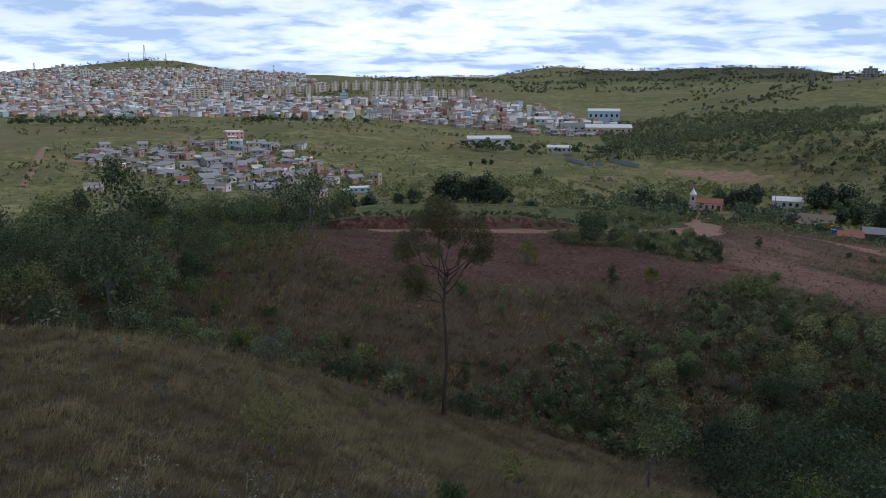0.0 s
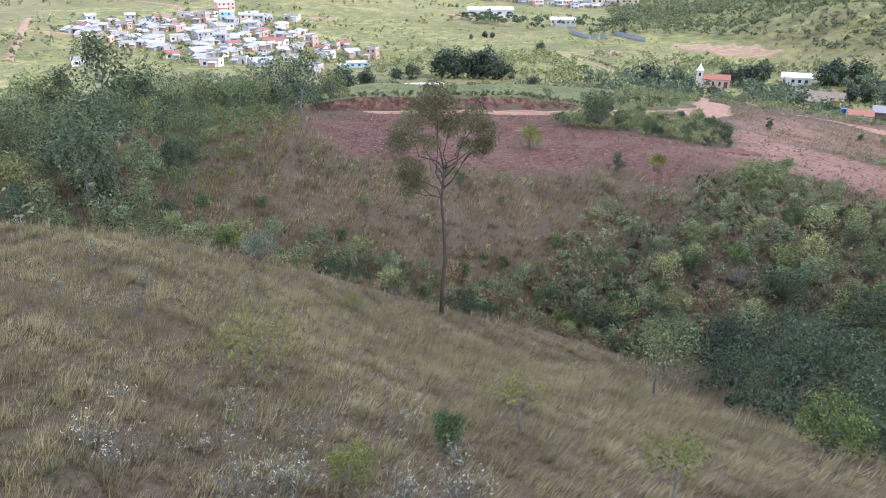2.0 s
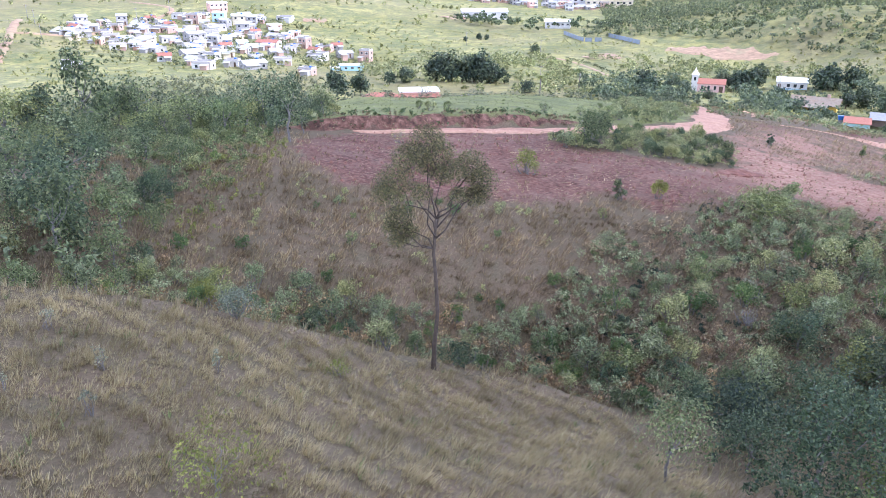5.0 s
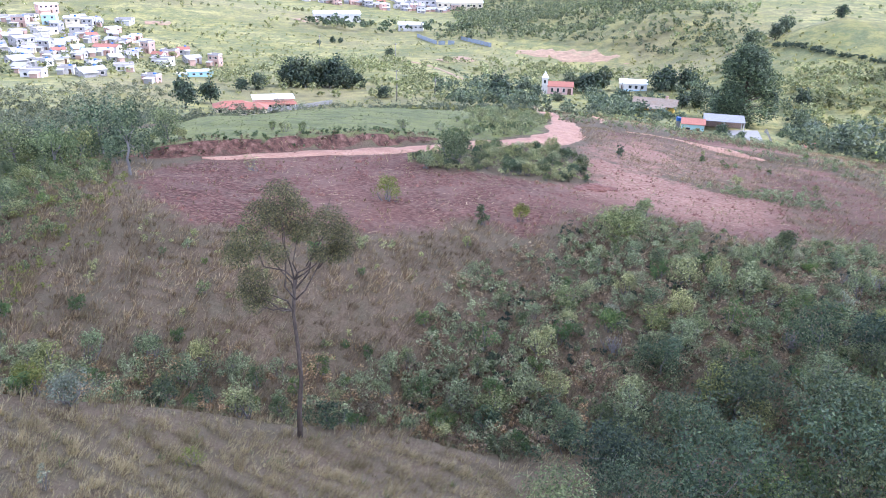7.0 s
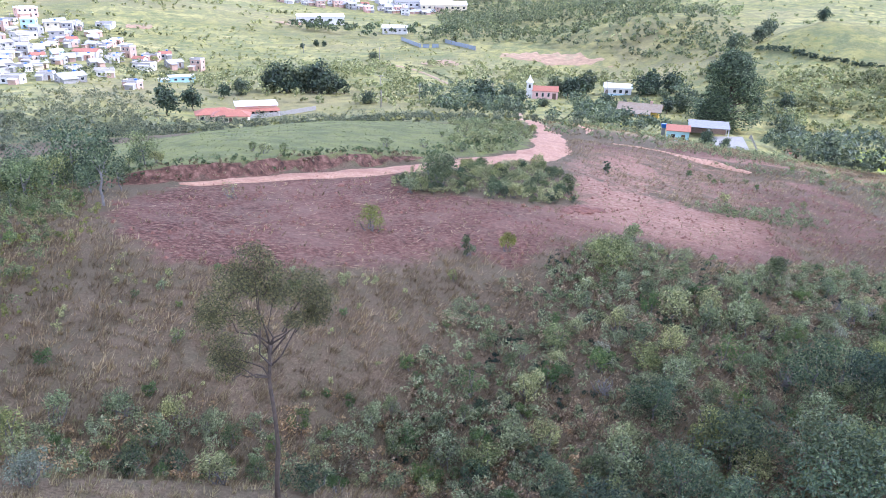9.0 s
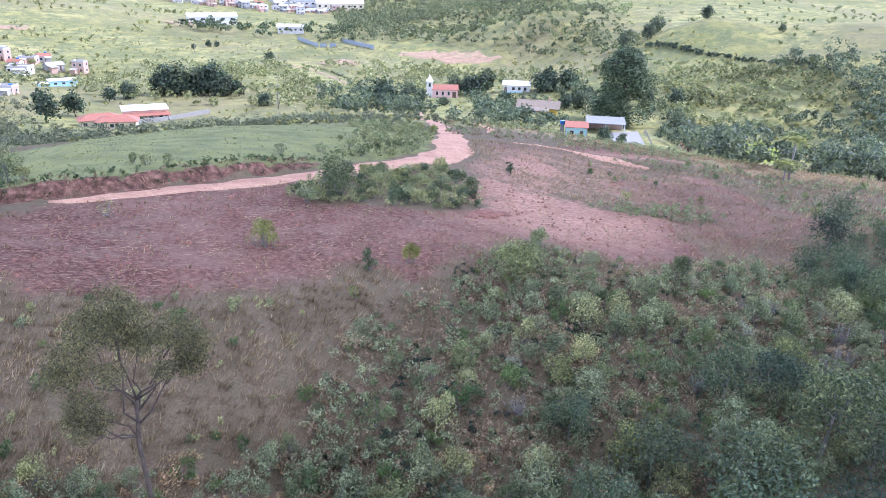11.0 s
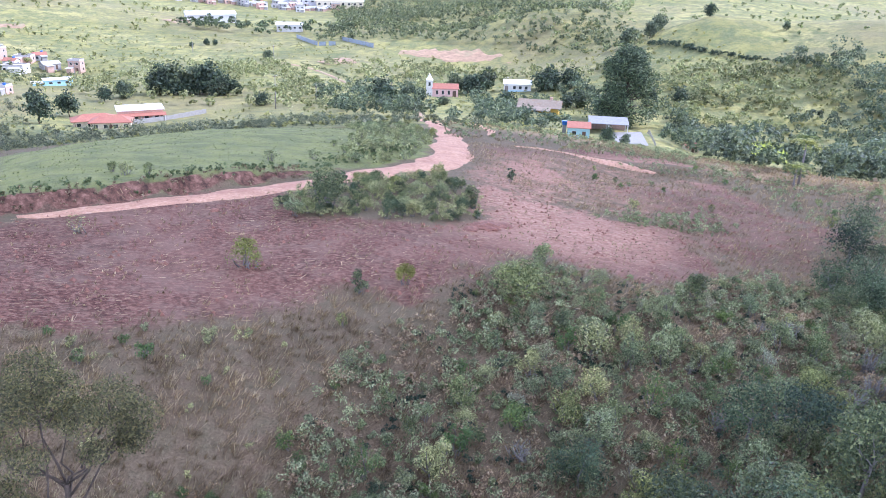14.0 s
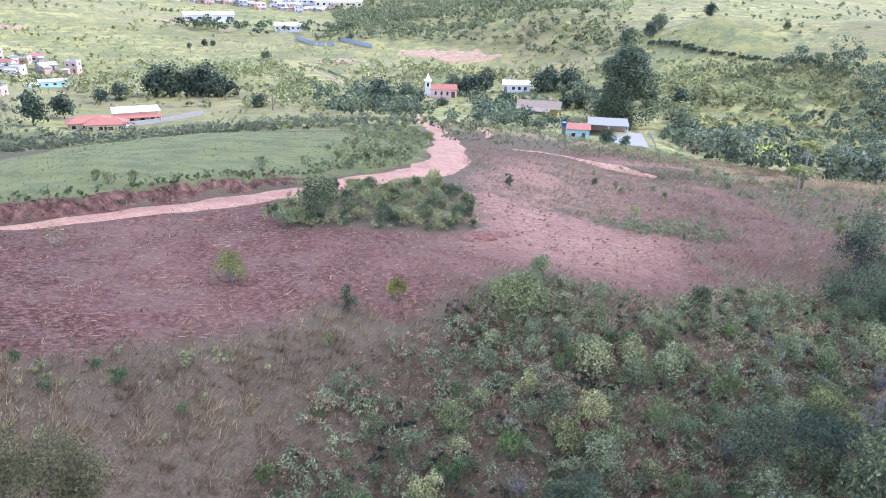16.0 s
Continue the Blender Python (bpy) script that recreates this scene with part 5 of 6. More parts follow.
def palm(x, y, tall, seed):
    rng = np.random.RandomState(seed)
    ob = thing("palm_tree", "thin palm with arching fronds in the valley", "palm tree", "palms in the valley", pose(x, y, at_ground(x, y) - 0.2))
    part("trunk", limbs_mesh("trunk", [tube([(0, 0, 0), (0.1, 0, tall * 0.5), (0.2, 0.1, tall)], (0.22, 0.16, 0.13), 7)], bark_grey), bark_grey, ob)
    at, facing = [], []
    for k in range(16):
        a, lift = rng.uniform(0, 6.28), rng.uniform(0.1, 1.0)
        for s in np.linspace(0.1, 1, 16):
            r = 2.6 * s
            for side in (-1, 1):
                at.append((0.2 + r * math.cos(a) - side * 0.2 * math.sin(a), 0.1 + r * math.sin(a) + side * 0.2 * math.cos(a), tall + r * lift * 0.6 - 0.45 * r * r * 0.5))
                facing.append((-math.cos(a) * 0.3, -math.sin(a) * 0.3, 1))
    part("frond_crown", leaf_mesh("frond_crown", np.array(at), np.array(facing), 0.55, 0.35, rng, leaf_green), leaf_green, ob, "arching green fronds")


for k, (x, y, h) in enumerate([(50, 273, 8.5), (36, 270, 7.0), (84, 300, 6.0), (96, 104, 7.5), (104, 112, 6.5), (92, 101, 5.5)]):
    palm(x, y, h, 300 + k)

# ---------------------------------------------------------------- buildings
plaster_white = make_plain("plaster_white", (0.60, 0.58, 0.55), 0.85, 0.18, 1.5, stain=(0.45, 0.42, 0.38), stain_scale=0.4)
plaster_cream = make_plain("plaster_cream", (0.62, 0.54, 0.38), 0.85, 0.18, 1.5, stain=(0.40, 0.34, 0.26), stain_scale=0.4)
plaster_pink = make_plain("plaster_pink", (0.60, 0.36, 0.28), 0.85, 0.18, 1.5, stain=(0.40, 0.26, 0.22), stain_scale=0.4)
chapel_pink = make_plain("chapel_pink", (0.62, 0.41, 0.37), 0.85, 0.12, 1.5)
plaster_blue = make_plain("plaster_light_blue", (0.42, 0.58, 0.66), 0.85, 0.15, 1.5)
paint_slate = make_plain("paint_slate", (0.22, 0.255, 0.29), 0.8, 0.2, 1.5, stain=(0.3, 0.3, 0.29), stain_scale=0.4)
plaster_grey = make_plain("plaster_grey", (0.34, 0.325, 0.305), 0.9, 0.25, 1.2, stain=(0.22, 0.21, 0.2), stain_scale=0.5)
paint_turquoise = make_plain("paint_turquoise", (0.33, 0.52, 0.57), 0.7, 0.15, 2.0)
paint_ochre = make_plain("paint_ochre", (0.50, 0.34, 0.06), 0.8, 0.2, 1.5)
sheet_pale = make_plain("pale_fibre_cement", (0.36, 0.355, 0.35), 0.85, 0.25, 2.0, stain=(0.34, 0.33, 0.32), stain_scale=0.4, relief=0.4)
slab_pale = make_plain("pale_slab", (0.41, 0.385, 0.355), 0.9, 0.2, 1.5, stain=(0.38, 0.35, 0.32), stain_scale=0.4)
brick_raw = make_plain("raw_brick", (0.46, 0.31, 0.245), 0.9, 0.3, 4.0, stain=(0.36, 0.26, 0.2), stain_scale=0.7)
tile_red = make_plain("clay_tile", (0.31, 0.125, 0.085), 0.85, 0.3, 5.0, stain=(0.25, 0.08, 0.06), stain_scale=0.8, relief=0.4)
sheet_grey = make_plain("fibre_cement", (0.21, 0.21, 0.215), 0.85, 0.25, 2.0, stain=(0.2, 0.2, 0.2), stain_scale=0.5, relief=0.4)
sheet_white = make_plain("white_sheet", (0.78, 0.77, 0.75), 0.5, 0.08, 1.0, stain=(0.6, 0.58, 0.56), stain_scale=0.3)
sheet_rust = make_plain("rusty_sheet", (0.22, 0.175, 0.13), 0.8, 0.35, 1.5, stain=(0.2, 0.12, 0.07), stain_scale=0.6, relief=0.4)
concrete = make_plain("concrete", (0.24, 0.23, 0.215), 0.9, 0.2, 1.5, stain=(0.2, 0.19, 0.17), stain_scale=0.4)
glass_dark = make_plain("window_glass", (0.03, 0.035, 0.04), 0.15, 0.2, 1.0, relief=0.0)
wood_dark = make_plain("dark_wood", (0.10, 0.06, 0.04), 0.7, 0.3, 4.0)
steel_grey = make_plain("galvanised_steel", (0.35, 0.36, 0.37), 0.5, 0.15, 3.0, 0.6)


def box(bm, x0, y0, z0, x1, y1, z1, bevel=0.0):
    m = Matrix.Translation(((x0 + x1) / 2, (y0 + y1) / 2, (z0 + z1) / 2)) @ Matrix.Diagonal((x1 - x0, y1 - y0, z1 - z0, 1))
    made = bmesh.ops.create_cube(bm, size=1, matrix=m)["verts"]
    if bevel:
        bmesh.ops.bevel(bm, geom=list({e for v in made for e in v.link_edges}), offset=bevel, segments=1, affect="EDGES")
    return bm


def block(*args, **kw):
    return box(bmesh.new(), *args, **kw)


def gable(w, d, z, rise, over=0.35, thick=0.12, along_x=True):
    """A pitched roof of two thick slabs over a w by d plan, with its ridge along x."""
    bm = bmesh.new()
    for s in (-1, 1):
        eave, ridge = s * (d / 2 + over), 0
        lo = z - rise * over / (d / 2)
        v = [bm.verts.new(p) for p in ((-w / 2 - over, eave, lo), (w / 2 + over, eave, lo), (w / 2 + over, ridge, z + rise), (-w / 2 - over, ridge, z + rise),
                                       (-w / 2 - over, eave, lo + thick), (w / 2 + over, eave, lo + thick), (w / 2 + over, ridge, z + rise + thick), (-w / 2 - over, ridge, z + rise + thick))]
        for q in ((0, 1, 2, 3), (7, 6, 5, 4), (0, 4, 5, 1), (1, 5, 6, 2), (3, 2, 6, 7), (0, 3, 7, 4)):
            bm.faces.new([v[i] for i in (q if s < 0 else q[::-1])])
    bmesh.ops.recalc_face_normals(bm, faces=bm.faces)
    return bm


def gable_wall(w, d, z0, z1, rise):
    """A wall body with pointed ends under a gable that runs along x."""
    bm = block(-w / 2, -d / 2, z0, w / 2, d / 2, z1)
    for s in (-1, 1):
        x = s * (w / 2 - 0.1)
        a = [bm.verts.new((x + 0.1 * k, y, z)) for k in (-1, 1) for y, z in ((-d / 2, z1), (d / 2, z1), (0, z1 + rise * 0.97))]
        for q in ((0, 1, 2), (5, 4, 3), (0, 3, 4, 1), (1, 4, 5, 2), (2, 5, 3, 0)):
            bm.faces.new([a[i] for i in q])
    bmesh.ops.recalc_face_normals(bm, faces=bm.faces)
    return bm


def hip(w, d, z, rise, over=0.5):
    """A hipped roof with thick eaves."""
    bm = bmesh.new()
    a, b, r = w / 2 + over, d / 2 + over, max(0.2, (w - d) / 2)
    p = [(-a, -b, z), (a, -b, z), (a, b, z), (-a, b, z), (-r, 0, z + rise), (r, 0, z + rise), (-a, -b, z - 0.15), (a, -b, z - 0.15), (a, b, z - 0.15), (-a, b, z - 0.15)]
    v = [bm.verts.new(q) for q in p]
    for q in ((0, 1, 5, 4), (1, 2, 5), (2, 3, 4, 5), (3, 0, 4), (6, 7, 1, 0), (7, 8, 2, 1), (8, 9, 3, 2), (9, 6, 0, 3), (9, 8, 7, 6)):
        bm.faces.new([v[i] for i in q])
    bmesh.ops.recalc_face_normals(bm, faces=bm.faces)
    return bm


def window_on(parent, x, y, z, w, h, face, frame_mat=None):
    """A window on the wall: a frame that stands proud, and a dark pane. face: the turn about z of the wall, 0 looks to -y."""
    m = pose(x, y, z, 0, 0, face)
    bm = bmesh.new()
    for b in ((-w / 2 - 0.08, -0.07, -h / 2 - 0.08, w / 2 + 0.08, 0.02, -h / 2), (-w / 2 - 0.08, -0.07, h / 2, w / 2 + 0.08, 0.02, h / 2 + 0.08),
              (-w / 2 - 0.08, -0.07, -h / 2, -w / 2, 0.02, h / 2), (w / 2, -0.07, -h / 2, w / 2 + 0.08, 0.02, h / 2)):
        box(bm, *b)
    ob = part("window", bm, frame_mat or plaster_white, parent, pose_of=m)
    part("pane", block(-w / 2, -0.035, -h / 2, w / 2, 0.02, h / 2), glass_dark, ob)
    return ob


def door_on(parent, x, y, z, w, h, face, mat=None):
    return part("door", block(-w / 2, -0.06, 0, w / 2, 0.02, h), mat or wood_dark, parent, pose_of=pose(x, y, z, 0, 0, face))


def make_house(label, group, w, d, storeys, wall_mat, roof, roof_mat, seed, tank=False, side_windows=True):
    rng = np.random.RandomState(seed)
    ob = thing("house", label, "house", group)
    tall = 2.7 * storeys
    if roof == "gable":
        part("wall", gable_wall(w, d, -1.6, tall, 1.1), wall_mat, ob)
        part("roof", gable(w, d, tall, 1.1), roof_mat, ob)
    elif roof == "shed":
        part("wall", block(-w / 2, -d / 2, -1.6, w / 2, d / 2, tall), wall_mat, ob)
        bm = block(-w / 2 - 0.4, -d / 2 - 0.5, tall + 0.06, w / 2 + 0.4, d / 2 + 0.4, tall + 0.2)
        for v in bm.verts:
            v.co.z += 0.16 * (v.co.y + d / 2)
        part("roof", bm, roof_mat, ob)
    else:
        part("wall", block(-w / 2, -d / 2, -1.6, w / 2, d / 2, tall), wall_mat, ob)
        bm = block(-w / 2 - 0.25, -d / 2 - 0.25, tall, w / 2 + 0.25, d / 2 + 0.25, tall + 0.14)
        for b in ((-w / 2, -d / 2, w / 2, -d / 2 + 0.15), (-w / 2, d / 2 - 0.15, w / 2, d / 2), (-w / 2, -d / 2 + 0.15, -w / 2 + 0.15, d / 2 - 0.15), (w / 2 - 0.15, -d / 2 + 0.15, w / 2, d / 2 - 0.15)):
            box(bm, b[0], b[1], tall + 0.14, b[2], b[3], tall + 0.8)
        part("roof", bm, roof_mat, ob)
    # a lower annexe with a lean-to roof, and the slab before the door
    aw = w * rng.uniform(0.35, 0.55)
    ax = rng.choice([-1, 1]) * (w - aw) * 0.4
    part("annexe_wall", block(ax - aw / 2, -d / 2 - 2.6, -1.6, ax + aw / 2, -d / 2 - 0.02, 2.15), brick_raw if seed % 3 == 0 else plaster_grey if seed % 3 == 1 else wall_mat, ob)
    bm = block(ax - aw / 2 - 0.4, -d / 2 - 3.2, 2.17, ax + aw / 2 + 0.4, -d / 2 - 0.02, 2.27)
    for v in bm.verts:
        v.co.z += 0.14 * (v.co.y + d / 2 + 2.6)
    part("annexe_roof", bm, sheet_pale if seed % 2 else roof_mat, ob)
    if tank:
        bm = bmesh.new()
        bmesh.ops.create_cone(bm, cap_ends=True, segments=10, radius1=0.55, radius2=0.65, depth=0.9, matrix=Matrix.Translation((w * 0.2, d * 0.1, tall + (0.6 if roof == "flat" else 1.3))))
        part("water_tank", bm, make_tank, ob, "blue plastic water tank")
    for s in range(storeys):
        n = max(2, int(w / 3))
        for k in range(n):
            x = -w / 2 + w * (k + 0.5) / n
            if s == 0 and k == n // 2:
                door_on(ob, x, -d / 2, 0, 0.9, 2.1, 0)
            else:
                window_on(ob, x, -d / 2, 2.7 * s + 1.45, 1.2, 1.1, 0)
        if not side_windows:
            continue
        window_on(ob, w / 2, 0.5, 2.7 * s + 1.45, 1.1, 1.0, 90)
        window_on(ob, -w / 2, 0.5, 2.7 * s + 1.45, 1.1, 1.0, -90)
    return ob


make_tank = make_plain("tank_blue", (0.03, 0.12, 0.38), 0.4, 0.1, 2.0, relief=0.0)
KINDS = {"g": ("grey plastered house with fibre-cement roof", plaster_grey, "gable", sheet_pale), "w": ("white plastered house with flat slab roof", plaster_white, "flat", slab_pale),
         "c": ("cream plastered house with pitched sheet roof", plaster_cream, "shed", sheet_pale), "b": ("unplastered red-brick house with flat slab", brick_raw, "flat", slab_pale),
         "p": ("pink plastered house with parapet roof", plaster_pink, "flat", sheet_white), "t": ("white house with clay-tile roof", plaster_white, "gable", tile_red),
         "l": ("light blue house with flat roof", plaster_blue, "flat", sheet_white)}
VILLAGE = [(-193, 420, 13, "g1"), (-198, 445, 12, "w2"), (-191, 444, 10, "g1"), (-175, 412, 8, "w2"), (-175, 430, 10, "w2"), (-185, 461, 10, "b1"), (-166, 427, 9, "c1"), (-174, 472, 11, "g1"), (-160, 472, 13, "w2"), (-148, 465, 7, "p1"),
           (-157, 429, 12, "c1"), (-147, 440, 12, "w1"), (-140, 394, 11, "g1"), (-122, 355, 7, "t1"), (-146, 477, 9, "b1"), (-135, 487, 13, "w1"), (-133, 439, 12, "g2"), (-116, 436, 9, "g1"), (-110, 398, 8, "b2"), (-116, 376, 11, "g1"),
           (-187, 412, 8, "c1"), (-150, 325, 9, "w1"), (-104, 369, 6, "w1"), (-150, 553, 14, "p2"), (-139, 516, 10, "l2")]
VILLAGE += [(-125, 510, 10, "c2"), (-117, 530, 8, "b1"), (-100, 532, 12, "w1"), (-102, 504, 9, "p1"), (-131, 466, 9, "w1"), (-118, 448, 12, "g1"), (-105, 430, 5, "l1"), (-92, 436, 14, "t1"), (-73, 442, 8, "b2"), (-62, 441, 9, "b1"),
            (-63, 419, 11, "w1"), (-50, 431, 10, "g1"), (-38, 428, 8, "b2"), (-52, 317, 6, "b1"), (-84, 368, 5, "w1"), (-78, 422, 6, "w1"), (-88, 341, 5, "w1"), (-82, 402, 7, "g1"), (-100, 380, 7, "c1"), (-106, 345, 6, "g1"),
            (-97, 329, 10, "w1"), (-78, 336, 11, "g1"), (-70, 360, 10, "w1"), (-160, 400, 9, "w1"), (-128, 412, 8, "w1"), (-96, 414, 8, "g1"), (-152, 505, 9, "b2"), (-166, 520, 10, "w1")]
fill = np.random.RandomState(56)
LANES = [(-205, 415), (-150, 395), (-100, 395), (-60, 412), (-34, 428), (-60, 452), (-112, 530), (-168, 528), (-200, 470)]
for x, y, s in scatter(fill, LANES, 90, 8.0, 0.7, 1.1):
    if min((x - v[0]) ** 2 + (y - v[1]) ** 2 for v in VILLAGE) > 60:
        VILLAGE.append((x, y, 8 * s, ("w1", "g2", "g1", "c1", "b1", "p1", "b1", "t1")[fill.randint(8)]))
models = {}
rng = np.random.RandomState(55)
for k, (x, y, w, code) in enumerate(VILLAGE):
    # most are low; the two-storey ones stand out
    code = {"w2": ("b1", "w1", "w2", "p1")[k % 4], "b2": ("b1", "b2")[k % 2]}.get(code, code)
    label, wall_mat, roof, roof_mat = KINDS[code[0]]
    key = (code, min((6, 8, 10, 12), key=lambda v: abs(v - w * 0.85)))
    m = pose(x, y, at_ground(x, y), 0, 0, math.degrees(math.atan2(-x, y)) + rng.uniform(-50, 30))
    if key not in models:
        models[key] = make_house(label, "village houses", key[1], key[1] * 0.72, int(code[1]), wall_mat, roof, roof_mat, 400 + len(models), len(models) % 3 == 0)
        models[key].matrix_basis = m
    else:
        copy_thing(models[key], m)


def chapel():
    x, y = 106.0, 300.0
    ob = thing("chapel", "small pink chapel with white bell tower and clay-tile roof", "chapel", m=pose(x, y, at_ground(x, y), 0, 0, -18))
    part("nave_wall", gable_wall(10, 5.5, -1.2, 3.4, 1.5), chapel_pink, ob)
    part("roof", gable(10, 5.5, 3.4, 1.5, 0.3), tile_red, ob, "red clay-tile roof")
    tower = part("tower", block(-7.4, -2.4, -1.2, -5.0, 0.2, 6.4), plaster_white, ob, "white square bell tower")
    bm = block(-7.6, -2.6, 6.4, -4.8, 0.4, 6.65)
    bmesh.ops.create_cone(bm, cap_ends=True, segments=8, radius1=1.25, radius2=0.45, depth=1.4, matrix=Matrix.Translation((-6.2, -1.1, 7.35)))
    bmesh.ops.create_cone(bm, cap_ends=True, segments=8, radius1=0.4, radius2=0.05, depth=1.1, matrix=Matrix.Translation((-6.2, -1.1, 8.6)))
    part("spire", bm, sheet_white, tower)
    window_on(ob, -6.2, -2.4, 5.0, 0.8, 1.4, 0)
    for k in range(3):
        window_on(ob, -3.2 + 2.3 * k, -2.75, 1.9, 0.8, 1.5, 0)
    door_on(ob, 3.6, -2.75, 0, 1.4, 2.6, 0)
    part("step", block(2.6, -4.2, -1.0, 4.6, -2.76, 0.0), concrete, ob)


def cottage():
    x, y = 139.0, 304.0
    ob = thing("cottage", "white cottage with blue base and pale gable roof", "house", m=pose(x, y, at_ground(x, y), 0, 0, -24))
    part("wall", gable_wall(11, 6, -1.2, 3.2, 1.3), plaster_white, ob)
    part("base_band", block(-5.53, -3.03, -1.2, 5.53, 3.03, 0.7), plaster_blue, ob, "light blue painted base")
    part("roof", gable(11, 6, 3.2, 1.3), sheet_white, ob)
    door_on(ob, -4.4, -3.0, 0, 1.0, 2.2, 0)
    for xx in (-1.2, 1.2, 3.6):
        window_on(ob, xx, -3.0, 1.75, 1.1, 1.2, 0)


def old_house():
    x, y = 121.0, 246.0
    ob = thing("old_house", "old ochre house with sagging rusty sheet roofs", "house", m=pose(x, y, at_ground(x, y), 0, 0, -32))
    part("wall", gable_wall(13, 7, -1.5, 2.4, 1.6), paint_ochre, ob)
    part("roof", gable(13, 7, 2.4, 1.6, 0.9), sheet_rust, ob, "rusty patched sheet roof")
    bm = block(-7.5, -7.6, 2.3, 4.0, -3.7, 2.42)
    for v in bm.verts:
        v.co.z += 0.15 * (v.co.y + 3.7)
    part("porch_roof", bm, sheet_rust, ob)
    for k in range(4):
        part("post", block(-7.1 + 3.6 * k, -7.4, -1.5, -6.95 + 3.6 * k, -7.25, 1.8), wood_dark, ob)
    door_on(ob, -1.0, -3.5, 0, 1.0, 2.1, 0)
    for xx in (-4.5, 3.2):
        window_on(ob, xx, -3.5, 1.6, 1.1, 1.0, 0)
    window_on(ob, 6.5, 0, 1.6, 1.1, 1.0, 90)
    part("chimney", block(3.0, 0.9, 3.2, 3.9, 1.8, 4.8), brick_raw, ob)


def farm():
    """Turquoise house, open carport and concrete yard at the foot of the slope."""
    x, y = 101.5, 184.5
    ob = thing("turquoise_house", "turquoise house with clay-tile lean roof", "house", m=pose(x, y, at_ground(x, y), 0, 0, -27))
    part("wall", gable_wall(5.4, 6, -1.5, 3.0, 0.9), paint_turquoise, ob)
    part("roof", gable(5.4, 6, 3.0, 0.9), tile_red, ob, "red clay-tile roof")
    window_on(ob, -1.2, -3.0, 1.6, 1.0, 1.0, 0)
    door_on(ob, 1.3, -3.0, 0, 0.9, 2.1, 0)
    bm = bmesh.new()
    bmesh.ops.create_cone(bm, cap_ends=True, segments=12, radius1=0.6, radius2=0.7, depth=1.0, matrix=Matrix.Translation((-3.6, 1.5, 3.2)))
    part("water_tank", bm, make_tank, ob, "blue plastic water tank")
    part("tank_stand", block(-4.1, 1.0, -1.5, -3.1, 2.0, 2.7), concrete, ob)
    x, y = 112.5, 188.5
    port = thing("carport", "open carport with pale sheet roof on white posts", "carport", m=pose(x, y, at_ground(x, y), 0, 0, -27))
    bm = block(-5.2, -3.4, 2.9, 5.2, 3.4, 3.02)
    for v in bm.verts:
        v.co.z += 0.1 * v.co.y
    part("roof", bm, sheet_grey, port, "pale corrugated sheet roof")
    for px in (-4.9, 0, 4.9):
        for py in (-3.1, 3.1):
            part("post", block(px - 0.12, py - 0.12, -1.5, px + 0.12, py + 0.12, 2.88 + 0.1 * py), plaster_white, port)
    part("back_wall", block(-5.1, 3.25, -1.5, 5.1, 3.4, 2.9), brick_raw, port)
    part("side_wall", block(-5.1, -1.0, -1.5, -4.95, 3.2, 2.7), paint_turquoise, port, "turquoise painted side wall")
    # the yard lies on the slope
    yard = []
    for u in np.linspace(0, 1, 12):
        for v in np.linspace(0, 1, 8):
            px = (1 - u) * (107.5 + 6.5 * v) + u * (111 + 10 * v)
            py = (1 - u) * (178 - 7 * v) + u * (187 - 1.5 * v)
            yard.append((px, py, at_ground(px, py) + 0.14))
    faces = [(a * 8 + b, a * 8 + b + 8, a * 8 + b + 9, a * 8 + b + 1) for a in range(11) for b in range(7)]
    tagged(new("yard", mesh_of("yard", np.array(yard), faces, concrete)), "pale concrete farm yard", "yard", kind="structure")
    fence = thing("fence", "low fence of pale posts beside the yard", "fence")
    for k in range(16):
        px, py = 115.2 + 9.5 * k / 15, 170.0 + 18 * k / 15
        z = at_ground(px, py)
        part("post", block(px - 0.05, py - 0.05, z - 0.2, px + 0.05, py + 0.05, z + 1.0), concrete, fence)
    line = [(115.2 + 9.5 * k / 15, 170.0 + 18 * k / 15) for k in range(16)]
    for h in (0.45, 0.85):
        part("rail", limbs_mesh("rail", [tube([(a, b, at_ground(a, b) + h) for a, b in line], [0.012] * 16, 4)], steel_grey), steel_grey, fence)
    x, y = 131.0, 177.0
    hut = thing("hut", "small hut with orange tile roof among trees", "hut", m=pose(x, y, at_ground(x, y), 0, 0, -10) @ Matrix.Diagonal((0.75, 0.75, 0.75, 1)))
    part("wall", gable_wall(4.5, 3.5, -1, 2.4, 0.9), plaster_cream, hut)
    part("roof", gable(4.5, 3.5, 2.4, 0.9, 0.5), tile_red, hut)
    door_on(hut, 0, -1.75, 0, 0.9, 2.0, 0)


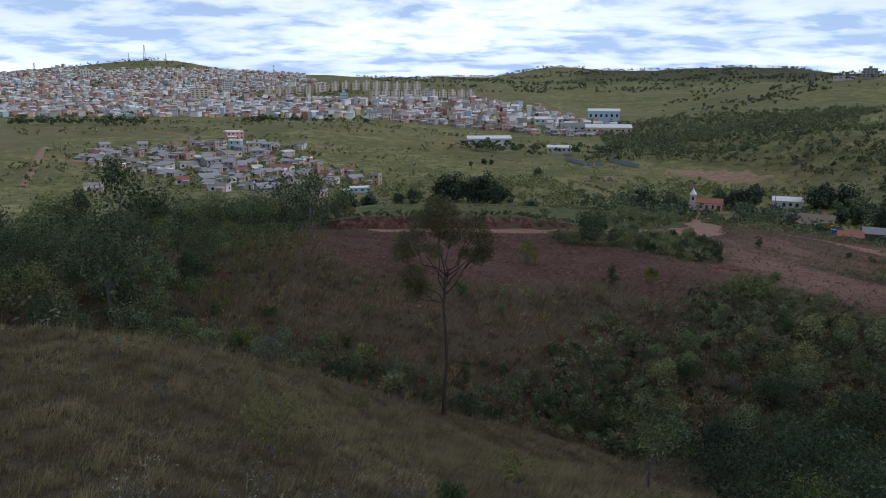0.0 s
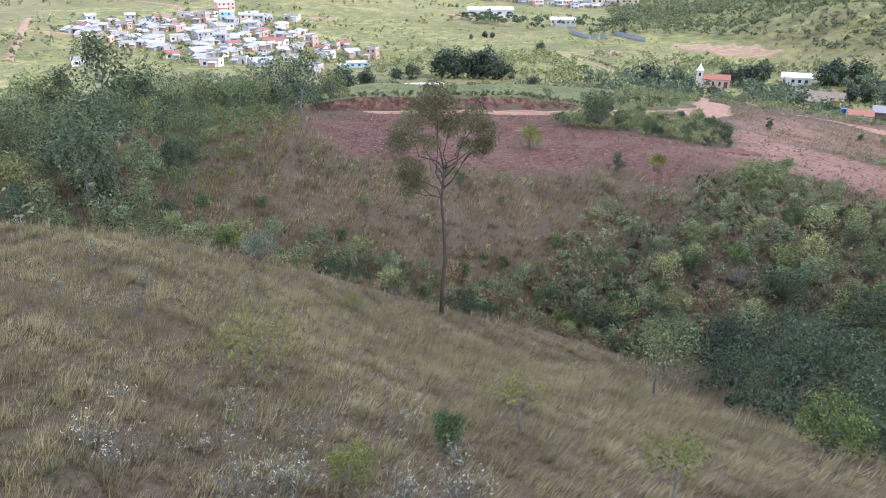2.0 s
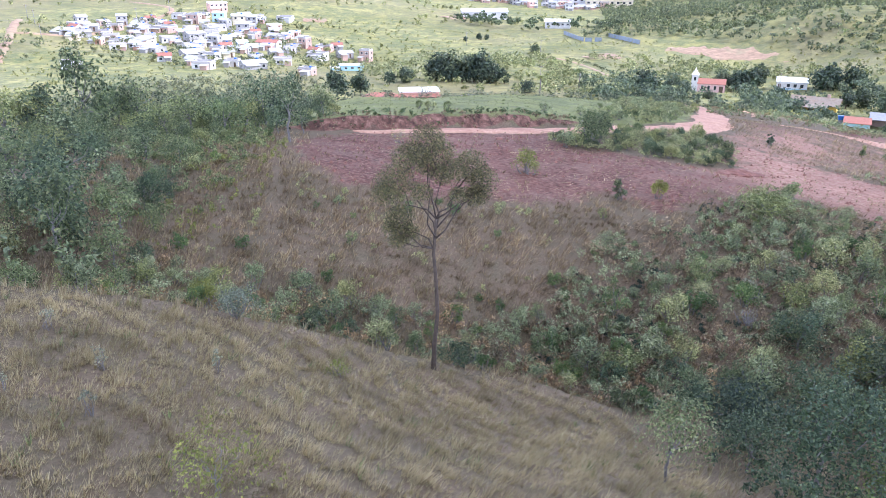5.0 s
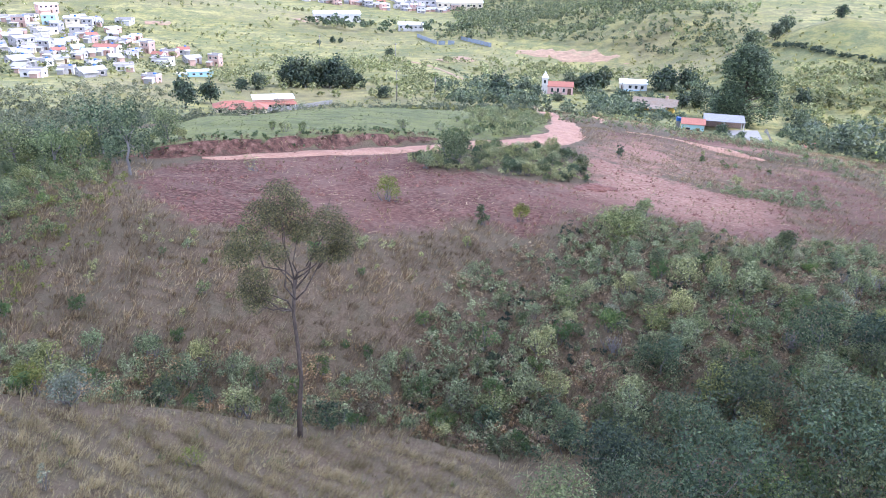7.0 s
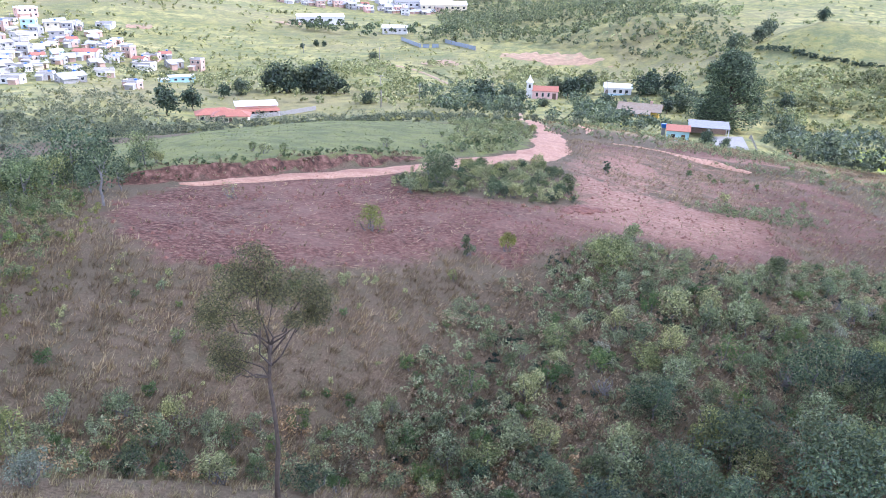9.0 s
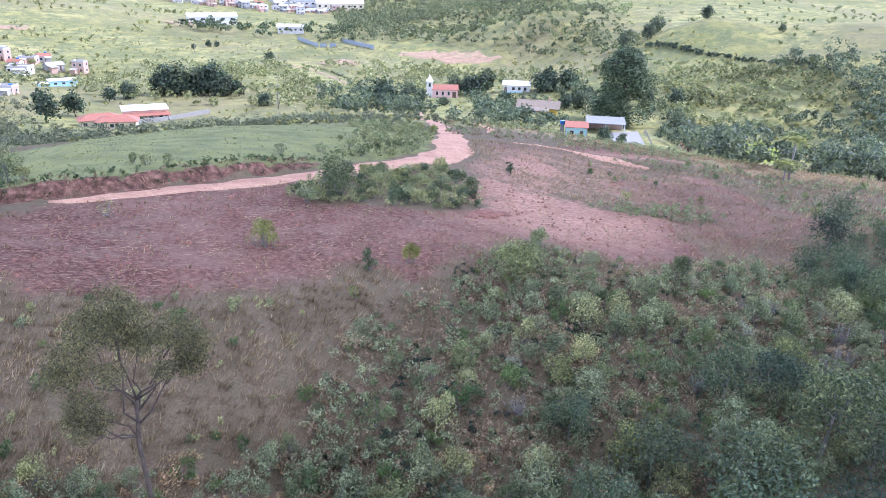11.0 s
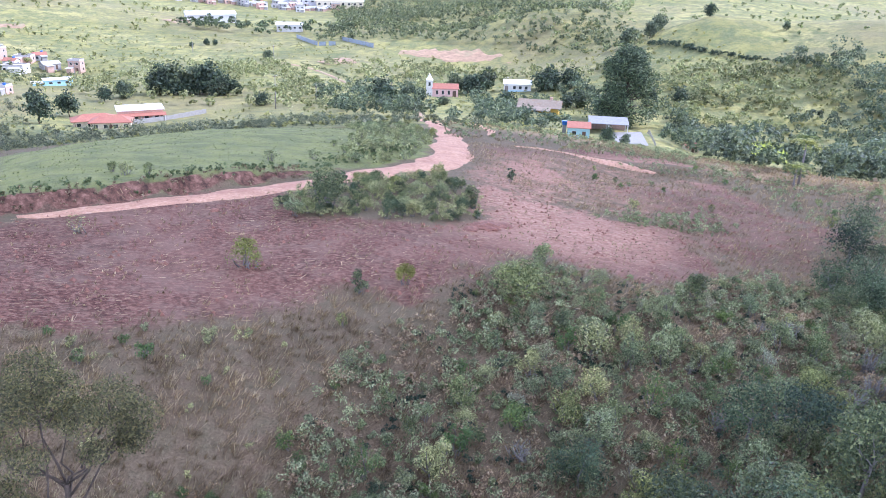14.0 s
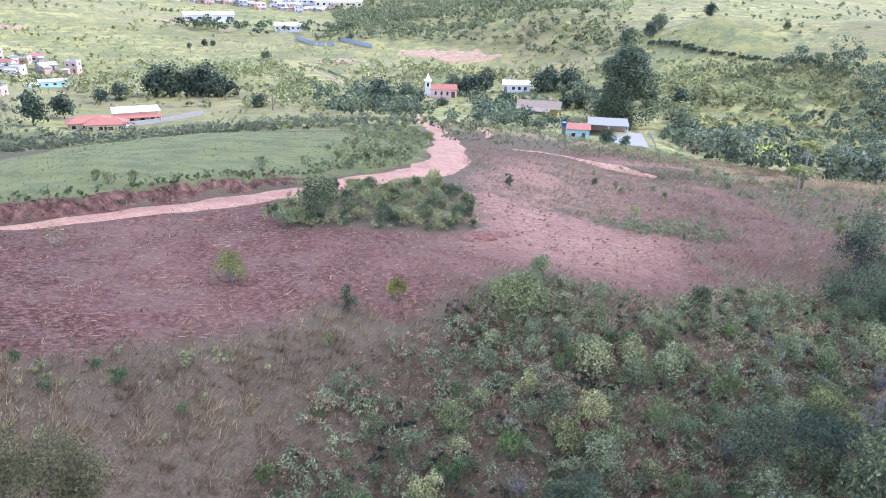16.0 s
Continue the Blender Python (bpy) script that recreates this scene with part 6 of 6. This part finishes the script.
def ranch():
    """Tile-roofed houses, a white-roofed house and its long wall behind the grassy flat."""
    for x, y, w, d, turn in ((-17.5, 247, 13, 6.5, 8), (-12.5, 240, 12, 6, -4)):
        ob = thing("ranch_house", "long low house with hipped clay-tile roof", "house", "tile-roofed ranch houses", pose(x, y, at_ground(x, y), 0, 0, turn) @ Matrix.Diagonal((0.85, 0.85, 0.85, 1)))
        part("wall", block(-w / 2, -d / 2, -1.5, w / 2, d / 2, 2.8), plaster_cream, ob)
        part("roof", hip(w, d, 2.8, 1.7, 0.7), tile_red, ob, "red clay-tile hipped roof")
        for k in range(4):
            window_on(ob, -w / 2 + w * (k + 0.5) / 4, -d / 2, 1.5, 1.2, 1.1, 0)
        door_on(ob, 0, -d / 2, 0, 1.0, 2.1, 0)
        for k in range(3):
            part("veranda_post", block(-w / 2 + 0.4 + k * (w / 2 - 0.5), -d / 2 - 0.6, -1.5, -w / 2 + 0.55 + k * (w / 2 - 0.5), -d / 2 - 0.45, 2.6), wood_dark, ob)
    x, y = -6.0, 268.0
    ob = thing("white_roof_house", "house with flat white roof and clay-tile awning", "house", m=pose(x, y, at_ground(x, y), 0, 0, 6))
    part("wall", block(-6.5, -4, -1.5, 6.5, 4, 3.4), plaster_pink, ob)
    part("roof", block(-6.9, -4.4, 3.4, 6.9, 4.4, 3.75), sheet_white, ob, "flat white roof")
    bm = block(-7.6, -6.0, 2.5, 7.2, -4.02, 2.65)
    for v in bm.verts:
        v.co.z += 0.3 * (v.co.y + 4.02)
    part("awning", bm, tile_red, ob, "red tile awning")
    for k in range(5):
        part("awning_post", block(-7.3 + 3.5 * k, -5.9, -1.5, -7.1 + 3.5 * k, -5.7, 1.9), plaster_white, ob)
    for k in range(4):
        window_on(ob, -4.5 + 3 * k, -4.0, 1.4, 1.2, 1.1, 0)
    door_on(ob, 6.0, -4.0, 0, 0.8, 2.1, 0)
    wall = thing("garden_wall", "long pale concrete garden wall of panels", "wall")
    line = [(-10 + 24 * k / 12, 254 + 20 * k / 12) for k in range(13)]
    for (x0, y0), (x1, y1) in zip(line, line[1:]):
        z = min(at_ground(x0, y0), at_ground(x1, y1))
        part("panel", block(-1.3, -0.1, -0.6, 1.3, 0.1, 1.5), concrete, wall, pose_of=pose((x0 + x1) / 2, (y0 + y1) / 2, z, 0, 0, math.degrees(math.atan2(y1 - y0, x1 - x0))))


def long_shed(x, y, w, d, tall, turn, wall_mat, roof_mat, label, name="warehouse", bays=5):
    ob = thing(name, label, "warehouse", "", pose(x, y, at_ground(x, y), 0, 0, turn))
    part("wall", gable_wall(w, d, -2.5, tall, d * 0.12), wall_mat, ob)
    part("roof", gable(w, d, tall, d * 0.12, 0.6, 0.2), roof_mat, ob)
    for k in range(bays):
        window_on(ob, -w / 2 + w * (k + 0.5) / bays, -d / 2, tall * 0.6, w / bays * 0.4, tall * 0.25, 0)
    return ob


def turquoise_shed():
    x, y = -37.5, 348.0
    ob = thing("turquoise_shed", "long shed with turquoise walls and white roof", "shed", m=pose(x, y, at_ground(x, y), 0, 0, 14) @ Matrix.Diagonal((0.72, 0.72, 0.72, 1)))
    part("wall", block(-7, -4, -1.5, 7, 4, 3.2), paint_turquoise, ob, "turquoise painted wall")
    part("roof", block(-7.4, -4.4, 3.2, 7.4, 4.4, 3.45), sheet_white, ob)
    part("wing_wall", block(-13, -5, -1.5, -7.02, 1, 2.2), paint_turquoise, ob)
    part("wing_roof", block(-13.3, -5.3, 2.2, -7.42, 1.3, 2.4), sheet_white, ob)
    for k in range(3):
        window_on(ob, -4 + 4 * k, -4, 1.8, 1.6, 1.0, 0)


def boundary_wall(points):
    """A yard wall of painted panels between thicker posts."""
    ob = thing("boundary_wall", "long grey-blue painted wall of panels", "wall", "walls about the works yard")
    for (x0, y0), (x1, y1) in zip(points, points[1:]):
        far = math.hypot(x1 - x0, y1 - y0)
        turn = math.degrees(math.atan2(y1 - y0, x1 - x0))
        for k in range(int(far / 4)):
            px, py = x0 + (x1 - x0) * (k + 0.5) / int(far / 4), y0 + (y1 - y0) * (k + 0.5) / int(far / 4)
            m = pose(px, py, at_ground(px, py), 0, 0, turn)
            part("panel", block(-1.95, -0.08, -1.0, 1.95, 0.08, 2.3), paint_slate, ob, pose_of=m)
            part("post", block(1.96, -0.14, -1.0, 2.2, 0.14, 2.5), concrete, ob, pose_of=m)


boundary_wall([(83, 520), (90, 486), (101, 482)])
boundary_wall([(108, 500), (119, 464)])
chapel()
cottage()
old_house()
farm()
ranch()
turquoise_shed()
long_shed(36, 610, 34, 14, 5, 4, plaster_white, sheet_white, "long white-roofed works building behind trees")
long_shed(84, 553, 17, 10, 4.5, -12, plaster_white, sheet_white, "white works building among dark trees")
long_shed(164, 770, 44, 22, 7, -8, plaster_cream, sheet_white, "large pale warehouse at the town's edge", bays=8)
long_shed(135, 790, 30, 18, 6, -4, plaster_white, sheet_grey, "grey-roofed warehouse at the town's edge")
long_shed(178, 862, 34, 20, 12, -10, plaster_blue, sheet_white, "tall light blue factory hall", bays=6)
long_shed(112, 830, 30, 16, 6, 0, plaster_white, sheet_white, "white-roofed warehouse in the town")

wood_mass("field_weeds", "rank weeds and low bushes over the valley fields", "scrub", [[(-230, 140), (-230, 470), (-30, 560), (130, 470), (200, 330), (120, 200), (60, 140)]], 0.03, 77, leaf_weed, (0.5, 1.8), 0.9, 11, KEEP_OPEN + [LANES], 0.2, 40)
wood_mass("upper_weeds", "rank weeds on the far pasture", "scrub", [[(150, 190), (190, 330), (180, 430), (240, 470), (236, 340), (246, 262), (228, 178)]], 0.03, 78, leaf_weed, (0.5, 2.2), 1.2, 10, KEEP_OPEN, 0.1, 40)
wood_mass("hollow_brush", "grey-brown thicket in the hollow beside the flat", "scrub", [[(-95, 285), (-60, 300), (-36, 290), (-34, 262), (-32, 205), (-34, 150), (-50, 130), (-75, 150), (-98, 240)]], 0.05, 79, leaf_brush, (1.4, 4.0), 0.7, 50, KEEP_OPEN, -0.1, 26)


# ---------------------------------------------------------------- the town on the far hills
TOWN = [(-640, 900), (-470, 830), (-260, 800), (-90, 795), (30, 765), (140, 735), (185, 790), (150, 870), (112, 960), (30, 1090), (60, 1220), (-80, 1340), (-250, 1560), (-330, 1900), (-560, 2250), (-1100, 2250), (-1500, 2000), (-1100, 1400)]
ESTATE = [(-330, 1130), (90, 1130), (90, 1260), (-40, 1450), (-330, 1450)]


def painted(name, colours):
    """Paint that differs from house to house."""
    m, t = material(name)
    geo = t.nodes.new("ShaderNodeNewGeometry")
    n = ramp(t, (geo, "Random Per Island"), *[(k / len(colours), c) for k, c in enumerate(colours)])
    n.color_ramp.interpolation = "CONSTANT"
    c = mix(t, ramp(t, grain(t, 0.25, 5), (0.55, 0.0), (0.8, 0.4)), n, (0.33, 0.30, 0.27))
    finish(t, node(t, "ShaderNodeBsdfPrincipled", Base_Color=c, Roughness=0.85))
    return m


town_walls = painted("town_walls", [(0.70, 0.68, 0.64), (0.62, 0.57, 0.48), (0.40, 0.22, 0.16), (0.78, 0.76, 0.72), (0.36, 0.35, 0.34), (0.66, 0.50, 0.43), (0.60, 0.58, 0.55), (0.42, 0.52, 0.58), (0.42, 0.24, 0.17), (0.72, 0.70, 0.66), (0.58, 0.50, 0.30)])
town_roofs = painted("town_roofs", [(0.42, 0.40, 0.38), (0.30, 0.16, 0.11), (0.58, 0.56, 0.53), (0.26, 0.25, 0.25), (0.38, 0.23, 0.17), (0.74, 0.73, 0.71), (0.30, 0.29, 0.29), (0.62, 0.60, 0.58)])


def town_spots():
    rng = np.random.RandomState(77)
    spots = []
    y = 745.0
    while y < 2250:
        x = -1500 + rng.uniform(0, 10)
        while x < 190:
            street = x % 95 < 9 or rng.rand() < 0.12
            if not street and x > -0.66 * y - 60:
                spots.append((x + rng.uniform(-4, 4), y + rng.uniform(-9, 9)))
            x += rng.uniform(7, 12) * (1 + max(0, y - 1200) / 2600)
        y += rng.uniform(8, 12) * (1 + max(0, y - 1000) / 1300)
    p = np.array(spots)
    ok = inside(p[:, 0], p[:, 1], TOWN) & ~inside(p[:, 0], p[:, 1], ESTATE) & ((p[:, 1] < 1130) | (noise2(p[:, 0], p[:, 1], 210, 78) > -0.7)) & (np.hypot(p[:, 0] + 860, p[:, 1] - 2250) > 190)
    return [tuple(q) for q in p[ok]]


def build_town():
    rng = np.random.RandomState(79)
    spots = town_spots()
    near = sorted(spots, key=lambda p: p[1] + 0.2 * abs(p[0]))[:84]
    chosen = set(near)
    made = {}
    for x, y in near:
        code = "gwbwtcgwpb"[rng.randint(10)] + str(1 + (rng.rand() < 0.45))
        label, wall_mat, roof, roof_mat = KINDS[code[0]]
        m = pose(x, y, at_ground(x, y), 0, 0, math.degrees(math.atan2(-x, y)) + rng.uniform(-30, 30))
        if code not in made:
            made[code] = make_house(label, "town houses", 7.5, 6.5, int(code[1]), wall_mat, roof, roof_mat, 700 + len(made), False, False)
            made[code].matrix_basis = m
        else:
            copy_thing(made[code], m)
    walls, roofs = [], []
    cube = np.array([(-1, -1, 0), (1, -1, 0), (1, 1, 0), (-1, 1, 0), (-1, -1, 1), (1, -1, 1), (1, 1, 1), (-1, 1, 1)], float)
    ground_z = height(np.array([p[0] for p in spots]), np.array([p[1] for p in spots]))
    for (x, y), z in zip(spots, ground_z):
        if (x, y) in chosen:
            continue
        w, d, tall = rng.uniform(2.0, 4.4), rng.uniform(2.2, 4.2), rng.choice([2.8, 3.2, 5.6, 6.2, 8.8], p=[0.4, 0.22, 0.22, 0.12, 0.04])
        a = math.atan2(-x, y) + rng.uniform(-0.9, 0.9)
        turn = np.array([(math.cos(a), math.sin(a), 0), (-math.sin(a), math.cos(a), 0), (0, 0, 1)])
        base = np.array([x, y, z])
        walls.append((cube * (w, d, tall + 3) - (0, 0, 3)) @ turn + base)
        roof = cube * (w + 0.4, d + 0.4, 0.3)
        if rng.rand() < 0.55:
            roof[4:, 1] *= 0.12
            roof[4:, 2] = 1.5
        roofs.append((roof + (0, 0, tall)) @ turn + base)
    faces = np.array([(0, 3, 2, 1), (4, 5, 6, 7), (0, 1, 5, 4), (1, 2, 6, 5), (2, 3, 7, 6), (3, 0, 4, 7)])
    for name, label, boxes, mat in (("town_house_walls", "crowded small houses climbing the far hills", walls, town_walls), ("town_roofs", "pale and rust-red roofs of the far town", roofs, town_roofs)):
        n = len(boxes)
        f = (faces[None] + (np.arange(n) * 8)[:, None, None]).reshape(-1, 4)
        tagged(new(name, mesh_of(name, np.concatenate(boxes), f, mat)), label, "town", kind="stuff")


def apartment_block(tall=14.5, w=13.0, d=11.0):
    ob = thing("apartment_block", "cream five-storey apartment block in a row", "apartment block", "apartment blocks on the ridge")
    part("wall", block(-w / 2, -d / 2, -6, w / 2, d / 2, tall), plaster_cream, ob)
    part("roof", block(-w / 2 - 0.3, -d / 2 - 0.3, tall, w / 2 + 0.3, d / 2 + 0.3, tall + 0.6), concrete, ob)
    part("stair_tower", block(-1.6, -d / 2 - 0.9, -6, 1.6, -d / 2 - 0.02, tall + 2.4), plaster_white, ob, "white stair tower")
    for s in range(5):
        for x in (-4.6, -2.9, 2.9, 4.6):
            window_on(ob, x, -d / 2, 1.7 + 2.8 * s, 1.1, 1.2, 0)
        for y in (-2.5, 2.5):
            window_on(ob, w / 2, y, 1.7 + 2.8 * s, 1.1, 1.2, 90)
    return ob


def build_estate():
    first = apartment_block()
    rows = [((-100, 1150), (40, 1205), 11), ((-208, 1375), (-48, 1400), 10), ((-300, 1350), (-215, 1360), 6)]
    done = False
    for (x0, y0), (x1, y1), n in rows:
        for k in range(n):
            x, y = x0 + (x1 - x0) * k / (n - 1), y0 + (y1 - y0) * k / (n - 1)
            m = pose(x, y, at_ground(x, y), 0, 0, 24)
            if done:
                copy_thing(first, m)
            else:
                first.matrix_basis, done = m, True


def mast(x, y, tall, wide):
    """A lattice mast: four legs that lean in, rings and crossed braces."""
    ob = thing("lattice_mast", "tall grey lattice radio mast on the skyline", "radio mast", "masts on the skyline", pose(x, y, at_ground(x, y) - 4))
    corners = [(-1, -1), (1, -1), (1, 1), (-1, 1)]
    for a, b in corners:
        part("leg", limbs_mesh("leg", [tube([(a * wide, b * wide, 0), (a * wide * 0.25, b * wide * 0.25, tall)], (0.35, 0.25), 5)], steel_grey), steel_grey, ob)
    for k in range(7):
        z0, z1 = tall * k / 7, tall * (k + 1) / 7
        r0, r1 = wide * (1 - 0.75 * k / 7), wide * (1 - 0.75 * (k + 1) / 7)
        tubes = [tube([(a * r0, b * r0, z0), (c * r1, d * r1, z1)], (0.15, 0.15), 4) for (a, b), (c, d) in zip(corners, corners[1:] + corners[:1])]
        part("brace", limbs_mesh("brace", tubes, steel_grey), steel_grey, ob)


def tall_building(x, y, w, d, tall, mat, label):
    ob = thing("tall_building", label, "building", "", pose(x, y, at_ground(x, y), 0, 0, math.degrees(math.atan2(-x, y))))
    part("wall", block(-w / 2, -d / 2, -5, w / 2, d / 2, tall), mat, ob)
    part("roof", block(-w / 2 - 0.3, -d / 2 - 0.3, tall, w / 2 + 0.3, d / 2 + 0.3, tall + 0.7), concrete, ob)
    part("lift_house", block(-2, -2, tall + 0.7, 2, 2, tall + 3.4), mat, ob)
    for s in range(int(tall / 3)):
        for k in range(4):
            window_on(ob, -w / 2 + w * (k + 0.5) / 4, -d / 2, 1.6 + 3 * s, w / 8, 1.3, 0)


def utility_pole(x, y, tall=8.5):
    ob = thing("utility_pole", "grey concrete utility pole with a crossarm", "utility pole", "utility poles", pose(x, y, at_ground(x, y) - 0.3, 0, 0, 15))
    part("pole", limbs_mesh("pole", [tube([(0, 0, 0), (0, 0, tall)], (0.17, 0.1), 7)], concrete), concrete, ob)
    part("crossarm", block(-0.9, -0.06, tall - 0.7, 0.9, 0.06, tall - 0.55), wood_dark, ob)
    for k in (-0.8, 0, 0.8):
        part("insulator", limbs_mesh("insulator", [tube([(k, 0, tall - 0.55), (k, 0, tall - 0.3)], (0.05, 0.04), 5)], sheet_white), sheet_white, ob)


build_town()
wood_mass("town_garden_trees", "dark garden trees between the town's houses", "woodland", [TOWN], 0.0018, 72, leaf_wood, (4, 8), 2.8, 13, (), 0.3, 120)
wood_mass("village_trees", "dark garden trees between the village houses", "woodland", [[(-215, 330), (-215, 470), (-170, 540), (-100, 540), (-40, 440), (-40, 330)]], 0.01, 75, leaf_wood, (2.0, 5.0), 1.2, 36, (), 0.0, 30)
build_estate()
mast(-862, 2290, 44, 3.2)
mast(-905, 2280, 24, 2.2)
mast(-800, 2285, 20, 2.0)
mast(-323, 1505, 46, 3.0)
mast(-880, 1700, 40, 2.5)
tall_building(-765, 1690, 22, 14, 22, plaster_white, "white slab building on the town's skyline")
tall_building(-355, 1290, 14, 12, 24, plaster_white, "white tower block in the town")
tall_building(-345, 1110, 24, 14, 16, plaster_cream, "yellowish building in the town")
tall_building(-128, 1010, 10, 10, 14, plaster_blue, "light blue narrow building in the town")
tall_building(-20, 1000, 14, 12, 16, plaster_white, "grey-white block in the town")
tall_building(575, 1060, 18, 12, 12, plaster_grey, "grey block on the eastern ridge")
tall_building(505, 1075, 5, 5, 13, concrete, "slender water tower on the eastern ridge")
tall_building(545, 1070, 26, 10, 4, plaster_white, "low pale building on the eastern ridge")
for x, y in [(-195, 395), (-212, 425), (-228, 450), (-168, 480), (-150, 520), (-128, 455), (-110, 500), (-38, 415), (58, 440), (18, 480), (40, 300), (128, 290), (-186, 500), (-180, 545)]:
    utility_pole(x, y)

# dirt tracks and bare red patches across the valley
far_soil = make_plain("far_red_soil", (0.30, 0.195, 0.12), 0.95, 0.4, 0.3, stain=(0.22, 0.21, 0.11), stain_scale=0.12)
draped_strip("hill_track", [(-184, 330, 2.0), (-198, 366, 2.3), (-213, 400, 2.3), (-222, 425, 2.2), (-232, 450, 1.8)], far_soil, 0.35, "red dirt track up a grassy hill", "dirt track", 4.0, 5, 0.3)
draped_strip("village_track", [(-215, 400, 2.0), (-190, 416, 2.0), (-186, 440, 2.2), (-188, 470, 2.2), (-180, 505, 2.4), (-178, 545, 2.6), (-188, 570, 2.6), (-230, 600, 2.2)], far_soil, 0.35, "orange dirt road through the village", "dirt track", 4.0, 5, 0.3)
draped_strip("field_track", [(77, 338, 1.1), (75.4, 381, 1.3), (72, 407, 1.4), (65, 426, 1.6), (58, 434, 1.2)], far_soil, 0.3, "pale dirt track across a field", "dirt track", 3.0, 5, 0.3)
draped_strip("chapel_track", [(64, 201, 1.5), (70, 220, 1.6), (76, 240, 1.8), (84, 275, 2.0), (95, 292, 2.4)], far_soil, 0.2, "dirt road on to the chapel", "dirt track", 3.0, 5, 0.3)
draped_strip("bare_patch", [(78, 424, 5), (92, 428, 13), (104, 430, 8)], far_soil, 0.4, "patch of bare red soil in a field", "bare soil", 3.0, 9, 0.5)
draped_strip("bare_slope", [(128, 448, 4), (148, 437, 11), (168, 425, 12), (186, 406, 4)], far_soil, 0.4, "long strip of bare red soil", "bare soil", 3.0, 9, 0.5)
draped_strip("roadside_soil", [(50, 266, 0.8), (55, 268, 2.4), (60, 271, 2.0), (64, 274, 0.6)], far_soil, 0.25, "heap of orange soil beside the brush", "bare soil", 1.5, 7, 0.5)
draped_strip("quarry_scar", [(-92, 538, 3), (-82, 540, 9), (-70, 543, 4)], far_soil, 0.5, "cut bank of bare earth above the village", "bare soil", 3.0, 7, 0.5)
draped_strip("works_scar", [(4, 588, 4), (14, 596, 11), (24, 604, 4)], far_soil, 0.5, "red cut bank beside the works", "bare soil", 3.0, 7, 0.5)
